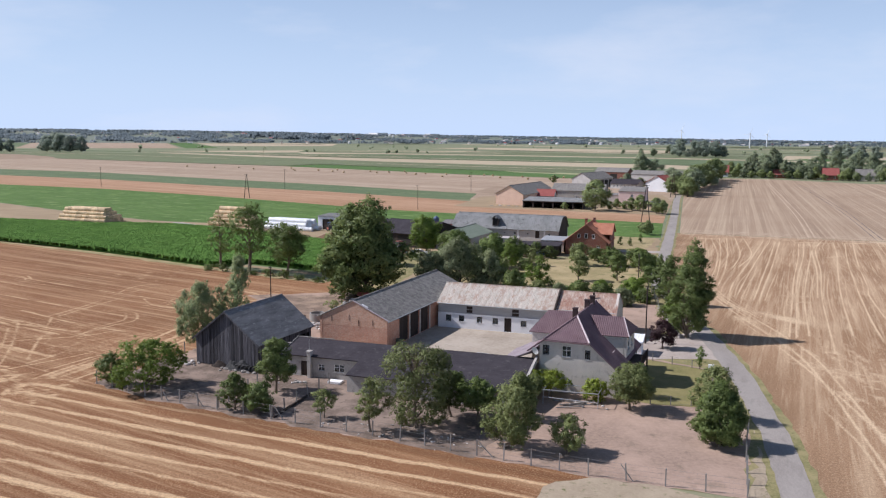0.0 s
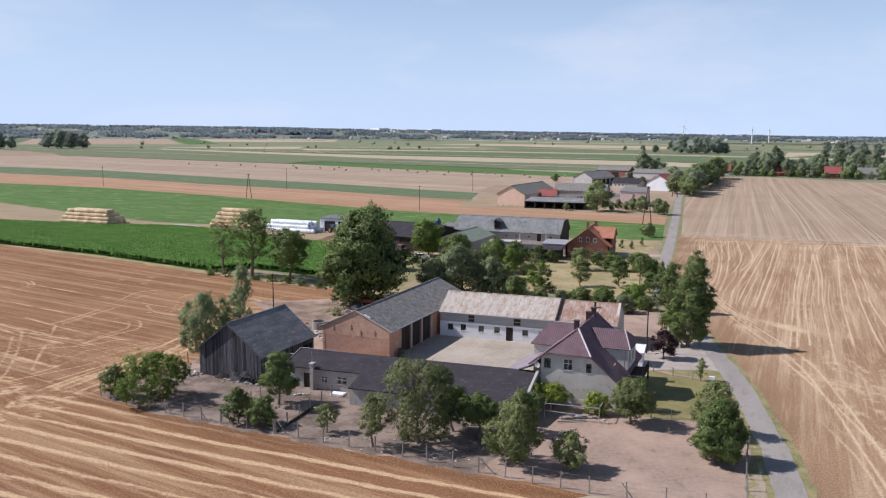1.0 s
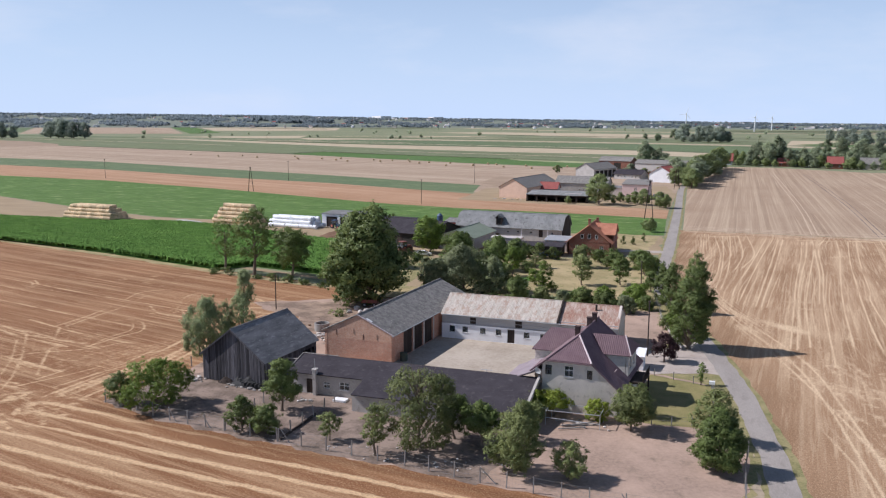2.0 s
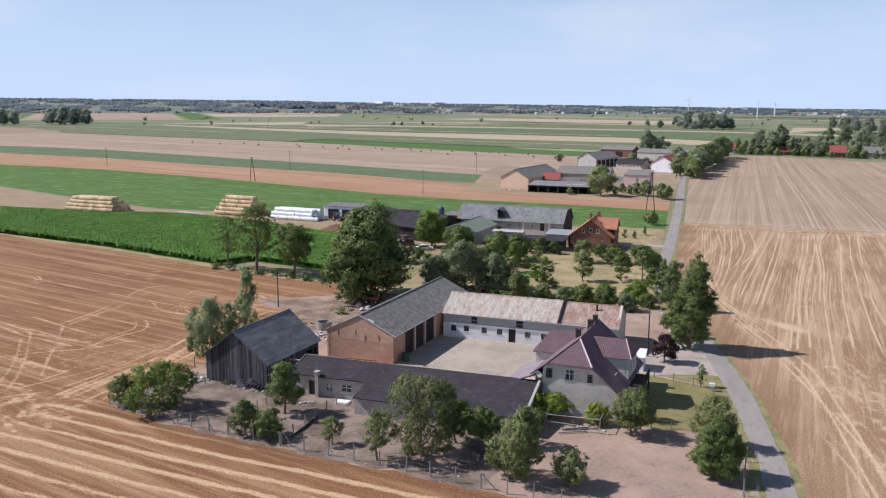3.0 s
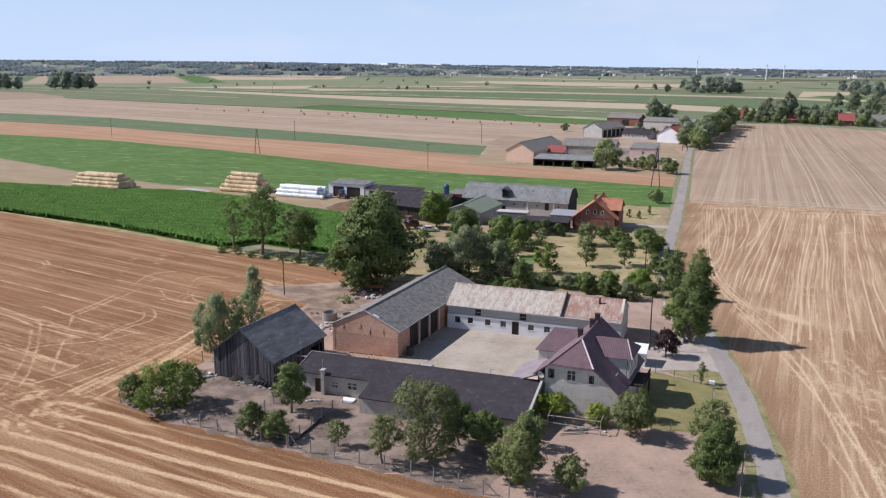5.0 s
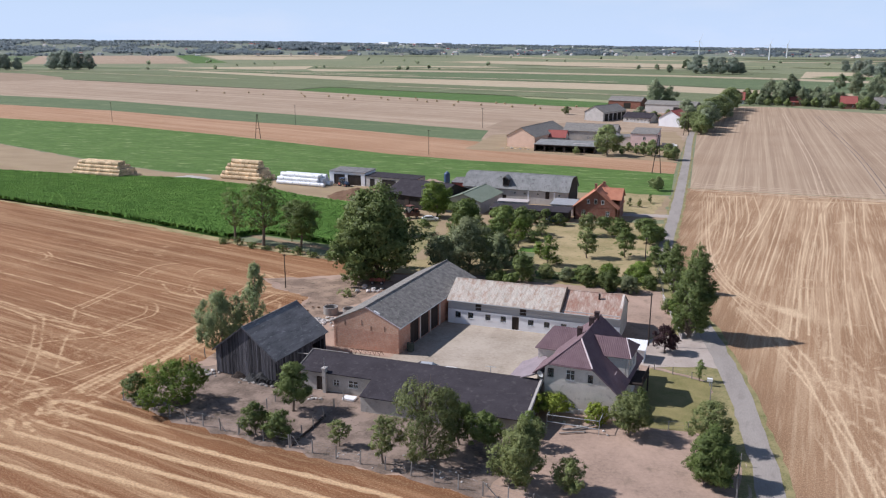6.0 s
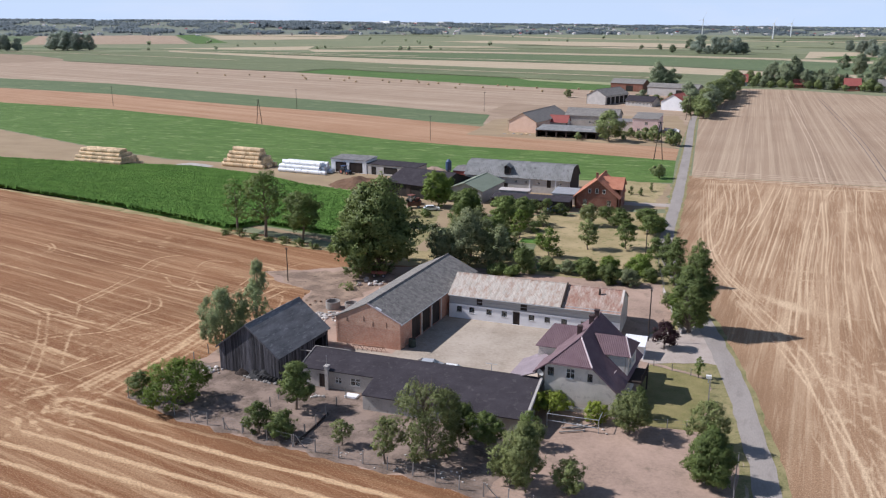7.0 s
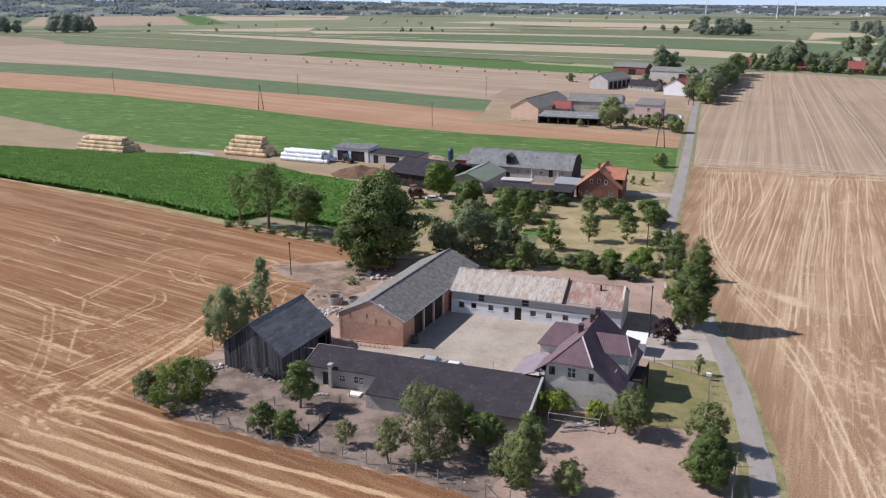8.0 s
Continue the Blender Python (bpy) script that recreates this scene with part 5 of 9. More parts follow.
# wooden barn with upright boards
def wooden_barn():
    h = thing("wooden_barn", "old weathered grey board barn with a felt roof", "barn", -51.9, -1.0, 0, -5.5)
    hw, L, eave, ridge = 5.05, 12.2, 3.75, 7.55
    slope = (ridge - eave) / hw
    for x in (-hw + 0.15, 0, hw - 0.15):
        for y in (0.15, L / 2, L - 0.15):
            part("timber_post", boxes((x - 0.09, x + 0.09, y - 0.09, y + 0.09, 0, eave - 0.1 if x else ridge - 0.3)), M["wood_dark"], h)
    for y in (0.15, L / 2, L - 0.15):
        part("tie_beam", boxes((-hw + 0.25, hw - 0.25, y - 0.07, y + 0.07, eave - 0.3, eave - 0.12)), M["wood_dark"], h)
    w = 0.235
    n = int(2 * hw / w)
    w = 2 * hw / n
    for i in range(n):
        a, b = -hw + i * w, -hw + (i + 1) * w
        za, zb = (ridge - slope * abs(q) - 0.08 for q in (a, b))
        d = rng.uniform(0, 0.025)
        low = rng.uniform(0.02, 0.22)
        bm = solid(bmesh.new(), [(a + 0.008, -d, low), (b - 0.008, -d, low), (b - 0.008, -d, zb), (a + 0.008, -d, za)], (0, 0.035, 0))
        part("plank", bm, M["wood_old"], h)
    n = int(L / w)
    for i in range(n):
        a, b = i * L / n, (i + 1) * L / n
        if 8.3 < a < 11.6 and i % 9 != 8:
            low = 2.75
        else:
            low = rng.uniform(0.02, 0.2)
        d = rng.uniform(0, 0.02)
        part("plank", solid(bmesh.new(), [(hw + d, a + 0.008, low), (hw + d, b - 0.008, low), (hw + d, b - 0.008, eave - 0.06), (hw + d, a + 0.008, eave - 0.06)], (-0.035, 0, 0)), M["wood_old"], h)
    part("wall", boxes((-hw, -hw + 0.05, 0.05, L, 0.05, eave - 0.06), (-hw + 0.06, hw - 0.06, L - 0.05, L, 0.05, eave - 0.06)), M["wood_old"], h)
    part("wall", solid(bmesh.new(), [(-hw, L, eave - 0.05), (hw, L, eave - 0.05), (0, L, ridge - 0.08)], (0, -0.05, 0)), M["wood_old"], h)
    o = 0.35
    for s in (-1, 1):
        roof_slope(h, [(s * (hw + o), -o, eave - slope * o), (0, -o, ridge), (0, L + o, ridge), (s * (hw + o), L + o, eave - slope * o)], (s, 0, -slope), M["tar_old"], 0.34, 0.006, 0.07, "patched grey roofing felt in courses")
        part("barge_board", solid(bmesh.new(), [(s * (hw + o), -o - 0.04, eave - slope * o - 0.2), (0.0, -o - 0.04, ridge - 0.2), (0, -o - 0.04, ridge + 0.05), (s * (hw + o), -o - 0.04, eave - slope * o + 0.05)], (0, 0.035, 0)), M["wood_old"], h)
    part("ridge_cap", tube(bmesh.new(), [(0, -o, ridge + 0.03), (0, L + o, ridge + 0.03)], [0.09, 0.09], 6), M["tar_old"], h)
    return h


wooden_barn()


# brick barn, its long side turned a little from its gable
def brick_barn():
    h = thing("brick_barn", "red brick barn with a grey slate roof and tall gateways", "barn", -40.8, 14.2, 0, 0)
    hw, L, eave, ridge, k = 5.3, 29.0, 4.3, 6.85, 0.085
    sh = lambda x, y: (x + k * y, y)
    p = [sh(-hw, 0), sh(hw, 0), sh(hw, L), sh(-hw, L)]
    gates = [(3.9, 7.0, 0.05, 3.75), (7.5, 10.6, 0.05, 3.75), (11.2, 14.2, 0.05, 3.75)]
    part("wall", wall(bmesh.new(), p[0], p[1], 0, 3.0, 0.35), M["brick"], h, "sunlit red brick gable wall")
    gable = wall(bmesh.new(), p[0], p[1], 3.002, eave, 0.35)
    solid(gable, [(*p[0], eave + 0.002), (*p[1], eave + 0.002), (0, 0, ridge)], (0, 0.35, 0))
    part("gable", gable, M["brick_upper"], h, "gable top of newer paler brick")
    # stringcourse and iron ties on the gable
    part("string_course", boxes((-hw + 0.01, hw - 0.01, -0.015, -0.003, 3.0, 3.09)), M["brick"], h)
    for x, z in ((-3.4, 3.6), (-0.6, 3.9), (0.9, 3.2), (3.1, 3.3)):
        part("wall_tie", boxes((x - 0.035, x + 0.035, -0.045, -0.003, z, z + 0.8)), M["wood_dark"], h)
    part("wall", wall(bmesh.new(), p[1], p[2], 0, eave, 0.35, gates), M["brick"], h)
    back = wall(bmesh.new(), p[2], p[3], 0, eave, 0.35)
    solid(back, [(*p[2], eave + 0.002), (*p[3], eave + 0.002), (*sh(0, L), ridge)], (0, -0.35, 0))
    part("wall", back, M["brick"], h)
    part("wall", wall(bmesh.new(), p[3], p[0], 0, eave, 0.35), M["brick"], h)
    for u0, u1, v0, v1 in gates:
        d = plank_door(h, p[1], p[2], u0, u1, v0, v1, M["wood_dark"], 11, 0.18, "tall dark plank gate")
        d.name = "gate"
    for u in (7.25, 10.9, 14.5):
        part("post", boxes((u - 0.13, u + 0.13, -0.09, -0.004, 0, 3.95)), M["plaster_grey"], h, "pale post between the gates", on_wall(p[1], p[2]))
    part("beam", boxes((3.6, 15.2, -0.07, -0.005, 3.78, 4.05)), M["wood_dark"], h, "", on_wall(p[1], p[2]))
    o = 0.4
    slope = (ridge - eave) / hw
    for s in (-1, 1):
        q = [(*sh(s * (hw + o), -0.04), eave - slope * o), (*sh(0, -0.04), ridge), (*sh(0, L + o), ridge), (*sh(s * (hw + o), L + o), eave - slope * o)]
        roof_slope(h, q, (s, 0, -slope), M["slate"], 0.36, 0.010, 0.1, "grey weathered slates in courses")
        part("verge_cap", tube(bmesh.new(), [q[0], q[1]], [0.09, 0.09], 5), M["trim_light"] if s == 1 else M["slate"], h)
    part("patch", solid(bmesh.new(), [(1.3, 0.1, ridge - slope * 1.3 + 0.08), (2.2, 0.1, ridge - slope * 2.2 + 0.08), (2.2, 0.5, ridge - slope * 2.2 + 0.08), (1.3, 0.5, ridge - slope * 1.3 + 0.08)], (0, 0, 0.04)), M["window_white"], h, "pale patched sheet by the verge")
    part("ridge_cap", tube(bmesh.new(), [(*sh(0, -0.04), ridge + 0.03), (*sh(0, L + o), ridge + 0.03)], [0.12, 0.12], 6), M["slate"], h)
    part("gutter", tube(bmesh.new(), [(*sh(hw + 0.36, -o), eave - 0.2), (*sh(hw + 0.36, 16.3), eave - 0.2)], [0.07, 0.07], 6), M["metal_grey"], h)
    return h


brick_barn()


# long white stable in two lengths
def stable():
    h = thing("stable", "long white limewashed stable with a rusty sheet roof", "stable", -33.4, 30.3, 0, 0)
    L, L1, D, eave, ridge = 28.0, 18.7, 9.0, 4.2, 6.45
    wins = [(1.3, 2.2, 1.1, 2.1), (3.47, 4.37, 1.15, 2.12), (6.42, 7.32, 1.15, 2.12), (9.0, 9.9, 1.15, 2.12), (13.52, 14.45, 1.1, 2.02), (16.12, 17.05, 1.05, 2.0), (18.82, 19.75, 1.05, 2.0), (21.92, 22.85, 1.05, 2.0)]
    door = (10.9, 12.05, 0.05, 2.25)
    a, b = (0, 0), (L, 0)
    part("wall", wall(bmesh.new(), a, b, 0, 2.45, 0.4, wins + [door]), M["plaster_white"], h)
    hatches = [(4.7, 5.7, 2.6, 3.65), (12.1, 13.2, 2.6, 3.65)]
    part("upper_wall", wall(bmesh.new(), (0, 0.10), (L, 0.10), 2.452, eave, 0.3, hatches), M["band_grey"], h, "grey set-back upper wall")
    for z in (2.50, 3.10):
        part("batten", boxes((0.02, L - 0.02, 0.05, 0.098, z, z + 0.07)), M["band_grey"], h)
    for q in wins:
        window(h, a, b, *q, bars=0, depth=0.16, cross=False, frame=M["wood_dark"])
    plank_door(h, a, b, *door, M["wood_dark"], 5, 0.14, "dark plank stable door")
    part("door_arch", tube(bmesh.new(), [(10.85, -0.02, 2.2), (11.1, -0.02, 2.36), (11.475, -0.02, 2.42), (11.85, -0.02, 2.36), (12.1, -0.02, 2.2)], [0.05] * 5, 6), M["plaster_grey"], h)
    for u0, u1, v0, v1 in hatches:
        plank_door(h, (0, 0.1), (L, 0.1), u0, u1, v0, v1, M["wood_dark"], 4, 0.08, "dark loft hatch").name = "loft_hatch"
    # east end takes grey render instead of white, colouring in its shade
    for x, m in ((0, M["plaster_white"]), (L, M["plaster_grey"])):
        s = -0.35 if x else 0.35
        bm = bmesh.new()
        solid(bm, [(x, 0.42, 0), (x, D, 0), (x, D, eave), (x, D / 2, ridge), (x, 0.42, eave)], (s, 0, 0))
        part("wall", bm, m, h)
    part("wall", wall(bmesh.new(), (L, D), (0, D), 0, eave, 0.35), M["plaster_grey"], h)
    o = 0.35
    sl = (ridge - eave) / (D / 2)
    roofs = ((-0.1, L1, 0.0, M["rusty"], "pale sheet roof streaked with rust"), (L1 + 0.25, L + 0.1, -0.15, M["rusty_red"], "redder rusted sheet roof"))
    for x0, x1, dz, m, lab in roofs:
        roof_slope(h, [(x0, -o, eave - sl * o + dz), (x1, -o, eave - sl * o + dz), (x1, D / 2, ridge + dz), (x0, D / 2, ridge + dz)], (1, 0, 0), m, 0.24, 0.02, 0.08, lab)
        roof_slope(h, [(x0, D + o, eave - sl * o + dz), (x1, D + o, eave - sl * o + dz), (x1, D / 2, ridge + dz), (x0, D / 2, ridge + dz)], (1, 0, 0), m, 0.24, 0.02, 0.08, lab)
        part("ridge_cap", tube(bmesh.new(), [(x0, D / 2, ridge + dz + 0.03), (x1, D / 2, ridge + dz + 0.03)], [0.09, 0.09], 6), m, h)
    fire = bmesh.new()
    solid(fire, [(L1 + 0.01, -o, eave - sl * o - 0.1), (L1 + 0.01, D / 2, ridge - 0.1), (L1 + 0.01, D / 2, ridge + 0.30), (L1 + 0.01, -o, eave - sl * o + 0.30)], (0.22, 0, 0))
    part("parapet", fire, M["wood_dark"], h, "dark parapet between the two roofs")
    part("gutter", tube(bmesh.new(), [(0, -o - 0.08, eave - 0.22), (L, -o - 0.08, eave - 0.30)], [0.07, 0.07], 6), M["metal_grey"], h)
    part("vent_pipe", tube(bmesh.new(), [(24.2, 3.2, ridge - 0.8), (24.2, 3.2, ridge + 0.15)], [0.16, 0.16], 8), M["wood_dark"], h)
    return h


stable()


# low shed with a black felt roof, in two depths
def low_shed():
    h = thing("low_shed", "long low shed under one black felt roof", "shed", -43.2, -5.3, 0, 0.9)
    L, back, zb = 31.6, 8.3, 3.72
    step = 10.6
    for name, x0, x1, y0, z0 in (("left", 0, step, 4.2, 2.75), ("right", step, L, 0.0, 2.2)):
        a, b = (x0, y0), (x1, y0)
        if x0 == 0:
            holes = [(4.7, 5.6, 0.9, 1.75), (6.9, 8.3, 0.9, 1.9), (2.3, 3.2, 0.05, 2.0)]
        else:
            holes = [(14.8, 15.6, 1.1, 1.7), (9.6, 10.3, 1.1, 1.7)]
        part("wall", wall(bmesh.new(), a, b, 0, z0 - 0.02, 0.3, holes), M["shed_render"], h)
        for q in holes:
            if q[2] < 0.1:
                plank_door(h, a, b, *q, M["wood_dark"], 4)
            else:
                window(h, a, b, *q)
        s = (zb - z0) / (back - y0)
        roof_slope(h, [(x0 - (0.3 if x0 == 0 else -0.0), y0 - 0.4, z0 - 0.4 * s + 0.1), (x1 - 0.003 if x0 == 0 else x1 + 0.05, y0 - 0.4, z0 - 0.4 * s + 0.1), (x1 - 0.003 if x0 == 0 else x1 + 0.05, back + 0.2, zb + 0.1), (x0 - (0.3 if x0 == 0 else -0.0), back + 0.2, zb + 0.1)], (0, 1, 0), M["tar_black"], 1.02, 0.012, 0.1, "black roofing felt in lapped strips")
    part("wall", solid(bmesh.new(), [(0, 4.52, 0), (0, back, 0), (0, back, zb - 0.02), (0, 4.52, 2.78)], (0.3, 0, 0)), M["shed_render"], h)
    part("wall", solid(bmesh.new(), [(step, 0.32, 0), (step, 4.18, 0), (step, 4.18, 2.95), (step, 0.32, 2.2)], (0.3, 0, 0)), M["shed_render"], h)
    part("wall", solid(bmesh.new(), [(L, 0.32, 0), (L, back - 0.32, 0), (L, back - 0.32, zb - 0.08), (L, 0.32, 2.22)], (-0.3, 0, 0)), M["shed_render"], h)
    part("wall", wall(bmesh.new(), (L, back), (0.32, back), 0, zb - 0.02, 0.3), M["shed_render"], h)
    part("parapet", solid(bmesh.new(), [(L + 0.06, -0.45, 2.0), (L + 0.06, back + 0.2, 3.6), (L + 0.06, back + 0.2, 4.15), (L + 0.06, -0.45, 2.5)], (0.3, 0, 0)), M["shed_render"], h, "crumbling pale parapet along the roof end")
    part("ridge_board", boxes((-0.3, L, back + 0.21, back + 0.27, zb - 0.15, zb + 0.13)), M["wood_dark"], h)
    # chimney-like gate pier on the yard side
    part("buttress", boxes((3.5, 3.95, 3.55, 4.19, 0, 3.35), (3.42, 4.03, 3.47, 4.27, 3.352, 3.5)), M["shed_render"], h, "pale rendered pier with a cap")
    part("verge_board", tube(bmesh.new(), [(-0.34, 3.8, 2.82), (-0.34, back + 0.24, zb + 0.2)], [0.07, 0.07], 6), M["post_concrete"], h, "pale board along the roof edge")
    part("verge_board", tube(bmesh.new(), [(-0.34, back + 0.3, zb + 0.2), (5.0, back + 0.3, zb + 0.2)], [0.06, 0.06], 6), M["post_concrete"], h)
    part("aerial", boxes((3.70, 3.76, 3.8, 3.86, 3.502, 4.9)), M["metal_grey"], h)
    part("step", boxes((6.9, 8.6, 2.3, 3.4, 0.0, 0.28)), M["plaster_white"], h, "white slab in front of the windows")
    return h


low_shed()


# the farmhouse
def farmhouse():
    X, Y = -7.7, 3.3
    h = thing("farmhouse", "grey rendered farmhouse with a plum metal-tile roof", "house", X, Y, 0, 0)
    W, E, N = -3.45, 5.6, 13.6          # walls, from the ridge line
    ridge, ez, wz, hipz = 8.65, 4.0, 5.85, 6.35
    es, ws = 0.90, (ridge - wz) / 3.6
    roof, rl = M["tile_metal"], "plum metal tiles in ribs"
    wins = [(0.36, 1.16, 4.5, 5.7), (2.68, 3.78, 4.4, 5.75), (5.4, 6.05, 4.35, 5.45)]
    a, b = (W, 0), (E, 0)
    bm = wall(bmesh.new(), a, b, 0, 3.55, 0.35)
    # wall between the eave levels, cut for the windows, narrowing to the east under the low slope
    wall(bm, a, (2.9, 0), 3.552, 5.78, 0.35, wins)
    solid(bm, [(2.902, 0, 3.552), (E, 0, 3.552), (2.902, 0, 5.95)], (0, 0.35, 0))
    solid(bm, [(W + 0.02, 0, 5.782), (2.9, 0, 5.782), (2.3, 0, 6.5), (-2.7, 0, 6.32), (W + 0.02, 0, 5.80)], (0, 0.3, 0))
    part("wall", bm, M["plaster_grey"], h, "stained grey render")
    part("wall", wall(bmesh.new(), (E, 0.36), (E, N), 0, 3.55, 0.35, [(1.6, 2.8, 1.2, 2.6)]), M["plaster_grey"], h)
    nb = wall(bmesh.new(), (E, N), (W, N), 0, 3.55, 0.35)
    solid(nb, [(E, N, 3.552), (W, N, 3.552), (W, N, wz - 0.1), (0, N, ridge - 0.15)], (0, -0.35, 0))
    part("wall", nb, M["plaster_grey"], h)
    part("wall", wall(bmesh.new(), (W, N), (W, 0.36), 0, wz - 0.05, 0.35), M["plaster_grey"], h)
    window(h, (E, 0.36), (E, N), 1.6, 2.8, 1.2, 2.6)
    for i, q in enumerate(wins):
        window(h, a, b, *q, frame=M["window_white"] if i == 1 else M["wood_dark"])
    # main roof: long low east slope, short west slope, hip to the south
    o = 0.3
    hy = 3.8
    he, hx = 2.55, -2.85                # hip corners east and west
    hxz = ridge + ws * hx
    hz = ridge - es * he
    roof_slope(h, [(6.1, -o, ridge - es * 6.1), (6.1, N + o, ridge - es * 6.1), (0, N + o, ridge), (0, hy, ridge), (he, -o, hz)], (0, 1, 0), roof, 0.24, 0.035, 0.12, rl)
    roof_slope(h, [(-4.9, -o, ridge - ws * 4.9), (hx, -o, hxz), (0, hy, ridge), (0, N + o, ridge), (W - o, N + o, ridge - ws * (3.45 + o)), (W - o, 4.2, ridge - ws * (3.45 + o)), (-4.9, 4.2, ridge - ws * 4.9)], (0, 1, 0), roof, 0.24, 0.035, 0.12, rl)
    roof_slope(h, [(hx, -o, hxz), (he, -o, hz), (0, hy, ridge)], (1, 0, 0), roof, 0.24, 0.035, 0.12, rl)
    cap = lambda p, q, m, r=0.11: part("ridge_cap", tube(bmesh.new(), [p, q], [r, r], 6), m, h)
    cap((he, -o, hz + 0.05), (0, hy, ridge + 0.05), M["trim_light"])
    cap((hx, -o, hxz + 0.05), (0, hy, ridge + 0.05), roof)
    cap((-4.9, -o, ridge - ws * 4.9 + 0.03), (hx, -o, hxz + 0.03), roof, 0.07)
    cap((0, hy, ridge + 0.06), (0, N + o, ridge + 0.06), roof)
    part("gutter", tube(bmesh.new(), [(hx, -o - 0.06, hxz - 0.12), (he, -o - 0.06, hz - 0.12)], [0.07, 0.07], 6), roof, h)
    part("snow_guard", boxes((4.55, 4.62, 3.0, 4.1, ridge - es * 4.55 + 0.08, ridge - es * 4.55 + 0.16)), M["trim_light"], h)
    # east cross wing with its own gable
    wy0, wy1, wx, wr, we = 5.35, 10.4, 5.75, 8.25, 6.3
    wm = (wy0 + wy1) / 2
    roof_slope(h, [(2.7, wy0 - 0.3, we - 0.1), (wx + 0.35, wy0 - 0.3, we - 0.1), (wx + 0.35 - 1.1, wm - 0.9, wr), (0.9, wm - 0.9, wr)], (1, 0, 0), roof, 0.24, 0.035, 0.1, rl)
    roof_slope(h, [(2.7, wy1 + 0.3, we - 0.1), (wx + 0.35, wy1 + 0.3, we - 0.1), (wx + 0.35 - 1.1, wm - 0.9, wr), (0.9, wm - 0.9, wr)], (1, 0, 0), roof, 0.24, 0.035, 0.1, rl)
    roof_slope(h, [(wx + 0.35, wy0 - 0.3, we - 0.1), (wx + 0.35, wy1 + 0.3, we - 0.1), (wx + 0.35 - 1.1, wm - 0.9, wr)], (0, 1, 0), roof, 0.24, 0.035, 0.1, rl)
    cap((wx + 0.35, wy0 - 0.3, we - 0.06), (wx - 0.75, wm - 0.9, wr + 0.04), M["trim_light"], 0.08)
    part("wall", wall(bmesh.new(), (2.2, wy0), (wx - 0.36, wy0), 3.2, we - 0.02, 0.3), M["plaster_grey"], h, "render wall of the cross wing")
    part("wall", wall(bmesh.new(), (wx, wy0), (wx, wy1), 0, we - 0.02, 0.3, [(0.9, 2.0, 4.3, 5.9), (2.9, 4.0, 4.3, 5.9)]), M["plaster_grey"], h)
    for u in (0.9, 2.9):
        window(h, (wx, wy0), (wx, wy1), u, u + 1.1, 4.3, 5.9)
    # porch and balcony on the east side
    porch = part("porch", boxes((wx + 0.01, wx + 1.9, wy0 - 0.2, wy1 - 0.6, 2.7, 2.95), (wx + 1.7, wx + 1.88, wy0 - 0.15, wy0 + 0.05, 0, 2.698), (wx + 1.7, wx + 1.88, wy1 - 0.85, wy1 - 0.65, 0, 2.698)), M["wood_dark"], h, "dark balcony on posts")
    rail = bmesh.new()
    box(rail, wx + 1.8, wx + 1.87, wy0 - 0.2, wy1 - 0.6, 3.75, 3.83)
    for k in range(16):
        y = wy0 - 0.18 + k * (wy1 - wy0 - 0.45) / 15
        box(rail, wx + 1.81, wx + 1.86, y - 0.03, y + 0.03, 2.952, 3.748)
    part("railing", rail, M["wood_dark"], porch)
    # west wing with a hipped end
    vy0, vy1, vx, vr, ve = 7.0, 12.6, -6.5, 7.9, 5.6
    vm = vy0 + 2.55
    roof_slope(h, [(vx - 0.35, vy0 - 0.3, ve - 0.1), (-1.6, vy0 - 0.3, ve - 0.1), (-0.9, vm, vr), (vx + 1.35, vm, vr)], (1, 0, 0), roof, 0.24, 0.035, 0.1, rl)
    roof_slope(h, [(vx - 0.35, vy1 + 0.3, ve - 0.1), (-1.6, vy1 + 0.3, ve - 0.1), (-0.9, vm, vr), (vx + 1.35, vm, vr)], (1, 0, 0), roof, 0.24, 0.035, 0.1, rl)
    roof_slope(h, [(vx - 0.35, vy0 - 0.3, ve - 0.1), (vx - 0.35, vy1 + 0.3, ve - 0.1), (vx + 1.35, vm, vr)], (0, 1, 0), roof, 0.24, 0.035, 0.1, rl)
    part("wall", wall(bmesh.new(), (vx, vy0), (W - 0.01, vy0), 0, ve - 0.05, 0.3), M["plaster_grey"], h)
    part("wall", wall(bmesh.new(), (vx, vy1), (vx, vy0 + 0.31), 0, ve - 0.05, 0.3), M["plaster_grey"], h)
    part("wall", wall(bmesh.new(), (W - 0.01, vy1), (vx + 0.31, vy1), 0, ve - 0.05, 0.3), M["plaster_grey"], h)
    # lean-to on the yard side
    roof_slope(h, [(-8.9, 0.6, 2.75), (-8.8, 7.9, 2.75), (-6.2, 7.9, 4.25), (W - 0.02, 4.2, 4.95), (W - 0.02, 0.4, 4.95), (-4.95, -0.2, 4.62)], (0, 1, 0), M["sunlit_plum_sheet"], 0.5, 0.02, 0.1, "lilac lean-to roof, plum sheet coloured as sunlit")
    part("wall", wall(bmesh.new(), (-8.5, 1.6), (W - 0.02, 1.6), 0, 2.75, 0.25), M["plaster_grey"], h)
    part("wall", wall(bmesh.new(), (-8.5, 7.4), (-8.5, 1.86), 0, 2.75, 0.25, [(1.5, 2.6, 0.05, 2.1), (3.6, 4.7, 1.0, 2.0)]), M["plaster_grey"], h)
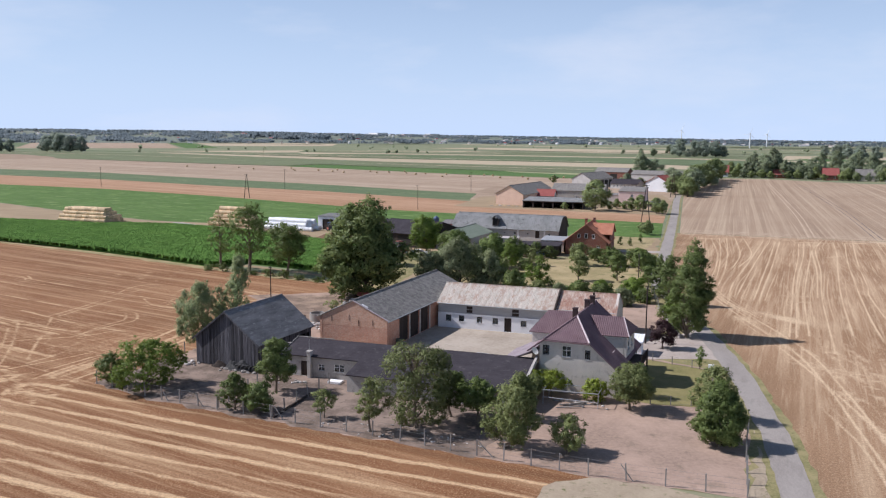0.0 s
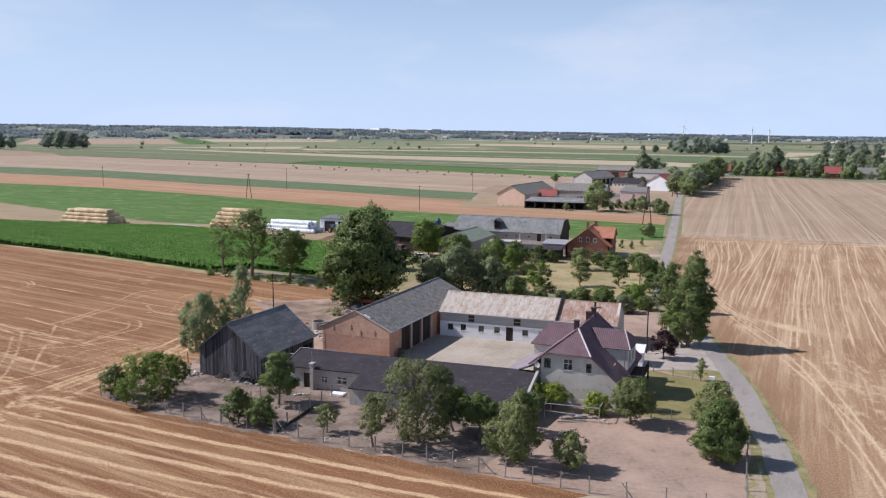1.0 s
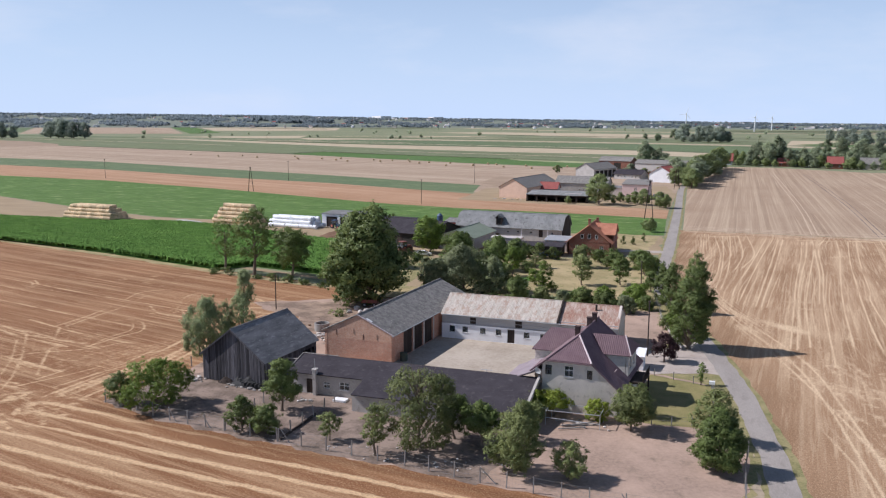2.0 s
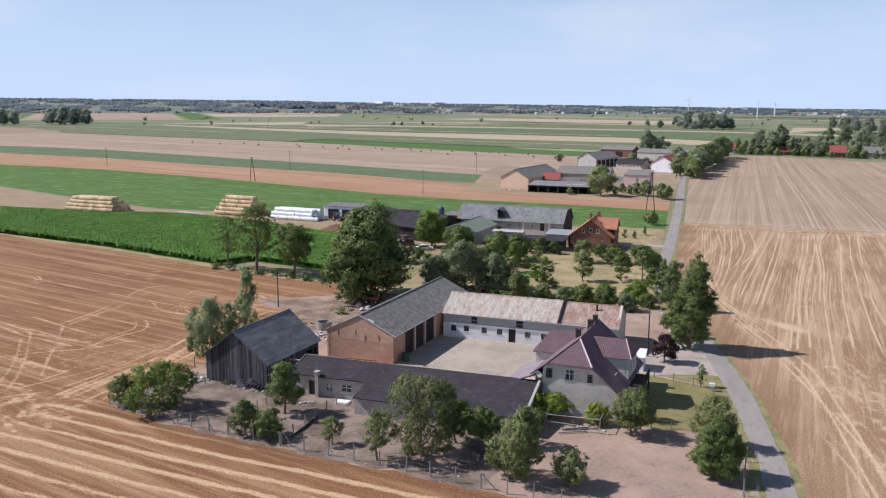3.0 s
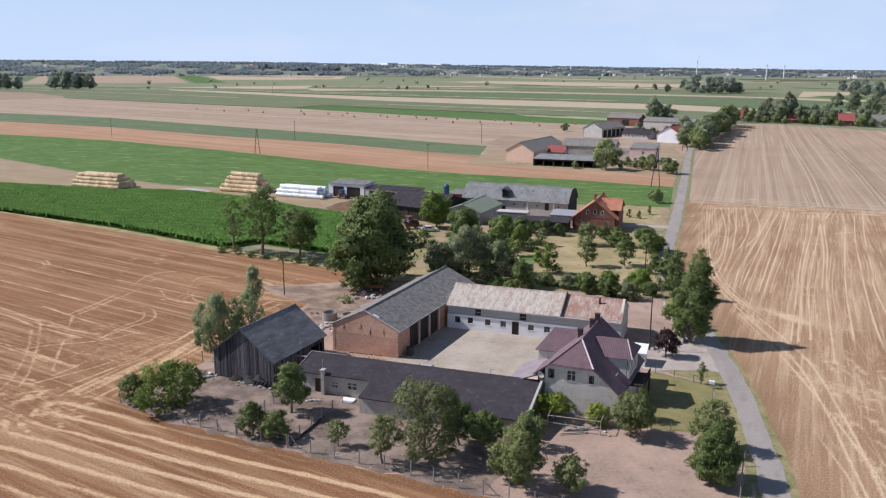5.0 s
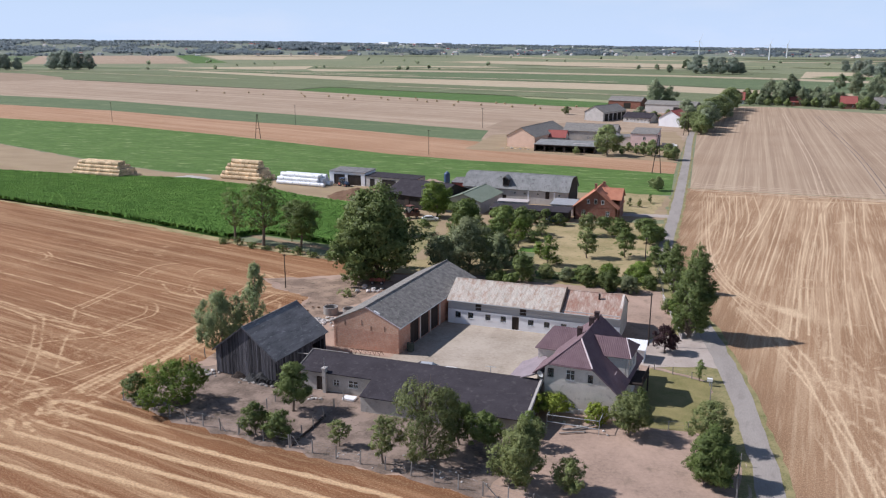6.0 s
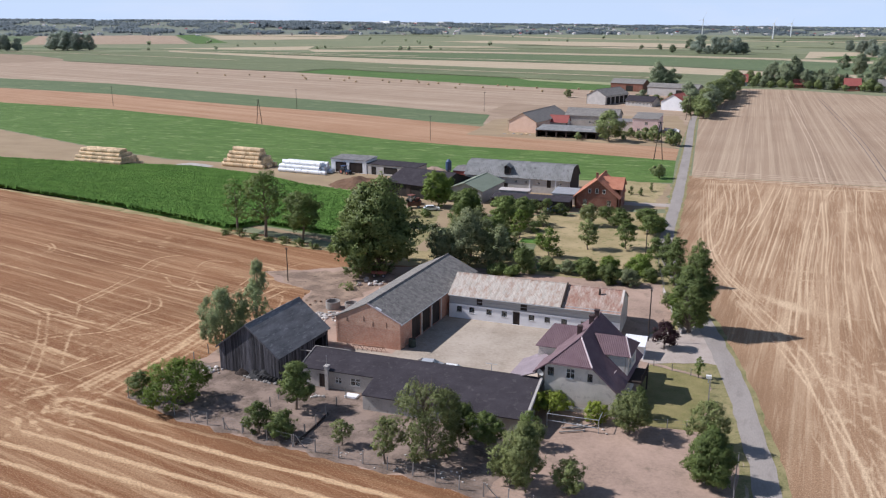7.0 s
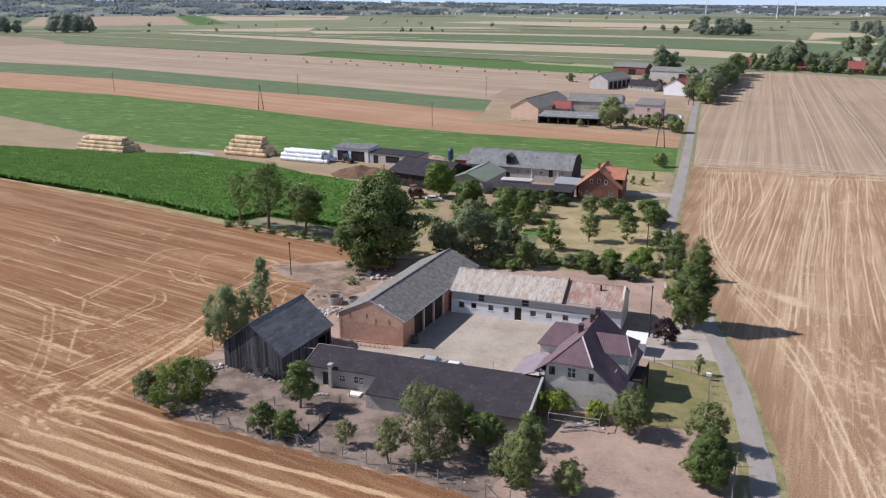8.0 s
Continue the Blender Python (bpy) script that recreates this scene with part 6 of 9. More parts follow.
    # chimneys
    for x, y, z1 in ((-1.1, 7.2, 8.85), (-0.25, 9.8, 9.5), (-0.1, 12.0, 9.6)):
        ch = part("chimney", boxes((x - 0.28, x + 0.28, y - 0.28, y + 0.28, ridge - 1.6, z1)), M["chimney"], h, "slim dark brick chimney")
        part("cap", boxes((x - 0.34, x + 0.34, y - 0.34, y + 0.34, z1 + 0.002, z1 + 0.10)), M["chimney"], ch)
    # satellite dish
    bm = bmesh.new()
    rings = []
    for i in range(5):
        r, d = 0.48 * i / 4, 0.12 * (i / 4) ** 2
        rings.append([bm.verts.new((r * math.cos(2 * math.pi * k / 14), -d, r * math.sin(2 * math.pi * k / 14))) for k in range(14)] if i else [bm.verts.new((0, 0, 0))])
    for k in range(14):
        bm.faces.new((rings[0][0], rings[1][k], rings[1][(k + 1) % 14]))
        for i in range(1, 4):
            bm.faces.new((rings[i][k], rings[i + 1][k], rings[i + 1][(k + 1) % 14], rings[i][(k + 1) % 14]))
    bmesh.ops.solidify(bm, geom=bm.faces[:], thickness=0.02)
    dish = part("satellite_dish", bm, M["paint_white"], h, "white satellite dish", pose(-3.75, -0.55, 5.05, 15, 0, -22))
    part("bracket", tube(bmesh.new(), [(0, 0.02, 0), (0.05, 0.3, -0.12), (0.05, 0.56, -0.12)], [0.025] * 3, 6), M["metal_grey"], dish)
    # the long sides stand a little askew to the gable
    S = Matrix(((1, 0.085, 0, 0), (0, 1, 0, 0), (0, 0, 1, 0), (0, 0, 0, 1)))
    for o in h.children_recursive:
        L = o.matrix_basis if o.parent == h else o.parent.matrix_basis @ o.matrix_basis
        o.data.transform(L.inverted() @ S @ L)
    return h


farmhouse()
part_root = thing("garden_shed", "small white-walled garden shed behind the house", "shed", -2.3, 24.4, 0, 0)
part("wall", boxes((-1.4, 1.4, -1.4, 1.4, 0, 2.0)), M["plaster_white"], part_root)
roof_slope(part_root, [(-1.6, -1.7, 2.1), (1.6, -1.7, 2.1), (1.6, 1.7, 2.5), (-1.6, 1.7, 2.5)], (1, 0, 0), M["plaster_white"], 0.4, 0.02, 0.08, "white sheet roof")


# ---- farms further off ----
def block_building(name, label, category, x0, x1, y0, y1, z, walls, roof, roof_rise=0.0, openings=(), turn=0.0, over=0.25):
    """A flat or single-pitch building; openings on its south side (u0, u1, v0, v1, material or None)."""
    cx, cy = (x0 + x1) / 2, (y0 + y1) / 2
    h = thing(name, label, category, cx, cy, 0, turn)
    a, b, c, d = x0 - cx, x1 - cx, y0 - cy, y1 - cy
    part("wall", wall(bmesh.new(), (a, c), (b, c), 0, z, 0.3, [q[:4] for q in openings]), walls, h)
    zb = z + roof_rise
    part("wall", solid(bmesh.new(), [(b, c + 0.31, 0), (b, d, 0), (b, d, zb), (b, c + 0.31, z)], (-0.3, 0, 0)), walls, h)
    part("wall", solid(bmesh.new(), [(a, c + 0.31, 0), (a, d, 0), (a, d, zb), (a, c + 0.31, z)], (0.3, 0, 0)), walls, h)
    part("wall", wall(bmesh.new(), (b - 0.31, d), (a + 0.31, d), 0, zb, 0.3), walls, h)
    o = over
    roof_slope(h, [(a - o, c - o, z + 0.12), (b + o, c - o, z + 0.12), (b + o, d + o, zb + 0.12), (a - o, d + o, zb + 0.12)], (1, 0, 0), roof, 0.9, 0.03, 0.12)
    for q in openings:
        if q[4] == "window":
            window(h, (a, c), (b, c), *q[:4])
        elif q[4]:
            plank_door(h, (a, c), (b, c), *q[:4], q[4], max(3, int((q[1] - q[0]) / 0.35)))
    return h


# first farm: brick house, long barn, halls, garages
def brick_house():
    h = gable_house("brick_house", "red brick house with a bright orange tiled roof", "house", -29.2, -18.2, 118, 130, 3.6, 8.0, "y", M["brick_red"], M["orange_tile"], 0.5, 0.3, 0.04,
                    [("s", 3.3, 4.0, 4.3, 5.4), ("s", 5.1, 5.9, 4.3, 5.6), ("s", 7.0, 7.7, 4.3, 5.4), ("s", 2.0, 3.0, 1.2, 2.6), ("s", 8.2, 9.2, 1.2, 2.6)], chimney=[(-24.4, 122, 7.3, 8.9), (-23.0, 127, 7.0, 8.7)])
    roof_slope(h, [(0.6, -3.5, 5.2), (6.3, -3.5, 5.2), (6.3, 0.5, 7.75), (0.3, 0.5, 7.75)], (1, 0, 0), M["orange_tile"], 0.3, 0.04, 0.12, "orange tiled slope of the side wing")
    roof_slope(h, [(0.6, 4.5, 5.2), (6.3, 4.5, 5.2), (6.3, 0.5, 7.75), (0.3, 0.5, 7.75)], (1, 0, 0), M["orange_tile"], 0.3, 0.04, 0.12)
    part("wall", solid(bmesh.new(), [(5.9, -3.2, 0), (5.9, 4.2, 0), (5.9, 4.2, 5.3), (5.9, 0.5, 7.6), (5.9, -3.2, 5.3)], (-0.3, 0, 0)), M["brick_red"], h)
    part("wall", wall(bmesh.new(), (5.51, -3.2), (5.59, -3.2), 0, 5.3, 0.3), M["brick_red"], h)
    part("string_course", boxes((-5.5, 5.5, -6.06, -6.003, 3.45, 3.62)), M["brick_red"], h)
    return h


brick_house()


def long_barn():
    h = thing("long_barn", "long grey barn with a rounded cement-sheet roof", "barn", -49.4, 134.0, 0, -2.0)
    hx, D, eave = 15.6, 12.0, 4.2
    openings = [(5.0, 5.7, 2.6, 3.2), (8.2, 8.9, 2.6, 3.2), (11.9, 13.1, 0.05, 2.2), (15.2, 15.9, 2.6, 3.2), (18.2, 18.9, 2.6, 3.2), (22.0, 22.7, 2.6, 3.2), (24.6, 25.8, 1.7, 3.8), (28.2, 28.9, 2.6, 3.2)]
    part("wall", wall(bmesh.new(), (-hx, 0), (hx, 0), 0, eave, 0.35, openings), M["block"], h)
    for q in openings:
        if q[1] - q[0] > 1:
            plank_door(h, (-hx, 0), (hx, 0), *q, M["wood_dark"], 4)
        else:
            window(h, (-hx, 0), (hx, 0), *q, bars=0, cross=False)
    for u in (4.0, 10.5, 19.6, 27.2):
        part("pilaster", boxes((u - 0.2, u + 0.2, -0.12, -0.003, 0, eave - 0.05)), M["plaster_white"], h, m=on_wall((-hx, 0), (hx, 0)))
    prof = [(-0.5, eave - 0.25), (2.7, 6.95), (3.6, 7.4), (D / 2, 7.6), (D - 3.6, 7.4), (D - 2.7, 6.95), (D + 0.5, eave - 0.25)]
    for (y0, z0), (y1, z1) in zip(prof, prof[1:]):
        roof_slope(h, [(-hx - 0.3, y0, z0), (hx + 0.3, y0, z0), (hx + 0.3, y1, z1), (-hx - 0.3, y1, z1)], (1, 0, 0), M["cement_wavy"], 0.55, 0.05, 0.08, "lichen-stained grey cement sheets")
    for x, m, s in ((hx, M["wood_dark"], -0.3), (-hx, M["paint_red"], 0.3)):
        part("wall", solid(bmesh.new(), [(x, 0.36, 0), (x, D - 0.36, 0), (x, D - 0.1, eave)] + [(x, y, z - 0.12) for y, z in reversed(prof[1:-1])] + [(x, 0.1, eave)], (s, 0, 0)), m, h)
    part("wall", wall(bmesh.new(), (hx, D), (-hx, D), 0, eave, 0.35), M["block"], h)
    part("ridge_cap", tube(bmesh.new(), [(-hx - 0.3, D / 2, 7.68), (hx + 0.3, D / 2, 7.68)], [0.16, 0.16], 6), M["cement_wavy"], h)
    d = part("dormer", boxes((-3.6, -3.45, -0.1, 1.6, 4.75, 6.9), (-2.15, -2.0, -0.1, 1.6, 4.75, 6.9), (-3.44, -2.16, -0.06, 0.04, 4.8, 5.0)), M["wood_dark"], h, "loft hatch dormer")
    part("hatch", boxes((-3.44, -2.16, 0.1, 0.16, 5.002, 6.6)), M["inside_shade"], d)
    for s in (-1, 1):
        roof_slope(h, [(-2.8 + s * 1.15, -0.4, 6.7), (-2.8, -0.4, 7.7), (-2.8, 2.4, 7.7), (-2.8 + s * 1.15, 2.4, 6.7)], (0, 1, 0), M["cement_wavy"], 0.4, 0.03, 0.06)
    return h


long_barn()
gable_house("barn_annex", "brick annex with a dark flat-pitched roof", "shed", -69.3, -65.3, 136, 146, 4.6, 5.2, "x", M["paint_red"], M["tar_old"], 0.2, 0.9)
# open bays here are filled with near-black planks that paint the shade within
gable_house("hall", "open hall with a broad black roof", "hall", -80.8, -63.8, 115.5, 132.5, 3.9, 6.5, "x", M["wood_dark"], M["tar_black"], 0.6, 0.9, 0.03, turn=-14, doors=[("s", 1.5, 6.5, 0.05, 3.3, M["inside_shade"]), ("s", 8.0, 13.0, 0.05, 3.3, M["inside_shade"])])
gable_house("green_hall", "low hall with a green sheet roof", "hall", -63.0, -53.0, 115, 131, 3.6, 5.4, "y", M["block"], M["green_sheet"], 0.5, 0.6, 0.03, turn=-5)
block_building("garage_row", "concrete garages with dark open bays", "garage", -114, -101.2, 144.2, 152, 4.2, M["plaster_white"], M["tar_old"], 0.3, [(1.6, 5.6, 0.05, 3.4, M["wood_dark"]), (6.6, 11.4, 0.05, 3.4, M["wood_dark"])], -2)
block_building("low_garage", "low concrete outbuilding with open bays", "garage", -100.7, -83, 143.0, 150, 3.3, M["block"], M["tar_black"], 0.3, [(1.5, 3.3, 0.05, 2.6, M["inside_shade"]), (6.0, 11.0, 0.6, 2.7, M["inside_shade"]), (13, 15.5, 0.8, 2.4, M["inside_shade"])], -7)
block_building("pig_shed", "long low shed with a black felt roof", "shed", -50.5, -30, 112.5, 118.5, 2.5, M["wood_dark"], M["tar_black"], 0.2, [], 3)
block_building("feed_store", "low store with a pale concrete roof", "shed", -50.5, -42.5, 120.2, 123.2, 3.0, M["block"], M["pale_roof"], 0.1, [], 3)
block_building("side_shed", "low grey lean-to beside the brick house", "shed", -36, -30, 121, 128, 2.9, M["block"], M["metal_grey"], 0.3, [(1.5, 3.5, 0.05, 2.2, M["inside_shade"])], 0)
silo = thing("silo", "small dark blue feed silo behind the halls", "silo", -76.0, 151, 0)
part("body", tube(bmesh.new(), [(0, 0, 1.0), (0, 0, 1.8), (0, 0, 4.4), (0, 0, 5.1)], [0.3, 0.95, 0.95, 0.3], 16), M["paint_blue"], silo)
for k in range(4):
    a = math.pi / 4 + k * math.pi / 2
    part("leg", tube(bmesh.new(), [(0.85 * math.cos(a), 0.85 * math.sin(a), 0), (0.85 * math.cos(a), 0.85 * math.sin(a), 2.0)], [0.07, 0.07], 6), M["metal_grey"], silo)

# second farm along the lane
gable_house("pink_barn", "salmon gabled barn with a grey roof", "barn", -82.8, -69.4, 257.1, 293.1, 5.0, 8.6, "y", M["salmon"], M["slate"], 0.4, 0.9, 0.03, turn=-10)
gable_house("milking_barn", "long pale barn with a row of small windows", "barn", -66, -42, 286, 298, 5.2, 8.0, "x", M["shed_render"], M["slate"], 0.4, 0.9, 0.03,
            [("s", 11 + 1.6 * i, 11.8 + 1.6 * i, 1.6, 2.7) for i in range(8)], turn=-2)
gable_house("red_roof_annex", "small barn annex with a red roof", "shed", -70.5, -62.5, 271, 279, 3.6, 6.2, "x", M["block"], M["red_tile"], 0.4, 0.6, 0.03)
shelter = block_building("open_shelter", "open machinery shelter with a dark felt roof", "shelter", -70.5, -45, 246, 258.5, 3.0, M["wood_dark"], M["cement_wavy"], 0.8, [(0.6 + 4.2 * i, 4.2 + 4.2 * i, 0.05, 2.6, None) for i in range(6)], -1)
part("roof_panel", boxes((3.0, 10.0, -2.2, -1.2, 3.48, 3.56)), M["pale_roof"], shelter, "pale translucent roof panel", pose(0, 0, 0))
block_building("pink_house", "two-storey pink house with a flat roof", "house", -33.5, -22.6, 270.5, 285, 6.4, M["pink"], M["slate"], 1.2, [(5.2, 6.4, 3.9, 5.2, "window"), (2.0, 3.2, 1.0, 2.3, "window"), (8.2, 9.4, 1.0, 2.3, "window")], -2)
block_building("low_house", "low grey outbuilding beside the pink house", "shed", -41.5, -34.2, 276, 285, 4.2, M["block"], M["tar_old"], 0.3)
# the side bays too are closed by planks coloured as inner shade
gable_house("grey_barn", "grey gabled barn with open side bays", "barn", -71.05, -58.35, 389.6, 415.6, 5.2, 8.6, "y", M["block"], M["slate"], 0.4, 0.9, 0.03, turn=-22, doors=[("e", 1.5 + 4.9 * i, 5.4 + 4.9 * i, 0.1, 4.2, M["inside_shade"]) for i in range(5)])
gable_house("white_house", "white house with a red-edged roof", "house", -29.5, -16.2, 370.5, 384, 5.0, 8.8, "y", M["plaster_white"], M["red_tile"], 0.5, 0.5, 0.04, turn=-18)
gable_house("dark_roof_house", "low house with a dark tiled roof", "house", -51.5, -35, 388, 399, 3.0, 5.4, "x", M["block"], M["tar_black"], 0.5, 0.5, 0.04, [("s", 2 + 2.2 * i, 3 + 2.2 * i, 1.0, 2.2) for i in range(7)], turn=-18)
gable_house("brick_cowshed", "long brick cowshed with a grey roof", "barn", -75, -52, 487, 500, 5.4, 8.0, "x", M["brick_red"], M["slate"], 0.4, 0.9, 0.03, turn=-12, doors=[("s", 11, 16, 0.1, 4.0, M["inside_shade"])])
gable_house("grey_shed", "long pale shed with a grey roof", "shed", -47.5, -14.5, 459, 471, 5.4, 7.6, "x", M["block"], M["slate"], 0.4, 0.9, 0.03, turn=-14, doors=[("s", 19, 26, 0.1, 4.0, M["inside_shade"])])
part_root = thing("garden_wall", "white garden wall and gate beside the pink house", "wall", -17.2, 280.5, 0, -40)
part("panel", boxes((-5.5, 0.5, -0.1, 0.1, 0, 1.5), (1.8, 3.4, -0.1, 0.1, 0, 1.5)), M["plaster_white"], part_root)
part("pier", boxes((0.52, 0.92, -0.2, 0.2, 0, 1.8)), M["plaster_white"], part_root)
part("pier", boxes((1.4, 1.78, -0.2, 0.2, 0, 1.8)), M["plaster_white"], part_root)

# village on the east side
for x, y, w, d, e, r, ax, wm, rm, lab in (
        (9, 566, 8, 8, 3.5, 8.5, "x", "plaster_white", "red_tile", "white village house with a bright red roof"),
        (49, 560, 9, 7, 3.0, 6.2, "x", "brick_red", "red_tile", "brick village house with a red roof"),
        (81, 545, 10, 9, 4, 8.4, "x", "brick_red", "red_tile", "large red-roofed brick house"),
        (103, 545, 12, 9, 4, 8, "x", "plaster_grey", "slate", "grey village house among trees"),
        (118, 528, 8, 8, 4.5, 9, "y", "plaster_white", "slate", "pale gabled village house"),
        (150, 530, 12, 9, 4.5, 9, "x", "plaster_white", "red_tile", "white house with a red roof"),
        (180, 620, 14, 10, 4, 9, "x", "plaster_grey", "slate", "distant grey farmhouse among the strips")):
    gable_house("village_house", lab, "house", x - w / 2, x + w / 2, y - d / 2, y + d / 2, e, r, ax, M[wm], M[rm], 0.5, 0.5, 0.04, [("s", 1.5, 2.7, 1.2, 2.6), ("s", w - 3, w - 1.8, 1.2, 2.6)], group="village houses")
def rise(x, y):
    """Height of the low distant rise: strongest to the north-west, none to the north-east."""
    a, d = math.degrees(math.atan2(x, y + 90)), math.hypot(x, y + 90)
    t = min(1.0, max(0.0, (d - 2700) / 1500))
    return float(np.interp(a, [-70, -45, -30, -12, 2, 12], [38, 38, 30, 16, 5, 0])) * t * t * (3 - 2 * t)


bm = bmesh.new()
hill = [[bm.verts.new((d * math.sin(math.radians(a)), d * math.cos(math.radians(a)) - 90, 0)) for a in range(-72, 15, 2)] for d in range(2650, 5500, 150)]
for row in hill:
    for v in row:
        v.co.z = 0.7 + rise(v.co.x, v.co.y) - (0.8 if row is hill[0] else 0)
for p, q in zip(hill, hill[1:]):
    for k in range(len(p) - 1):
        bm.faces.new((p[k], p[k + 1], q[k + 1], q[k]))
tagged(new("distant_rise", finish(bm, "distant_rise", M["hazed_land"])), "low rise of land below the woods, greyed for haze", "ground", kind="structure")


# far settlement: many small houses under the woods
r2 = np.random.default_rng(23)
far_kinds = []
for k in range(230):
    a = math.radians(r2.uniform(-46, 9))
    d = 2550 + 1900 * r2.random()
    x, y = d * math.sin(a), d * math.cos(a) - 90
    if k < 3:
        wm, rm, lab = (("plaster_white", "pale_roof", "distant pale house among trees"), ("plaster_grey", "slate", "distant grey house among trees"), ("plaster_white", "red_tile", "distant red-roofed house among trees"))[k]
        far_kinds.append(gable_house("far_house", lab, "house", x - 6, x + 6, y - 5, y + 5, 4.5, 8, "x", M[wm], M[rm], 0.4, 0, 0, group="distant houses"))
    else:
        copy_thing(far_kinds[int(r2.choice(3, p=(0.4, 0.35, 0.25)))], pose(x, y, rise(x, y) + 0.5, 0, 0, r2.uniform(-50, 50)) @ Matrix.Diagonal((r2.uniform(0.45, 1.4), r2.uniform(0.5, 1.0), r2.uniform(0.5, 0.95), 1)))
for x, y, w, z in ((-1790, 4080, 130, 13), (-1640, 4120, 90, 9), (-1500, 4150, 70, 12), (-1330, 4180, 60, 8), (-700, 4300, 90, 8)):
    hall = block_building("far_works", "large white factory hall on the horizon", "factory", x - w / 2, x + w / 2, y - 30, y + 30, z, M["plaster_white"], M["pale_roof"], turn=-45)
    hall.location.z = rise(x, y)


# ---- trees ----
def crown_mesh(name, lobes, count, leaf, material, seed, droop=0.0):
    """Leaves gathered in sprays, the sprays spread over a set of lobes (centre, radii)."""
    r = np.random.default_rng(seed)
    c = np.array([l[0] for l in lobes], float)
    rad = np.array([l[1] for l in lobes], float)
    w = (rad.prod(1)) ** (2 / 3)
    middle = (c * w[:, None]).sum(0) / w.sum()
    per = 18
    sprays = max(12, count // per)
    pick = r.choice(len(lobes), sprays, p=w / w.sum())
    out = c[pick] - middle
    out /= np.linalg.norm(out, axis=1)[:, None] + 0.3
    d = r.normal(size=(sprays, 3)) + out * 0.7 + np.array((0, 0, 0.15))
    d /= np.linalg.norm(d, axis=1)[:, None]
    k = np.where(r.random(sprays) < 0.2, r.uniform(0.3, 0.75, sprays), r.uniform(0.75, 1.1, sprays))
    k = np.where(r.random(sprays) < 0.08, r.uniform(1.1, 1.45, sprays), k)
    q = c[pick] + d * rad[pick] * k[:, None]
    size = leaf * r.uniform(1.4, 3.4, sprays)
    n = sprays * per
    i = np.repeat(np.arange(sprays), per)
    e = r.normal(size=(n, 3))
    e /= np.linalg.norm(e, axis=1)[:, None]
    p = q[i] + e * (size[i] * r.random(n) ** 0.55)[:, None] * np.array((1, 1, 0.75 + 1.2 * droop))
    nrm = e * 0.55 + d[i] * 0.5 + r.normal(size=(n, 3)) * 0.35 + np.array((0, 0, 0.3))
    nrm /= np.linalg.norm(nrm, axis=1)[:, None]
    t = np.cross(nrm, r.normal(size=(n, 3)))
    if droop:
        t = t * (1 - droop) + np.array((0, 0, -1.0)) * droop
        t -= nrm * (t * nrm).sum(1)[:, None]
    t /= np.linalg.norm(t, axis=1)[:, None]
    b = np.cross(nrm, t)
    s = leaf * r.uniform(0.6, 1.25, n)[:, None]
    long = 1.3 + droop * 1.2
    bend = nrm * s * 0.25
    v = np.stack([p - t * s * long * 0.5, p - b * s * 0.5 + bend, p + t * s * long * 0.5, p + b * s * 0.5 + bend * 0.6], 1).reshape(-1, 3)
    j = np.arange(n) * 4
    f = np.stack([j, j + 1, j + 2, j + 3], 1)
    me = bpy.data.meshes.new(name)
    me.from_pydata(v.tolist(), [], f.tolist())
    me.materials.append(material)
    g = (p - middle) / (p.std(0) + 0.01)
    g /= np.linalg.norm(g, axis=1)[:, None] + 0.01
    soft = e * 0.3 + d[i] * 0.45 + g * 0.32 + nrm * 0.3 + r.normal(size=(n, 3)) * 0.14 + np.array((-0.05, -0.05, 0.15))
    soft /= np.linalg.norm(soft, axis=1)[:, None]
    me.normals_split_custom_set_from_vertices(np.repeat(soft, 4, 0).tolist())
    return me


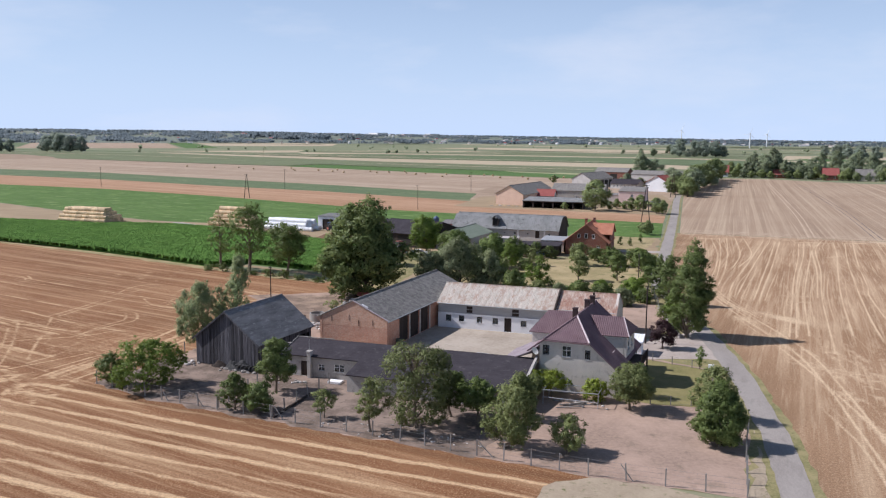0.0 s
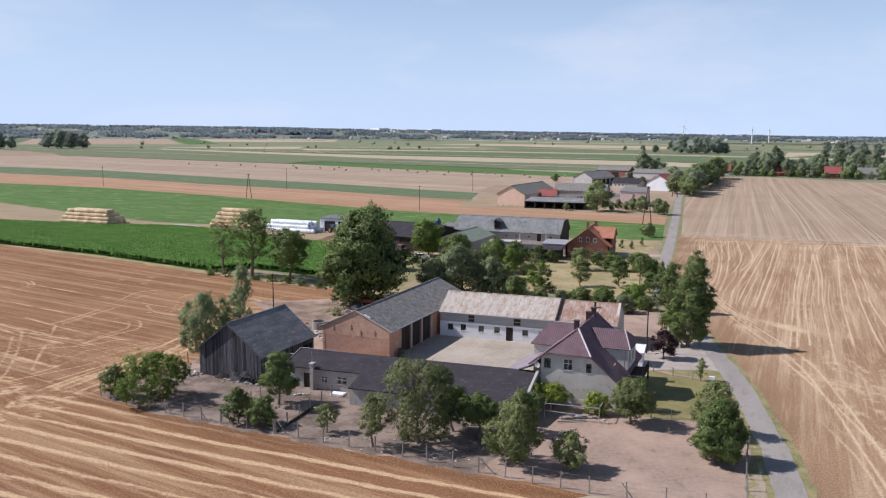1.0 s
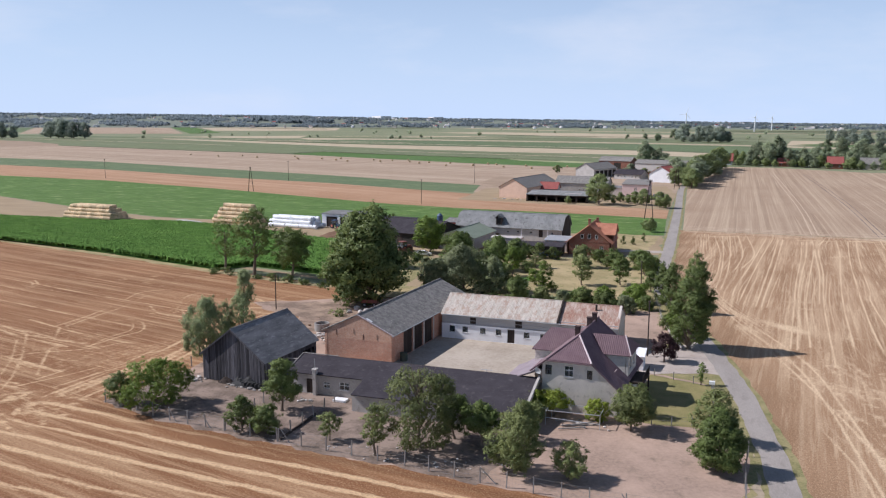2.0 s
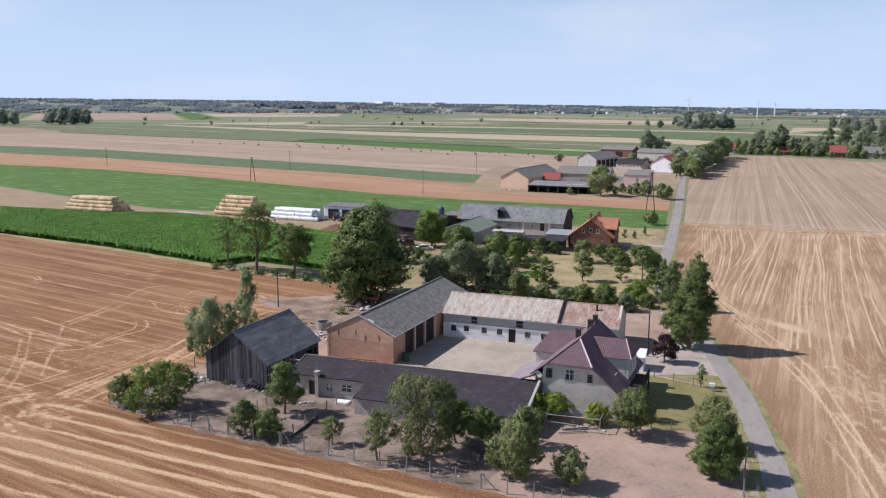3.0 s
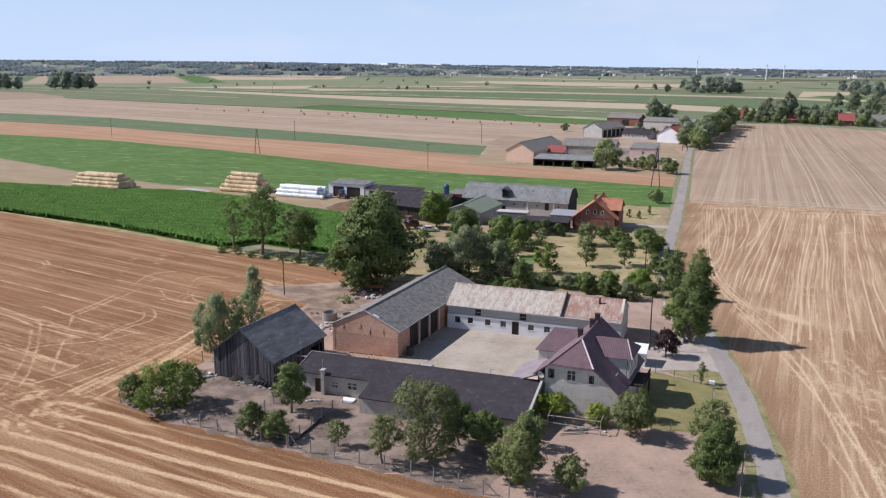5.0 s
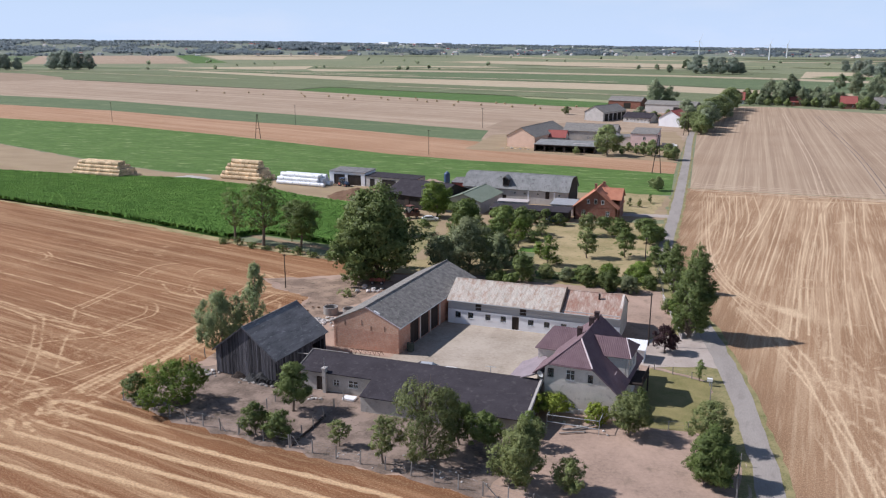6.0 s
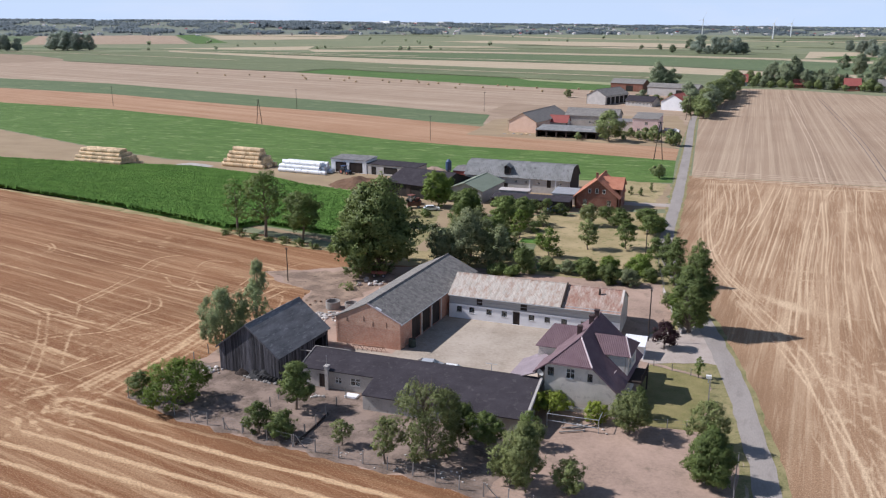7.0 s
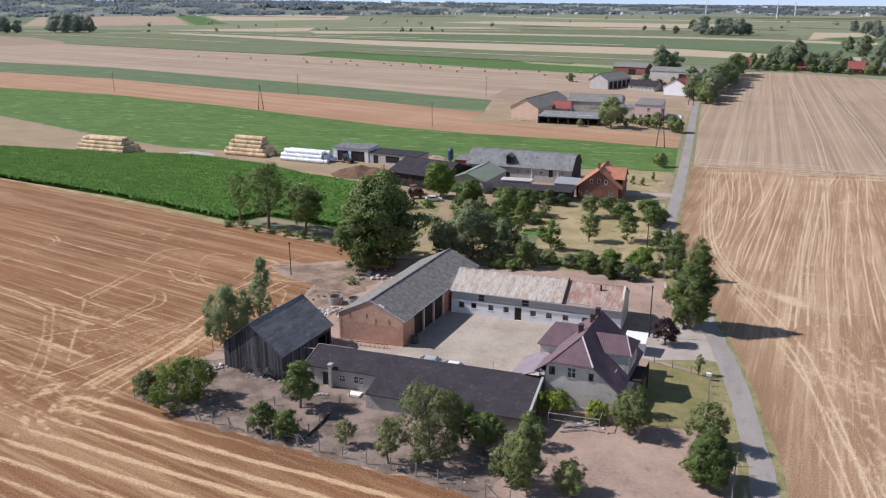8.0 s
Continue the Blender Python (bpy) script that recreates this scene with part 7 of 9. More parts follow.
def tree(label, x, y, high, radius, leaves, seed, shape="round", base=0.25, leaf=0.3, cover=2.6, lean=(0, 0), droop=0.0, lobes_n=None, name="tree", category="tree", trunk_r=None, bare=0):
    """A tapered trunk with limbs and a crown of leaf clumps. shape: round, column, cone, spire, weeping."""
    r = np.random.default_rng(seed)
    e = thing(name, label, category, x, y, 0, 0)
    zb = high * base
    ch = high - zb
    tr = trunk_r or max(0.05, 0.018 * high + 0.02 * radius)
    top = Vector((lean[0], lean[1], zb + ch * 0.75))
    bm = bmesh.new()
    mid = Vector((lean[0] * 0.3 + r.normal(0, 0.06 * radius), lean[1] * 0.3 + r.normal(0, 0.06 * radius), zb))
    tube(bm, [(0, 0, -0.05), (0, 0, 0.25), mid * 0.5, mid, (mid + top) / 2, top], [tr * 1.5, tr * 1.1, tr * 0.95, tr * 0.85, tr * 0.5, tr * 0.15], 8)
    lobes = []
    n = lobes_n or int(18 + radius * 5)
    ph1, ph2 = r.uniform(0, 7), r.uniform(0, 7)
    for k in range(n):
        f = (k + 0.5) / n
        az = k * 2.39996 + r.normal(0, 0.35)
        if shape == "broad":
            prof = (0.72 + 0.38 * math.sin(min(1.0, f / 0.32) * math.pi / 2)) * (1 - max(0, f - 0.3)) ** 0.85
        elif shape == "ovate":
            prof = 1.22 * min(1.0, (f + 0.16) * 1.9) ** 0.6 * (1 - f) ** 0.5
        elif shape == "column":
            prof = 0.92 * min(1, 2.6 * f + 0.45) * (1 - max(0, f - 0.62) * 1.9)
        elif shape in ("cone", "spire"):
            prof = (1 - f) ** 0.85 + 0.08
        elif shape == "weeping":
            prof = 1.05 * math.sqrt(max(0.05, 1 - (f - 0.45) ** 2 * 2.2))
        else:
            prof = math.sqrt(max(0.04, 1 - (2 * f - 0.9) ** 2 * 0.86))
        if shape != "ovate":
            prof *= 1 + 0.17 * math.sin(2 * az + ph1 + 3 * f) + 0.13 * math.sin(3 * az + ph2 - 4 * f)
        rr = radius * prof * (r.uniform(0.55, 0.76) if shape == "column" else r.uniform(0.62, 0.76) if shape == "ovate" else r.uniform(0.45, 0.88))
        lr = radius * ((0.27 if lobes_n is None else 0.30) if shape not in ("cone", "spire") else 0.24 + 0.1 * prof) * r.uniform(0.5, 1.35)
        lr *= (0.5 + 0.5 * prof) if shape == "ovate" else (0.72 if droop > 0.5 else 1.0)
        z = zb + ch * (0.10 + (0.86 if shape == "ovate" else 0.80) * f) + r.normal(0, (0.015 if shape == "column" else 0.04) * ch)
        q = Vector((lean[0] * f + rr * math.cos(az), lean[1] * f + rr * math.sin(az), z))
        lobes.append((tuple(q), (lr * r.uniform(0.85, 1.2), lr * r.uniform(0.85, 1.2), lr * r.uniform(0.6, 1.0) * (1 + 1.1 * droop))))
        if k % 2 == 0 or n < 14:
            s = mid.lerp(top, max(0.0, f - 0.22) * 0.9)
            m2 = s.lerp(q, 0.55) + Vector((0, 0, -0.04 * radius))
            tube(bm, [s, m2, q], [tr * 0.42 * (1.1 - f), tr * 0.26 * (1.1 - f), 0.012], 5)
    lobes.append(((lean[0] * 0.5, lean[1] * 0.5, zb + ch * 0.5), (radius * (0.55 if cover > 1.6 else 0.25), radius * (0.55 if cover > 1.6 else 0.25), ch * (0.34 if cover > 1.6 else 0.2))))
    lobes.append(((lean[0] * 0.9, lean[1] * 0.9, zb + ch * (0.9 if shape == "ovate" else 0.84)), (radius * (0.30 if shape in ("round", "weeping") else 0.2), radius * (0.30 if shape in ("round", "weeping") else 0.2), ch * 0.15)))
    for k in range(bare):
        az, el = r.uniform(0, 2 * math.pi), r.uniform(0.9, 1.3)
        s = mid.lerp(top, r.uniform(0.6, 1))
        q = s + Vector((math.cos(az) * math.cos(el), math.sin(az) * math.cos(el), math.sin(el))) * radius * r.uniform(0.7, 1.05)
        tube(bm, [s, s.lerp(q, 0.5) + Vector((r.normal(0, 0.15), r.normal(0, 0.15), 0)), q], [0.06, 0.035, 0.01], 5)
    part("trunk", bm, M["bark"], e)
    area = sum(4 * math.pi * (l[1][0] * l[1][1] * l[1][2]) ** (2 / 3) for l in lobes)
    leaf *= (0.47 if y < 45 else 0.62) * (0.85 if droop > 0.3 else 1.0)
    count = int(min(44000, max(260, cover * 0.55 * area / (leaf * leaf))))
    me = crown_mesh("crown", lobes, count, leaf, leaves, seed + 100, droop)
    ob = new("crown", me)
    ob.parent = e
    return e


D, O, B, G, V = M["leaf_mid"], M["leaf_olive"], M["leaf_bright"], M["leaf_grey"], M["leaf_deep"]
# along the lane and round the house
tree("tall dark green columnar tree beside the lane", 4.6, 36.6, 14.2, 3.4, V, 211, "ovate", 0.03, 0.34, 3.4, (0.9, 0), lobes_n=120)
tree("yellow-green young tree under the tall tree", 2.3, 42.5, 5.6, 1.9, B, 212, "column", 0.05, 0.28, 2.4)
tree("low leafy shrub behind the concrete wall", 0.4, 47.5, 2.6, 1.3, O, 213, "round", 0.05, 0.28, 2.2, name="bush", category="bush")
tree("leafy green tree on the roadside verge", 9.6, -8.4, 6.3, 2.6, D, 2, "ovate", 0.05, 0.28, 3.4, lobes_n=70)
tree("leafy green tree by the lawn corner", 8.9, -0.8, 6.0, 2.35, O, 3, "round", 0.14, 0.30, 2.2)
tree("small spreading fruit tree in front of the house", 0.0, -0.3, 4.9, 2.5, O, 4, "round", 0.28, 0.26, 2.4)
tree("small round bush tree by the fence", -4.3, -15.4, 3.9, 1.95, O, 5, "round", 0.2, 0.24, 2.2)
tree("light green weeping fruit tree by the fence", -10.4, -15.8, 7.6, 2.6, O, 6, "broad", 0.10, 0.26, 2.0, (2.0, 0), 0.4)
tree("small leafy fruit tree before the shed", -14.9, -10.0, 4.9, 2.3, D, 7, "round", 0.28, 0.26, 2.4)
tree("dark fruit tree before the shed", -18.2, -9.2, 5.2, 2.1, V, 8, "round", 0.25, 0.26, 2.4)
tree("tall olive green fruit tree with bare twigs on top", -20.6, -13.6, 9.0, 3.7, O, 9, "weeping", 0.08, 0.25, 1.25, (0, 0), 0.25, bare=30)
tree("slim young fruit tree by the fence", -24.7, -16.2, 5.8, 1.6, O, 10, "round", 0.22, 0.24, 2.2)
tree("small young fruit tree in the dirt yard", -31.0, -14.2, 3.2, 1.25, O, 11, "round", 0.3, 0.22, 2.2)
tree("dense round fruit tree in the yard", -40.6, -7.9, 6.5, 2.5, V, 12, "round", 0.2, 0.28, 2.8)
tree("low round bush inside the fence", -41.6, -15.0, 4.1, 1.75, V, 13, "round", 0.08, 0.25, 2.8, name="bush", category="bush")
tree("low round grey-green bush inside the fence", -38.6, -14.9, 3.5, 1.95, V, 14, "round", 0.06, 0.25, 2.8, name="bush", category="bush")
tree("broad bright green fruit tree in the fence corner", -55.6, -11.6, 5.5, 3.8, B, 15, "round", 0.12, 0.28, 1.5)
tree("dark small bush in the fence corner", -60.8, -12.2, 3.9, 1.9, V, 16, "round", 0.08, 0.26, 2.4, name="bush", category="bush")
tree("grey-green weeping birch beside the board barn", -60.2, 5.5, 9.8, 3.9, M["leaf_birch"], 17, "weeping", 0.05, 0.25, 1.9, (0, 0), 0.6)
tree("taller grey-green birch behind the barn", -57.5, 10.0, 13.4, 3.2, M["leaf_birch"], 18, "spire", 0.12, 0.26, 1.5, (0.5, 0), 0.6)
tree("plum-leaved ornamental tree on the drive", 1.6, 28.4, 4.2, 2.0, M["leaf_plum"], 19, "round", 0.2, 0.26, 2.6)
tree("slim sapling on the lawn edge", 7.0, 19.2, 3.2, 0.75, D, 20, "column", 0.1, 0.2, 2.2)
tree("clipped evergreen beside the porch", 0.6, 4.6, 4.3, 1.3, V, 21, "column", 0.05, 0.22, 2.8, name="bush", category="bush")
tree("bright green vine canopy against the house wall", -9.2, 1.4, 3.1, 1.9, M["leaf_vine"], 22, "round", 0.4, 0.22, 2.0, name="bush", category="bush")
tree("bright vine over the shed end", -11.2, 0.3, 3.4, 1.3, M["leaf_vine"], 23, "round", 0.35, 0.24, 2.6, name="bush", category="bush")
tree("bright green vine shrub under the house windows", -4.3, 1.5, 2.5, 1.6, M["leaf_vine"], 24, "round", 0.08, 0.24, 2.6, name="bush", category="bush")
tree("small elder shrub at the shed corner", -10.6, -7.2, 4.6, 1.4, D, 25, "round", 0.2, 0.24, 2.4, name="bush", category="bush")
# behind the farm
tree("huge dark horse chestnut behind the brick barn", -56.0, 50.8, 17.0, 7.0, V, 330, "broad", 0.04, 0.60, 3.0, lobes_n=64)
tree("young tree at the foot of the chestnut", -56.5, 44.0, 5.0, 2.6, V, 31, "round", 0.15, 0.35, 2.4)
tree("broad silver willow behind the barns", -39.5, 60.0, 10.2, 5.2, G, 32, "round", 0.1, 0.40, 2.6, lobes_n=30)
tree("silver-green tree behind the stable", -33.5, 61.0, 8.2, 3.0, G, 33, "round", 0.12, 0.36, 2.4)
tree("dense dark bush behind the stable", -27.5, 57.6, 5.4, 2.4, V, 34, "round", 0.06, 0.3, 2.8)
tree("slim tree at the orchard path", -48.6, 64.5, 6.6, 2.2, G, 35, "round", 0.1, 0.34, 2.4)
tree("dark spruce beside the lane", 0.6, 60.0, 9.5, 2.6, V, 36, "cone", 0.05, 0.34, 2.6)
tree("slim spruce beside the lane", -1.6, 66.0, 8.5, 2.0, V, 37, "cone", 0.05, 0.32, 2.4)
for i, (x, y, h, r, m, lab) in enumerate((
        (-23.8, 61.0, 2.8, 1.4, O, "low garden bush behind the yard"), (-19.7, 60.4, 2.7, 1.35, G, "low round bush on bare soil"), (-15.4, 59.3, 3.7, 1.85, V, "round dark bush on bare soil"),
        (-11.0, 57.4, 3.5, 1.8, V, "round dark bush on bare soil"), (-7.0, 56.8, 3.1, 1.7, G, "round grey-green bush on bare soil"), (-3.8, 60.4, 2.6, 1.3, D, "low hedge bush by the lane"),
        (-12.2, 64.4, 3.0, 2.0, B, "fresh green garden bush"), (-6.4, 65.4, 3.2, 2.2, B, "fresh green garden bush"), (-17.0, 64.6, 2.2, 1.6, D, "fresh green garden bush"),
        (-32.6, 56.2, 1.5, 1.9, V, "low dark shrub at the stable back"), (-29.8, 56.0, 1.7, 1.4, D, "low dark shrub at the stable back"))):
    tree(lab, x, y, h, r * 1.18, m, 40 + i, "round", 0.03, 0.28, 3.6, name="bush", category="bush", lobes_n=20)
for i, (x, y, h, r, m, lab) in enumerate((
        (-19.0, 79.2, 6.6, 2.2, O, "orchard tree on dry grass"), (-11.4, 82.6, 6.6, 2.3, D, "orchard tree on dry grass"), (-25.5, 70.6, 6.4, 1.7, B, "light green orchard tree"), 
        (-31.8, 66.4, 6.2, 1.5, O, "slender grey-green leafy orchard tree"),  (-40.5, 90.0, 8.0, 3.2, D, "orchard tree by the path"), (-7.6, 96.0, 4.6, 2.6, D, "small orchard tree by the lane"),
        (-15.0, 101.0, 4.2, 2.8, D, "low spreading orchard tree"), (-9.5, 106.0, 4.0, 2.6, D, "low spreading orchard tree"), (-22.5, 100.0, 5.6, 2.4, O, "orchard tree near the brick house"),
        (-63.4, 107.0, 9.2, 4.4, B, "round leafy tree before the green hall"), (-52.5, 98.0, 6.8, 4.3, D, "broad leafy tree behind the orchard"), (-46.5, 80.0, 7.0, 3.2, G, "grey-green tree at the path"),
        (-43.5, 56.5, 8.2, 3.6, G, "silver-green tree behind the brick barn"), (-36.0, 66.5, 9.0, 3.4, D, "dense tree behind the stable"), (-35.2, 83.5, 6.8, 2.0, B, "slender light green orchard tree"), 
         (-38.0, 97.0, 6.0, 3.0, D, "leafy tree by the hedge"), (-4.6, 78.0, 4.2, 1.8, D, "small tree beside the lane"),  (-6.5, 100.0, 3.4, 2.4, D, "low shrub beside the lane"), (-20.0, 109.0, 3.0, 2.0, D, "low shrub before the brick house"),
        (-66.5, 84.0, 7.6, 3.4, D, "bushy tree near the chestnut"), (-70.0, 70.0, 6.2, 3.4, D, "bushy tree beside the field track"))):
    tree(lab, x, y, h, r, m, 60 + i, "round", 0.12, 0.36, 2.4)
tree("slim roadside tree at the maize edge", -98.0, 66.0, 12.6, 2.9, D, 80, "round", 0.28, 0.34, 1.0)
tree("tall roadside tree at the maize edge", -90.0, 65.2, 15.2, 5.2, D, 81, "round", 0.26, 0.36, 1.0)
tree("round roadside tree at the maize edge", -79.8, 63.8, 11.2, 4.3, D, 82, "round", 0.28, 0.38, 1.8)
for i, (x, y, h, r, m) in enumerate((
        (-66.5, 93.5, 2.0, 2.4, V), (-63.0, 96.5, 1.6, 2.0, D), (-52.0, 88.0, 5.2, 2.2, D), (-47.5, 92.5, 4.6, 2.4, O), (-43.0, 96.0, 3.6, 2.2, B), (-44.0, 85.5, 4.0, 2.0, B), (-39.0, 86.0, 3.0, 1.9, O), (-33.5, 90.0, 2.6, 2.2, D), (-32.5, 95.5, 4.2, 2.0, O),
        (-28.5, 76.0, 3.4, 1.8, B), (-30.0, 65.0, 2.6, 1.7, D), (-24.0, 72.0, 2.0, 1.4, B), (-60.0, 72.0, 2.2, 2.4, D), (-64.0, 78.0, 1.8, 2.0, O), (-33.0, 68.0, 3.0, 1.8, G), (-41.5, 72.0, 4.2, 2.0, G), (-48.5, 72.0, 1.4, 1.5, O))):
    tree("rough green garden growth in the orchard", x, y, h, r, m, 170 + i, "round", 0.05, 0.32, 2.0, name="bush", category="bush", lobes_n=9)
for x, y in ((-17.6, 140.3), (-14.8, 139.2), (-12.6, 146.5)):
    tree("small clipped dark conifer in the house garden", x, y, 2.6, 0.75, V, 190 + int(-x), "cone", 0.03, 0.26, 2.6, name="bush", category="bush", lobes_n=12)
# ivy hedge along the low shed of the next farm
for i in range(6):
    tree("dense dark hedge along the low shed", -47.5 + 3.3 * i, 109.6 - 0.2 * i, 3.6 + 0.5 * math.sin(i * 2.1), 2.1, V, 90 + i, "round", 0.02, 0.36, 2.4, name="hedge", category="hedge", lobes_n=8)
# field-edge brush under the roadside trees
for i in range(9):
    t = i / 8
    tree("low rough brush along the field edge", -100 + 34 * t, 64.4 - 6.0 * t, 1.3 + 0.5 * math.sin(i * 1.7), 1.5, V, 100 + i, "round", 0.02, 0.32, 2.0, name="bush", category="bush", lobes_n=6)

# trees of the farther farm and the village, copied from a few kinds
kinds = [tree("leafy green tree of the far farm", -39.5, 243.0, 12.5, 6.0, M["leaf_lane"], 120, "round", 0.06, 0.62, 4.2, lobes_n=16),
         tree("broad village tree with haze-paled leaves", 30.0, 565.0, 16.0, 7.0, M["leaf_far_haze"], 121, "round", 0.06, 0.85, 4.2, lobes_n=18),
         tree("slender village tree with haze-paled leaves", 52.0, 556.0, 14.0, 4.0, M["leaf_far_haze"], 122, "column", 0.06, 0.72, 4.0, lobes_n=16),
         tree("tree of the far farm with haze-paled leaves", -20.0, 430.0, 11.0, 5.0, M["leaf_far_haze"], 123, "round", 0.06, 0.7, 4.2, lobes_n=16),
         tree("rounded field tree far away, leaves paled for haze", -40.0, 1150.0, 11.0, 5.4, M["leaf_haze_pale"], 124, "round", 0.03, 0.6, 3.2, lobes_n=22)]
r3 = np.random.default_rng(31)
FARM_TREES = [
    (0, -32.6, 257, 0.34), (0, -26, 250, 0.46), (0, -22, 246.5, 0.5), (0, -15.3, 240, 0.55), (0, -12.8, 238.5, 0.42), (0, -52, 242.5, 0.26), (0, -29, 253, 0.3), (0, -34.5, 249, 0.28), (0, -12.5, 168, 0.35),
    (0, -14.5, 172, 0.25), (0, -93, 427, 0.46), (0, -30, 420, 0.42), (1, -48, 530, 1.0), (1, -39, 536, 0.75), (3, -45, 400, 0.7), (0, -36, 395, 0.5), (0, -7.4, 338, 0.82),
    (3, -6.6, 352, 1.16), (0, -7.2, 368, 1.02), (3, -5.6, 386, 1.22), (0, -5.0, 404, 1.08), (0, -1.4, 425, 1.13), (3, -0.2, 445, 1.22),
]
LANE_TREES = [
    (0, 1.2, 470, 1.13), (0, 4.0, 495, 1.13), (3, 6.0, 515, 1.22), (0, -14.4, 352, 0.82), (3, -14.0, 374, 1.1), (0, 20, 566, 0.76), (1, 36, 562, 0.92), (2, 44, 566, 1.68),
    (2, 39, 560, 1.16), (1, 49, 570, 0.88), (1, 56, 568, 0.64), (2, 64, 556, 0.8), (1, 70, 566, 0.8), (0, 60, 548, 0.59), (0, 70, 545, 0.59), (1, 92, 560, 0.63),
    (1, 110, 560, 0.75), (2, 96, 535, 0.48), (1, 126, 548, 0.86), (2, 134, 552, 0.84), (1, 140, 530, 0.69), (1, 160, 548, 1.01),
]
VILLAGE_TREES = [
    (1, 172, 530, 0.94), (1, 190, 545, 1.01), (0, 112, 518, 0.84), (0, 128, 515, 0.76), (0, 146, 508, 0.76), (1, 25, 572, 0.56), (0, 15, 572, 0.84), (1, 52, 575, 0.72),
    (1, 62, 570, 0.72), (1, 78, 562, 0.64), (1, 88, 566, 0.58), (1, 100, 560, 0.58), (0, 92, 540, 0.76), (0, 72, 550, 0.67), (2, 108, 556, 0.66), (1, 118, 556, 0.75),
    (1, 134, 562, 0.81), (0, 36, 552, 0.5), (0, 29, 551, 0.42), (0, 120, 522, 0.76), (3, -120, 1300, 0.8), (3, -100, 1290, 0.7),
]
GARDEN_TREES = [
    (3, -150, 1310, 0.6), (3, -70, 1280, 0.6), (4, -1012, 946, 2.4), (4, -998, 948, 2.7), (4, -984, 944, 2.6), (4, -966, 946, 2.2), (4, -954, 956, 1.9), (4, -1078, 898, 2.3),
    (4, -1064, 900, 2.0), (4, -1052, 912, 1.6), (4, -52, 1166, 2.4), (4, -30, 1150, 2.0), (4, -18, 1148, 2.2), (4, -2, 1150, 2.0), (4, 8, 1158, 1.5), (3, -90, 1180, 1.1),
    (3, -80, 1390, 1.3), (3, -70, 1364, 1.2), (4, 160, 1330, 1.52), (4, 168, 1246, 1.71), (4, 180, 1240, 1.61), (4, 167, 1127, 1.42),
]
PLAIN_TREES = [
    (4, 182, 1130, 1.52), (4, 171, 1060, 1.42), (4, 190, 1060, 1.52), (1, 102, 807, 0.86), (1, 116, 800, 1.01), (1, 105, 718, 0.94), (1, 122, 716, 1.01), (1, 109, 646, 0.86),
    (1, 124, 650, 0.94), (2, 140, 640, 1.12), (1, 156, 700, 1.01), (0, -9.6, 346, 0.76), (0, -8.6, 360, 0.92), (0, -7.4, 395, 1.01), (0, -3.4, 415, 1.01), (3, -0.8, 434, 1.2),
    (0, 0.6, 458, 1.01), (0, 2.6, 482, 1.01), (0, 5.2, 505, 1.01), (0, 42, 548, 0.46), (0, 54, 549, 0.42), (1, 68, 544, 0.4),
]
ROADSIDE_TREES = [
    (0, 76, 537, 0.38), (0, 88, 536, 0.5), (0, 97, 534, 0.5), (1, 104, 536, 0.34), (0, 3, 552, 0.42), (0, 17, 552, 0.5), (1, 24, 556, 0.48), (1, 62, 552, 0.6),
    (2, 58, 556, 0.64), (1, 94, 548, 0.58), (1, 112, 540, 0.63),
]
for k, x, y, s in FARM_TREES + LANE_TREES + VILLAGE_TREES + GARDEN_TREES + PLAIN_TREES + ROADSIDE_TREES:
    if s > 0.02:
        copy_thing(kinds[k], pose(x, y, 0, 0, 0, r3.uniform(0, 360)) @ Matrix.Diagonal((s * r3.uniform(0.9, 1.15), s * r3.uniform(0.9, 1.15), s * r3.uniform(0.9, 1.1), 1)))


# distant woods and hedgerows: one crowd of clumps
def far_wood(name, label, n, where, size, cards, seed, material):
    r = np.random.default_rng(seed)
    V_, F_ = [], []
    pts = np.array([where(r) for _ in range(n)])
    s = size * r.uniform(0.6, 1.35, n)
    tot = n * cards
    idx = np.repeat(np.arange(n), cards)
    d = r.normal(size=(tot, 3))
    d /= np.linalg.norm(d, axis=1)[:, None]
    p = np.stack([pts[idx, 0], pts[idx, 1], s[idx] * 0.55], 1) + d * np.stack([s[idx] * 0.5, s[idx] * 0.5, s[idx] * 0.48], 1) * r.uniform(0.5, 1.0, tot)[:, None]
    p[:, 2] = np.maximum(p[:, 2], 0.6) + np.array([rise(q[0], q[1]) for q in pts])[idx]
    nrm = d + r.normal(size=(tot, 3)) * 0.4
    nrm /= np.linalg.norm(nrm, axis=1)[:, None]
    t = np.cross(nrm, r.normal(size=(tot, 3)))
    t /= np.linalg.norm(t, axis=1)[:, None]
    b = np.cross(nrm, t)
    q = (s[idx] * 0.26 * r.uniform(0.6, 1.2, tot))[:, None]
    v = np.stack([p - t * q, p - b * q, p + t * q, p + b * q], 1).reshape(-1, 3)
    i = np.arange(tot) * 4
    me = bpy.data.meshes.new(name)
    me.from_pydata(v.tolist(), [], np.stack([i, i + 1, i + 2, i + 3], 1).tolist())
    me.materials.append(material)
    soft = d * 0.2 + np.array((-0.3, -0.25, 1.0))
    soft /= np.linalg.norm(soft, axis=1)[:, None]
    me.normals_split_custom_set_from_vertices(np.repeat(soft, 4, 0).tolist())
    return tagged(new(name, me), label, "woods", kind="stuff")


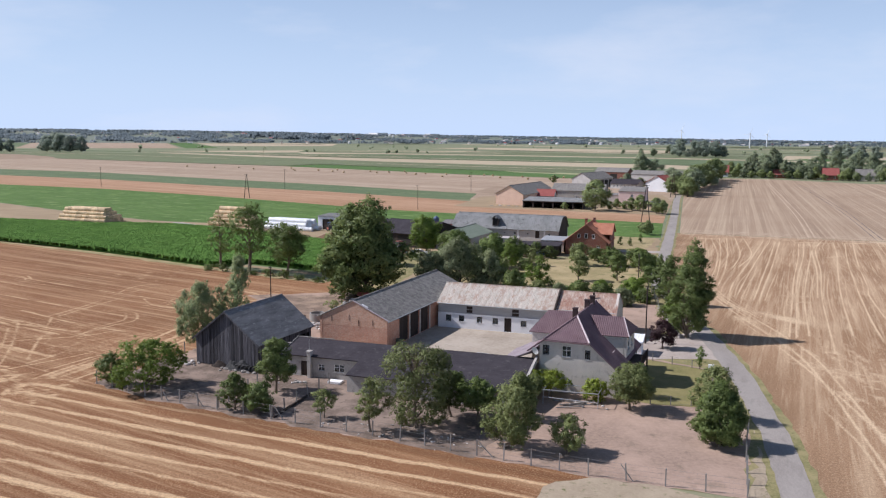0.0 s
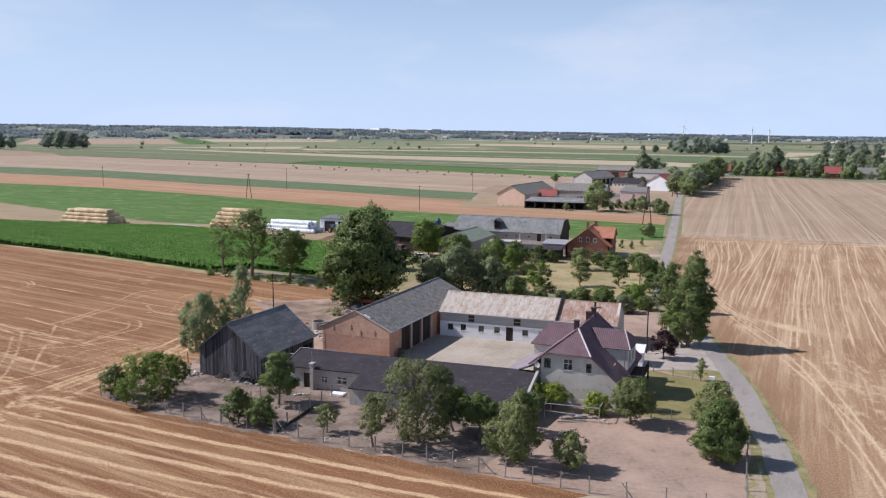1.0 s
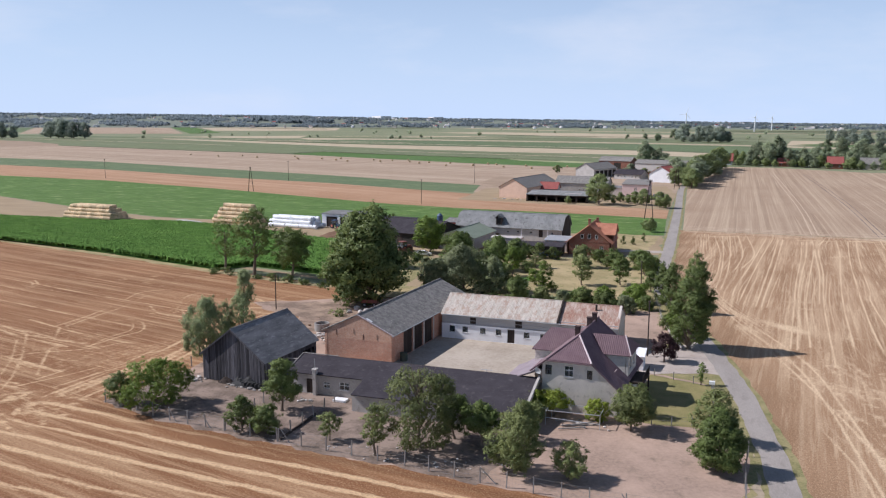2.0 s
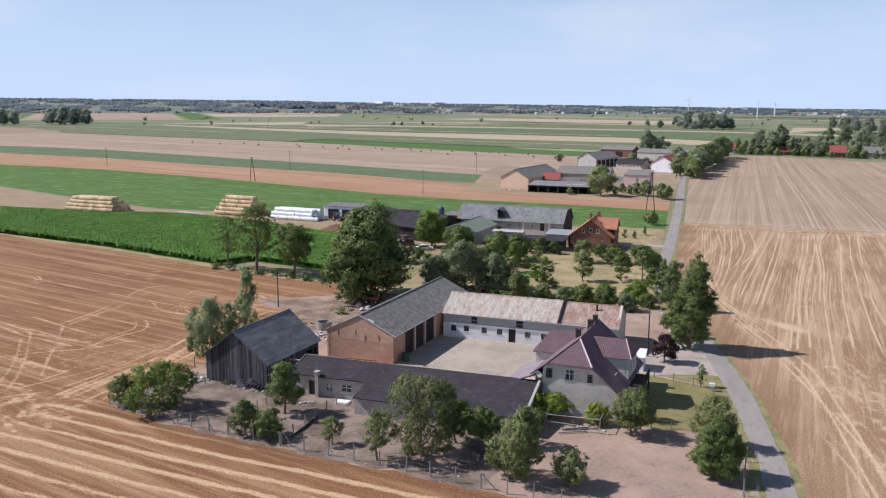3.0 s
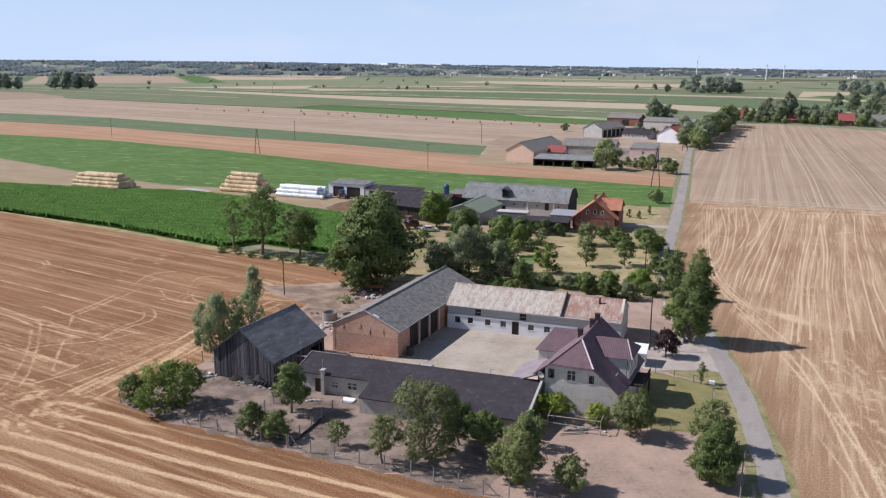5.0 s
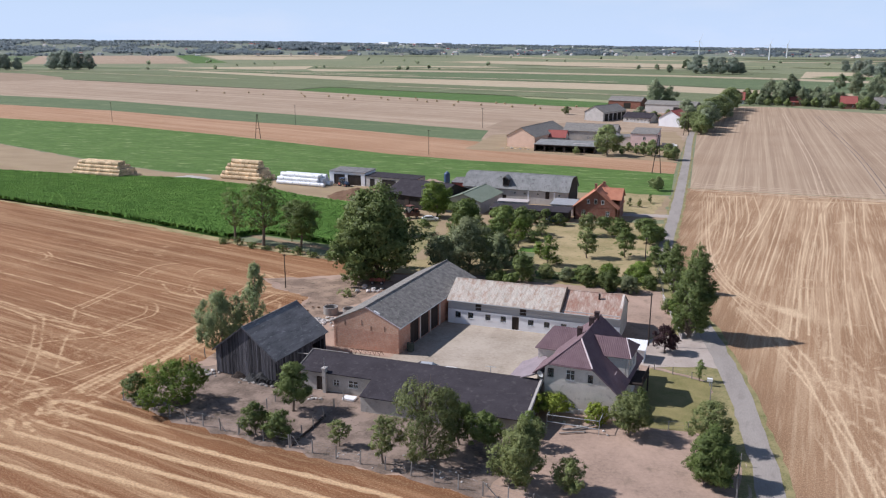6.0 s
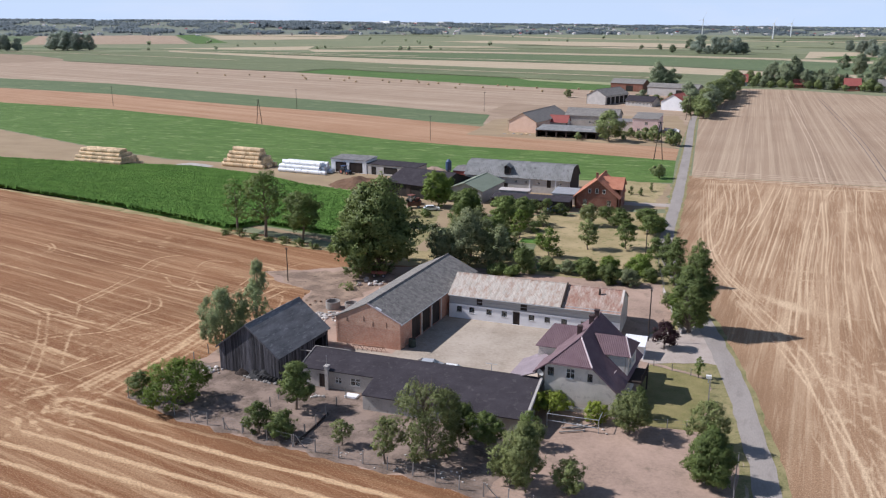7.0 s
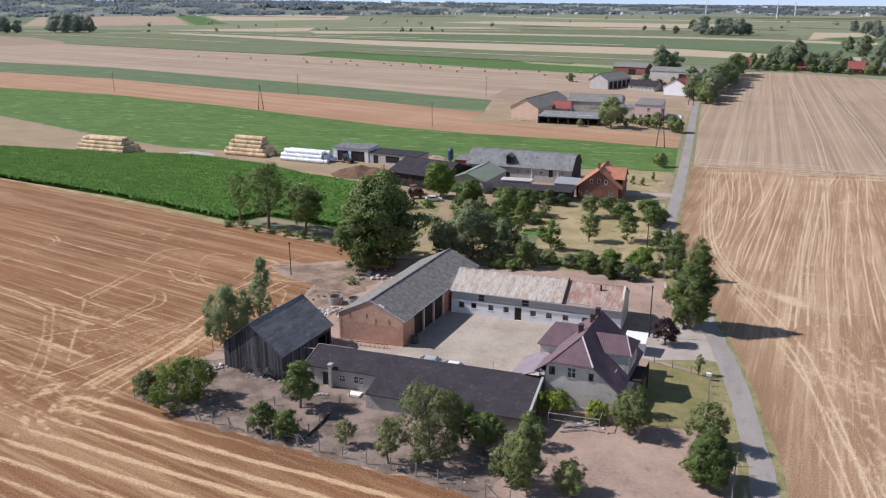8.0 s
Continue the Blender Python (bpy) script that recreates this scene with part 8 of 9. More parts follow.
def polar(a0, a1, d0, d1):
    def f(r):
        for _ in range(8):
            a, d = math.radians(r.uniform(a0, a1)), r.uniform(d0, d1)
            if math.sin(a * 61 + d * 0.004) + math.sin(d * 0.0105 + a * 17) + 0.8 * math.sin(a * 140 - d * 0.006) > -0.1:
                break
        return d * math.sin(a), d * math.cos(a) - 90
    return f


# woods whose colour, not the air, carries the haze
far_wood("woods_west", "distant woodland along the western horizon, coloured for haze", 8200, polar(-60, -28, 2900, 4800), 9, 14, 201, M["hazed_woods"])
far_wood("woods_middle", "distant trees and settlement on the horizon", 7000, polar(-32, 4, 2800, 4800), 7, 14, 202, M["hazed_woods"])
far_wood("woods_east", "distant trees on the eastern horizon", 3000, polar(0, 26, 2600, 4800), 6, 18, 203, M["hazed_woods"])
far_wood("woods_near_west", "belt of distant trees and gardens", 1500, polar(-58, -8, 2650, 3000), 8, 18, 204, M["hazed_woods"])
far_wood("hedgerows", "scattered distant field trees", 46, polar(-40, 14, 1300, 2300), 6, 40, 205, M["leaf_far_haze"])
far_wood("wood_hill", "low wooded rise on the horizon", 420, polar(-32, -25, 3200, 3700), 14, 24, 206, M["hazed_woods"])


# ---- fences, poles, stacks and yard things ----
def fence(label, line, step, high, group, material=None, wires=4):
    pts = dense(line, step) if len(line) > 2 else np.array(line, float)
    seg = []
    for a, b in zip(np.array(line[:-1], float), np.array(line[1:], float)):
        n = max(1, round(np.linalg.norm(b - a) / step))
        seg += [a + (b - a) * k / n for k in range(n)]
    seg.append(np.array(line[-1], float))
    e = thing("fence", label, "fence", seg[0][0], seg[0][1], 0)
    o = seg[0]
    me = finish(boxes((-0.055, 0.055, -0.055, 0.055, 0, high), (-0.045, 0.045, -0.045, 0.045, high + 0.002, high + 0.05)), "post", material or M["post_concrete"])
    top = []
    for k, p in enumerate(seg):
        tilt = rng.normal(0, 1.3)
        shared("post", me, e, pose(p[0] - o[0], p[1] - o[1], 0, tilt, rng.normal(0, 1.3), rng.uniform(-5, 5)))
    for w in range(wires):
        z = high * (0.12 + 0.84 * w / max(1, wires - 1))
        part("wire", tube(bmesh.new(), [(p[0] - o[0], p[1] - o[1], z + 0.02 * (i % 2)) for i, p in enumerate(seg)], [0.008] * len(seg), 4), M["wire"], e)
    net = bmesh.new()
    for p, q in zip(seg[:-1], seg[1:]):
        n = 9
        for k in range(1, n):
            c = p + (q - p) * k / n - o
            d = (q - p) / np.linalg.norm(q - p) * 0.0018
            solid(net, [(c[0] - d[0], c[1] - d[1], 0.08), (c[0] + d[0], c[1] + d[1], 0.08), (c[0] + d[0], c[1] + d[1], high * 0.96), (c[0] - d[0], c[1] - d[1], high * 0.96)], (-d[1] * 2, d[0] * 2, 0))
    tagged(part("netting", net, M["wire"], e, "thin wire netting"), kind="stuff")
    return e


fence("wire fence on concrete posts along the stubble", FENCE_FRONT, 3.0, 1.65, "fences")
fence("wire fence along the lane", [(11.9, -19.8), (12.0, -9), (12.4, -3.5)], 2.6, 1.65, "fences")
fence("wire fence across the dirt yard", [(-36.2, -16.3), (-35.9, -3.2)], 2.6, 1.5, "fences")
fence("low wire fence across the chicken yard", [(-43.6, -15.3), (-44.2, -6.2)], 2.6, 1.4, "fences")
fence("wire fence along the west side", [(-62.8, -12.6), (-61.8, 3.5)], 3.0, 1.5, "fences")
fence("low wire fence along the lawn", [(0.8, 21.2), (8.6, 18.6), (8.7, 4), (2.0, 2.4)], 2.6, 1.1, "fences", wires=3)
fence("wire fence beside the lane behind the farm", [(-1.0, 56.4), (-3.5, 72)], 3.0, 1.5, "fences")
for x, y, dx in ((-51.3, -15.2, 1.0), (-46.5, -15.5, 1.1), (-43.2, -15.6, 1.2), (-36.0, -16.2, 1.2), (-12.4, -18.6, 1.6), (1.2, -19.7, 1.2), (-61.5, -12.9, 1.2)):
    st = thing("brace_post", "slanting brace of a fence post", "fence brace", x, y, 0, group="fence braces")
    part("bar", tube(bmesh.new(), [(dx, -0.05, 0), (0.05, 0.02, 1.45)], [0.05, 0.05], 6), M["post_concrete"], st)


# added board that draws the dark line of fence base and shadow
kick = thing("kick_board", "dark strip for the fence foot and its shadow", "board", -36.1, -12.0, 0)
part("plank", boxes((-0.06, 0.06, -4.1, 4.1, 0.031, 0.34)), M["wood_dark"], kick)


def utility_pole(label, x, y, high, legs=1, arm=1.4, turn=0):
    e = thing("utility_pole", label, "pole", x, y, 0, turn, "utility poles")
    if legs == 1:
        part("shaft", tube(bmesh.new(), [(0, 0, -0.1), (0, 0, high)], [0.11, 0.08], 8), M["wood_dark"], e)
    else:
        for s in (-1, 1):
            part("leg", tube(bmesh.new(), [(s * high * 0.11, 0, -0.1), (s * 0.08, 0, high)], [0.15, 0.11], 8), M["wood_dark"], e)
        part("brace", tube(bmesh.new(), [(-high * 0.065, 0, high * 0.42), (high * 0.065, 0, high * 0.42)], [0.06, 0.06], 6), M["wood_dark"], e)
    part("cross_arm", boxes((-arm / 2, arm / 2, -0.05, 0.05, high - 0.35, high - 0.23)), M["wood_dark"], e)
    for k in (-1, 0, 1):
        part("insulator", tube(bmesh.new(), [(k * arm * 0.42, 0, high - 0.228), (k * arm * 0.42, 0, high - 0.02)], [0.05, 0.03], 6), M["post_concrete"], e)
    return e


utility_pole("single wooden pole in the stubble behind the barn", -68.5, 38.1, 6.6, 1, 0.6)
utility_pole("double-legged wooden power pole in the meadow", -203.9, 245.0, 11.5, 2, 1.6, 20)
utility_pole("slim power pole at the green strip", -219.0, 307.0, 11.0, 1, 1.4)
utility_pole("slim power pole in the red stubble", -108.9, 222.0, 10.0, 1, 1.4)
utility_pole("slim power pole in the pale stubble", -119.0, 330.4, 10.5, 1, 1.4)
utility_pole("slim far power pole", -326.7, 288.0, 11.0, 1, 1.4)
utility_pole("slim far power pole", -560.0, 850.0, 12.0, 1, 1.4)
utility_pole("double-legged power pole beside the lane", -16.2, 202.8, 13.5, 2, 2.0, 10)
utility_pole("slim power pole beside the farm drive", -1.0, 30.5, 8.5, 1, 0.3)
utility_pole("slim wooden pole beside the orchard lane", -6.0, 71.0, 7.5, 1, 0.4)
utility_pole("double-legged power pole near the white house", -14.0, 330.0, 12.0, 2, 1.8, 10)


def bale_mesh(name, r, w, material):
    bm = bmesh.new()
    n = 14
    prof = [(-w / 2, r * 0.9), (-w / 2 + 0.06, r), (w / 2 - 0.06, r), (w / 2, r * 0.9)]
    tube(bm, [(x, 0, 0) for x, _ in prof], [q for _, q in prof], n)
    return finish(bm, name, material)


def stack(name, label, x, y, turn, rows, tiers, length, r, w, me_name, material, piece):
    e = thing(name, label, "bale stack", x, y, 0, turn)
    me = bale_mesh(me_name, r, w, material)
    for t in range(tiers):
        for k in range(rows - t):
            for i in range(length):
                if i < t * 0.45 + rng.uniform(-0.5, 0.6) or i > length - 1 - t * 0.45 + rng.uniform(-0.6, 0.6):
                    continue
                if 0 < k < rows - t - 1 and t < tiers - 1 and t * 0.45 + 1 < i < length - 2 - t * 0.45:
                    continue
                shared(piece, me, e, pose((i - length / 2 + 0.5) * w * 1.02 + rng.normal(0, 0.05), (k - (rows - t) / 2 + 0.5) * 2 * r * 0.99, r + t * r * 1.74, rng.uniform(0, 360), rng.normal(0, 1.5), rng.normal(0, 1.5)))
    return e


stack("straw_stack", "tall stack of round golden straw bales", -192.0, 130.0, -2, 8, 5, 16, 0.64, 1.4, "straw_bale", M["straw"], "straw_bale")
stack("straw_stack", "tall stack of round straw bales beside the yard", -145.5, 144.5, -4, 6, 5, 13, 0.70, 1.35, "straw_bale", M["straw"], "straw_bale")
stack("silage_stack", "stack of white plastic-wrapped bales", -122.0, 141.0, -4, 5, 3, 15, 0.66, 1.25, "wrapped_bale", M["wrap"], "wrapped_bale")
bale = finish(tube(bmesh.new(), [(-0.6, 0, 0), (-0.54, 0, 0), (0.54, 0, 0), (0.6, 0, 0)], [0.6, 0.68, 0.68, 0.6], 12), "round_bale", M["old_straw"])
r4 = np.random.default_rng(9)
for x, y in ((-456, 545), (-415, 528), (-398, 540), (-372, 522), (-326, 511), (-332, 520), (-298, 533), (-290, 508), (-262, 520), (-248, 501), (-244, 516), (-226, 508), (-208, 503), (-212, 492), (-183, 470), (-190, 500), (-152, 495), (-165, 478), (-140, 470), (-128, 488), (-118, 462), (-104, 476), (-98, 488), (-350, 548), (-275, 498), (-310, 522), (-86, 470), (-70, 478), (-160, 500), (-236, 530)):
    ob = new("round_bale", bale)
    ob.matrix_basis = pose(x, y, 0.72, 0, 0, r4.uniform(0, 180))
    tagged(ob, "round straw bale lying on the pale stubble", "bale", "field bales")


def heap(name, label, category, x, y, rx, ry, high, material, seed, n=22):
    r = np.random.default_rng(seed)
    bm = bmesh.new()
    bmesh.ops.create_grid(bm, x_segments=n, y_segments=n, size=1.0)
    for v in bm.verts:
        d = math.hypot(v.co.x, v.co.y)
        k = max(0.0, 1 - d ** 2)
        z = high * k ** 0.8 * (0.75 + 0.5 * noise.noise(Vector((v.co.x * 2.3 + seed, v.co.y * 2.3, 0)))) + 0.12 * high * noise.noise(Vector((v.co.x * 8, v.co.y * 8, seed))) * min(1, k * 4)
        v.co = Vector((v.co.x * rx, v.co.y * ry, z + 0.02))
    ob = new(name, finish(bm, name, material))
    ob.matrix_basis = pose(x, y, 0)
    return tagged(ob, label, category)


heap("dung_heap", "dark brown dung heap in the yard", "heap", -96, 128, 9, 8, 2.2, M["manure"], 1)
heap("soil_heap", "low earth heap behind the halls", "heap", -84, 156, 6, 4, 1.6, M["dirt"], 2)
heap("gravel_mound", "pale heap at the meadow edge", "heap", -163, 139, 7, 2.5, 0.8, M["rubble"], 3)
heap("scrap_mound", "tangled dark heap of scrap by the board barn", "heap", -49.6, -1.3, 2.4, 0.9, 1.5, M["rubber"], 5, 26)
heap("scrap_mound", "low dark heap of scrap by the barn corner", "heap", -53.0, -1.0, 1.3, 0.6, 0.8, M["wood_dark"], 6, 18)
tree("low weeds on the bare ground", -55.5, 38, 1.1, 1.8, O, 140, "round", 0.02, 0.3, 1.6, name="bush", category="bush", lobes_n=7)


def concrete_ring(x, y, r, hgt):
    e = thing("concrete_ring", "open round concrete tank ring", "tank", x, y, 0, group="concrete rings")
    bm = bmesh.new()
    n = 24
    rows = [[bm.verts.new((q * math.cos(2 * math.pi * k / n), q * math.sin(2 * math.pi * k / n), z)) for k in range(n)] for q, z in ((r, 0), (r, hgt), (r - 0.16, hgt), (r - 0.16, 0.15))]
    for a, b in zip(rows, rows[1:]):
        for k in range(n):
            bm.faces.new((a[k], a[(k + 1) % n], b[(k + 1) % n], b[k]))
    bm.faces.new(rows[-1])
    part("ring", bm, M["post_concrete"], e)
    return e


concrete_ring(-53.6, 27.6, 1.25, 1.3)
concrete_ring(-50.6, 28.6, 1.15, 1.0)


def rubble_stones(label, x, y, rx, ry, n, size, seed, material, name="stone"):
    r = np.random.default_rng(seed)
    for k in range(n):
        bm = bmesh.new()
        bmesh.ops.create_icosphere(bm, subdivisions=1, radius=1)
        for v in bm.verts:
            v.co *= r.uniform(0.7, 1.15)
        s = size * r.uniform(0.5, 1.4)
        for v in bm.verts:
            v.co = Vector((v.co.x * s * 1.3, v.co.y * s, v.co.z * s * 0.7))
        ob = new(name, finish(bm, name, material))
        ob.matrix_basis = pose(x + r.normal(0, rx), y + r.normal(0, ry), s * 0.4 + 0.03, 0, 0, r.uniform(0, 360))
        tagged(ob, label, "stone", "rubble")


rubble_stones("pale lump of broken masonry", -52.6, 23.2, 1.5, 1.2, 44, 0.32, 1, M["rubble"])
rubble_stones("dark stone beside the barn wall", -50.0, -2.0, 1.6, 0.4, 20, 0.24, 2, M["post_concrete"])
rubble_stones("pale lump of rubble by the barn corner", -57.6, -1.4, 1.3, 0.6, 14, 0.3, 3, M["rubble"])
rubble_stones("pale stone before the shed", -41.0, -3.6, 1.2, 0.5, 10, 0.22, 4, M["rubble"])
rubble_stones("old stone at the foot of the chestnut", -52.5, 42.5, 1.8, 1.2, 12, 0.4, 5, M["block"])
for k in range(9):
    e = thing("tyre", "old black tyre leaning by the barn", "tyre", -49.8 + 0.55 * k, -1.9 - 0.1 * (k % 3), 0, 10 * k, "old tyres")
    bm = bmesh.new()
    n, m_ = 14, 6
    rings = [[bm.verts.new(((0.34 + 0.11 * math.cos(2 * math.pi * j / m_)) * math.cos(2 * math.pi * i / n), 0.11 * math.sin(2 * math.pi * j / m_), 0.45 + (0.34 + 0.11 * math.cos(2 * math.pi * j / m_)) * math.sin(2 * math.pi * i / n))) for j in range(m_)] for i in range(n)]
    for i in range(n):
        for j in range(m_):
            bm.faces.new((rings[i][j], rings[(i + 1) % n][j], rings[(i + 1) % n][(j + 1) % m_], rings[i][(j + 1) % m_]))
    part("tread", bm, M["rubber"], e)


def car(label, x, y, turn, paint):
    e = thing("car", label, "car", x, y, 0, turn)
    prof = [(-2.1, 0.35), (2.1, 0.35), (2.12, 0.75), (1.2, 0.95), (0.45, 1.42), (-1.1, 1.45), (-1.9, 1.0), (-2.12, 0.9)]
    bm = bmesh.new()
    a = [bm.verts.new((px, -0.83 if z < 1 else -0.66, z)) for px, z in prof]
    b = [bm.verts.new((px, 0.83 if z < 1 else 0.66, z)) for px, z in prof]
    bm.faces.new(a)
    bm.faces.new(list(reversed(b)))
    for i in range(len(prof)):
        bm.faces.new((a[i], b[i], b[(i + 1) % len(prof)], a[(i + 1) % len(prof)]))
    bmesh.ops.bevel(bm, geom=bm.edges[:], offset=0.06, segments=2, affect="EDGES")
    part("body", bm, paint, e)
    part("windscreen", solid(bmesh.new(), [(1.12, -0.62, 1.02), (1.12, 0.62, 1.02), (0.5, 0.56, 1.42), (0.5, -0.56, 1.42)], (0.03, 0, 0.03)), M["glass"], e)
    part("rear_window", solid(bmesh.new(), [(-1.86, -0.62, 1.05), (-1.86, 0.62, 1.05), (-1.16, 0.56, 1.44), (-1.16, -0.56, 1.44)], (-0.03, 0, 0.03)), M["glass"], e)
    for s in (-1, 1):
        part("side_window", solid(bmesh.new(), [(-1.5, s * 0.80, 1.0), (0.9, s * 0.80, 1.0), (0.4, s * 0.70, 1.36), (-1.1, s * 0.70, 1.36)], (0, s * 0.02, 0)), M["inside_shade"], e)
        for px in (-1.3, 1.35):
            w = part("wheel", tube(bmesh.new(), [(px, s * 0.66, 0.31), (px, s * 0.86, 0.31)], [0.31, 0.31], 14), M["rubber"], e)
            part("rim", tube(bmesh.new(), [(px, s * 0.861, 0.31), (px, s * 0.875, 0.31)], [0.19, 0.17], 12), M["metal_grey"], w)
    for s in (-1, 1):
        part("headlight", boxes((2.06, 2.14, s * 0.55 - 0.16, s * 0.55 + 0.16, 0.6, 0.74)), M["window_white"], e)
    return e


car("silver car parked in the courtyard", -28.9, 9.3, 8, M["paint_silver"])
car("white car parked in the courtyard", -25.2, 8.7, 5, M["paint_white"])
car("dark car parked by the brick house", -33.0, 111.5, 15, M["paint_blue"])


def tractor(label, x, y, turn, paint):
    e = thing("tractor", label, "tractor", x, y, 0, turn)
    part("bonnet", boxes((0.3, 2.2, -0.4, 0.4, 0.8, 1.5)), paint, e)
    part("cab", boxes((-1.1, 0.28, -0.75, 0.75, 1.1, 2.5)), M["glass"], e)
    part("cab_roof", boxes((-1.2, 0.38, -0.85, 0.85, 2.502, 2.68)), paint, e)
    part("exhaust", tube(bmesh.new(), [(1.2, 0.3, 1.5), (1.2, 0.3, 2.6)], [0.05, 0.05], 6), M["wood_dark"], e)
    for px, r_, w_ in ((-0.7, 0.85, 0.95), (1.7, 0.55, 0.75)):
        for s in (-1, 1):
            wh = part("wheel", tube(bmesh.new(), [(px, s * (w_ - 0.22), r_), (px, s * (w_ + 0.22), r_)], [r_, r_], 16), M["rubber"], e)
            part("rim", tube(bmesh.new(), [(px, s * (w_ + 0.221), r_), (px, s * (w_ + 0.235), r_)], [r_ * 0.5, r_ * 0.45], 12), M["paint_red"], wh)
    return e


tractor("dark tractor parked before the garages", -108.0, 142.0, -20, M["paint_blue"])
tractor("dull red farm machine under the trees", -71.0, 108.0, 60, M["rust_red"])


def trailer(label, x, y, turn, length, paint):
    e = thing("trailer", label, "trailer", x, y, 0, turn)
    part("bed", boxes((-length / 2, length / 2, -0.95, 0.95, 0.75, 0.9)), paint, e)
    for s in (-1, 1):
        part("side_board", boxes((-length / 2, length / 2, s * 0.93 - 0.03, s * 0.93 + 0.03, 0.902, 1.4)), paint, e)
        for px in (-length * 0.3, length * 0.3):
            w = part("wheel", tube(bmesh.new(), [(px, s * 0.68, 0.38), (px, s * 0.92, 0.38)], [0.38, 0.38], 12), M["rubber"], e)
            part("rim", tube(bmesh.new(), [(px, s * 0.921, 0.38), (px, s * 0.935, 0.38)], [0.2, 0.18], 10), M["metal_grey"], w)
    part("tail_board", boxes((-length / 2 - 0.06, -length / 2 - 0.004, -0.9, 0.9, 0.8, 1.38)), paint, e)
    part("drawbar", tube(bmesh.new(), [(length / 2, 0, 0.8), (length / 2 + 1.4, 0, 0.45)], [0.05, 0.05], 6), M["rust_iron"], e)
    return e


trailer("old rusty red trailer by the chestnut", -53.4, 46.6, 15, 3.0, M["rust_red"])
trailer("old dark trailer parked by the hall", -69.0, 104.0, 30, 3.6, M["rust_iron"])
car("white car parked under the trees", -63.6, 102.6, 25, M["paint_white"])
heap("rubble_mound", "pale mound of broken concrete at the maize edge", "heap", -104.5, 104.0, 4.0, 2.4, 1.7, M["rubble"], 8)
for k in range(7):
    e = new("pallet", finish(boxes((-0.6, 0.6, -0.4, 0.4, 0.0, 0.14 + 0.1 * (k % 3))), "pallet", M["straw"] if k % 2 else M["rubble"]))
    e.matrix_basis = pose(-85.5 + 1.9 * k, 250.6 + 0.5 * (k % 3), 0.1, 0, 0, 20 * k)
    tagged(e, "pale wooden pallet lying before the salmon barn", "pallet", "pallets")


def low_wall(label, a, b, high, thick, material):
    d = Vector((*b, 0)) - Vector((*a, 0))
    e = thing("low_wall", label, "wall", a[0], a[1], 0, math.degrees(math.atan2(d.y, d.x)))
    n = int(d.length / 2.4)
    for k in range(n):
        part("panel", boxes((k * d.length / n + 0.01, (k + 1) * d.length / n - 0.13, -thick / 2, thick / 2, 0, high + 0.03 * (k % 2))), material, e)
        part("pier", boxes(((k + 1) * d.length / n - 0.12, (k + 1) * d.length / n, -thick * 0.8, thick * 0.8, 0, high + 0.15)), material, e)


low_wall("low pale concrete wall along the drive", (3.6, 35.2), (-1.0, 55.6), 0.75, 0.16, M["pale_roof"])


# bare metal frame and timber in front of the house
def metal_frame():
    e = thing("metal_frame", "bare galvanised pipe frame standing in the dirt", "frame", -9.6, -1.6, 0, 3)
    t = lambda *pts: tube(bmesh.new(), pts, [0.045] * len(pts), 6)
    for px, py in ((0, 0), (6.2, 0), (0.3, 2.6), (6.4, 2.4)):
        part("upright", t((px, py, 0), (px, py, 1.75)), M["metal_grey"], e)
    for p, q in (((0, 0, 1.75), (6.2, 0, 1.75)), ((0.3, 2.6, 1.75), (6.4, 2.4, 1.75)), ((0, 0, 1.75), (0.3, 2.6, 1.75)), ((6.2, 0, 1.75), (6.4, 2.4, 1.75)), ((0, 0, 0.9), (6.2, 0, 0.7))):
        part("rail", t(p, q), M["metal_grey"], e)
    return e


metal_frame()
bar = thing("gate_beam", "pale beam spanning from barn to shed on posts", "beam", -47.4, 3.6, 0)
part("beam", tube(bmesh.new(), [(0, 0, 2.75), (2.9, 0, 2.85)], [0.09, 0.09], 6), M["post_concrete"], bar)
for px in (0.1, 2.8):
    part("post", tube(bmesh.new(), [(px, 0, 0), (px, 0, 2.72)], [0.08, 0.08], 6), M["post_concrete"], bar)
for k in range(5):
    e = new("timber", finish(boxes((-1.6, 1.6, -0.07, 0.07, 0.0, 0.12)), "timber", M["post_concrete"]))
    e.matrix_basis = pose(-6.2 + rng.normal(0, 1.2), -0.6 + rng.normal(0, 0.7), 0.03 + 0.12 * (k % 3), 0, 0, rng.normal(8, 14))
    tagged(e, "grey weathered timber lying in a loose pile", "timber", "timber pile")
rubble_stones("pale lump of rubble by the timber", -5.4, 0.2, 2.2, 0.9, 9, 0.16, 7, M["rubble"])
rubble_stones("small pale stone among the litter by the fence", -22.0, -15.6, 6.0, 1.0, 46, 0.11, 8, M["rubble"])
rubble_stones("dark lump of earth on the trodden ground", -58.0, 32.5, 2.6, 3.0, 14, 0.2, 10, M["manure"])
e = thing("harrow", "rusty harrow lying by the brick gable", "farm tool", -40.0, 12.6, 0, 4)
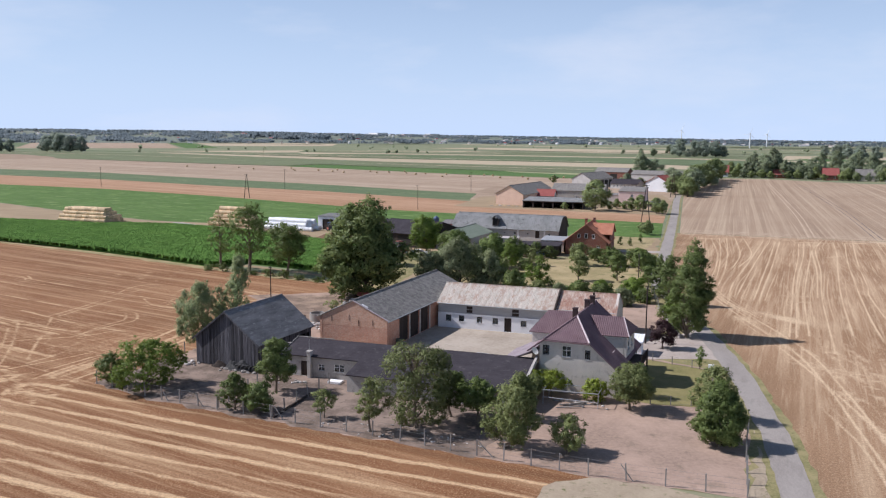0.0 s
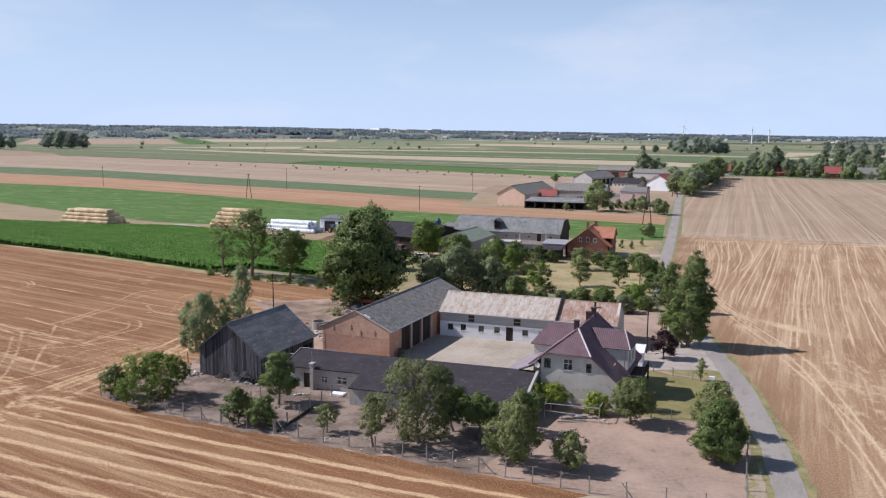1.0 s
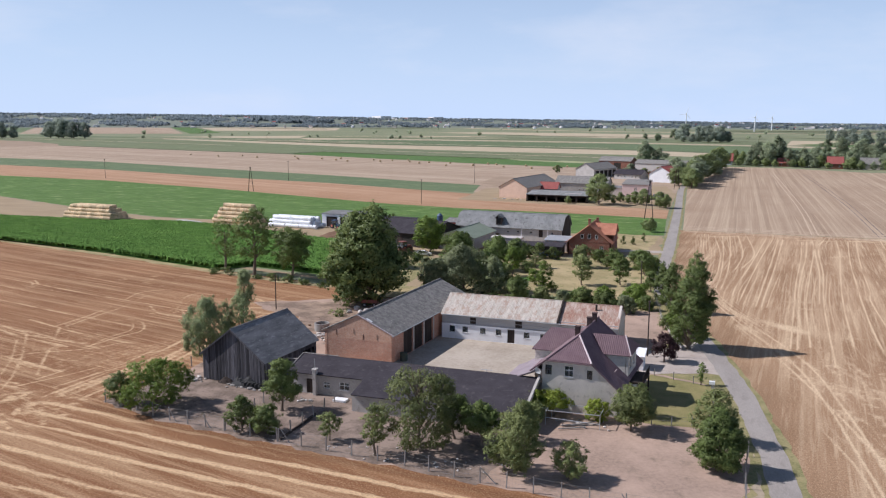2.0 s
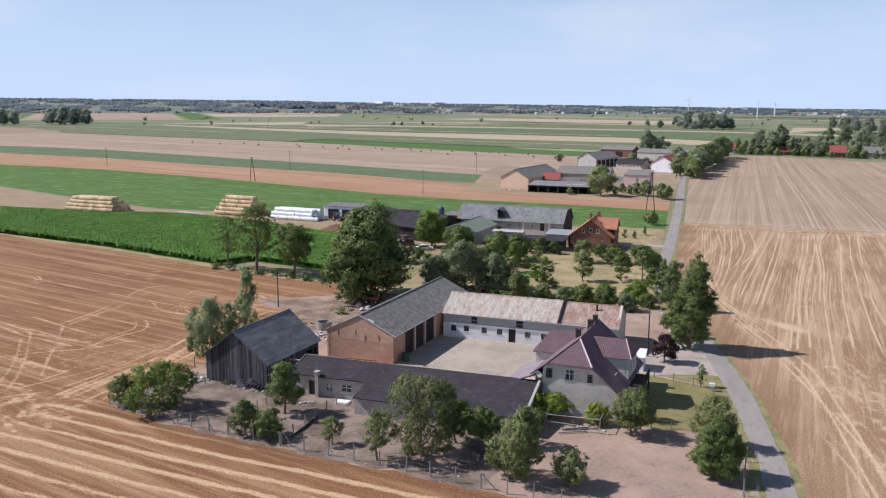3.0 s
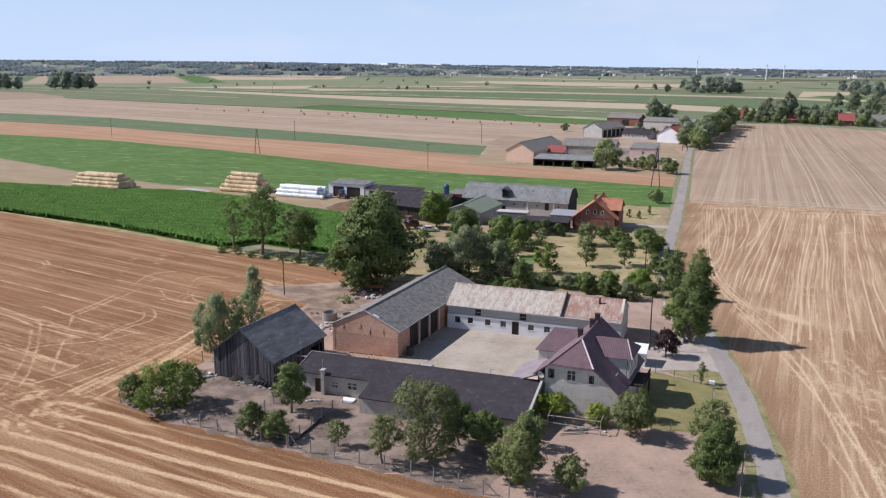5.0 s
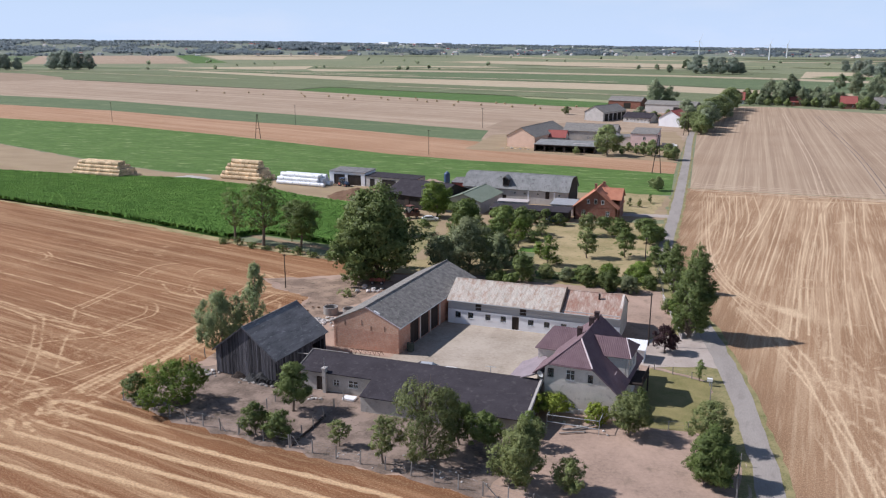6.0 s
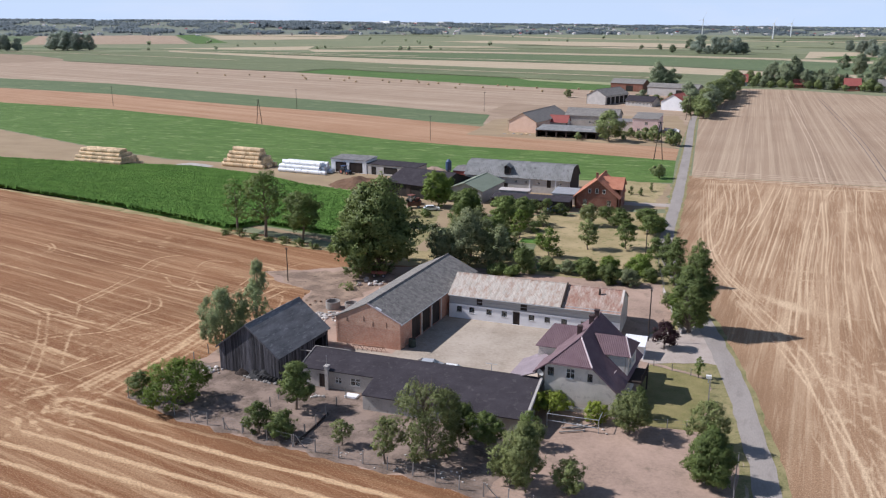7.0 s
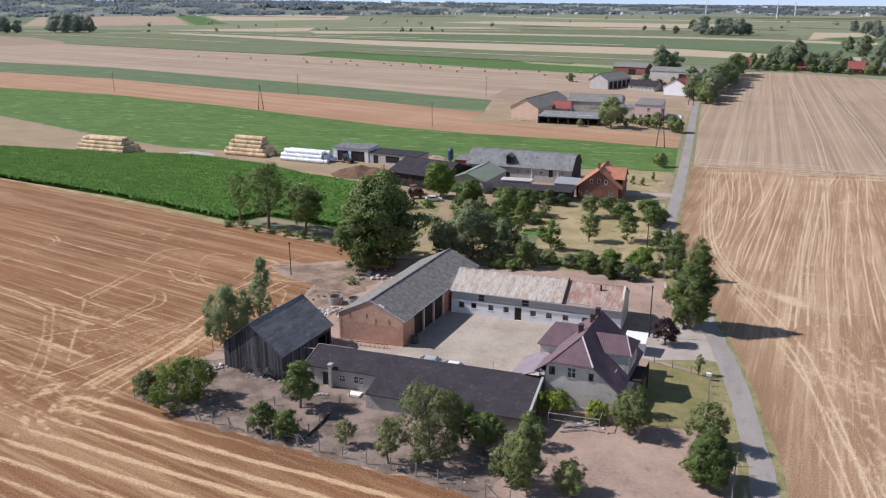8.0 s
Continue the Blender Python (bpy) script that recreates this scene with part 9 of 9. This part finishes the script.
for k in range(7):
    part("tine_bar", tube(bmesh.new(), [(-2.4 + 0.75 * k, -0.4, 0.08), (-2.2 + 0.75 * k, 0, 0.75), (-2.0 + 0.75 * k, 0.5, 0.1)], [0.04] * 3, 5), M["rust_iron"], e)
part("beam", tube(bmesh.new(), [(-2.6, 0, 0.7), (2.6, 0, 0.7)], [0.06, 0.06], 6), M["rust_iron"], e)
e = thing("barrel", "dark green metal barrel by the barn corner", "barrel", -34.4, 16.2, 0)
part("drum", tube(bmesh.new(), [(0, 0, 0), (0, 0, 0.4), (0, 0, 1.25)], [0.55, 0.58, 0.55], 14), M["barrel_green"], e)
e = thing("clothes_pole", "thin T-shaped washing-line post", "post", -19.8, 9.0, 0)
part("shaft", tube(bmesh.new(), [(0, 0, 0), (0, 0, 2.4)], [0.05, 0.05], 6), M["metal_grey"], e)
part("cross_bar", tube(bmesh.new(), [(-0.8, 0, 2.35), (0.8, 0, 2.35)], [0.04, 0.04], 6), M["metal_grey"], e)
e = thing("mailbox", "white box on a post at the lawn corner", "box", 8.4, 18.0, 0)
part("body", boxes((-0.36, 0.36, -0.22, 0.22, 0.7, 1.1)), M["paint_white"], e)
part("post", boxes((-0.08, 0.08, -0.08, 0.08, 0, 0.698)), M["metal_grey"], e)


# wind turbines on the horizon
def turbine(x, y, high):
    e = thing("wind_turbine", "white three-bladed wind turbine at rest", "wind turbine", x, y, 0, 0, "wind turbines")
    part("tower", tube(bmesh.new(), [(0, 0, 0), (0, 0, high)], [1.7, 1.0], 12), M["paint_white"], e)
    part("nacelle", boxes((-1.5, 1.5, -4, 4, high + 0.01, high + 3)), M["paint_white"], e)
    for k in range(3):
        a = math.radians(20 + 120 * k)
        part("blade", tube(bmesh.new(), [(0, -4.2, high + 1.5), (math.sin(a) * high * 0.16, -4.2, high + 1.5 + math.cos(a) * high * 0.16), (math.sin(a) * high * 0.48, -4.2, high + 1.5 + math.cos(a) * high * 0.48)], [0.3, 0.5, 0.1], 6), M["paint_white"], e)


turbine(-105, 2336, 44)
turbine(72, 2157, 35)
turbine(127, 2472, 34)
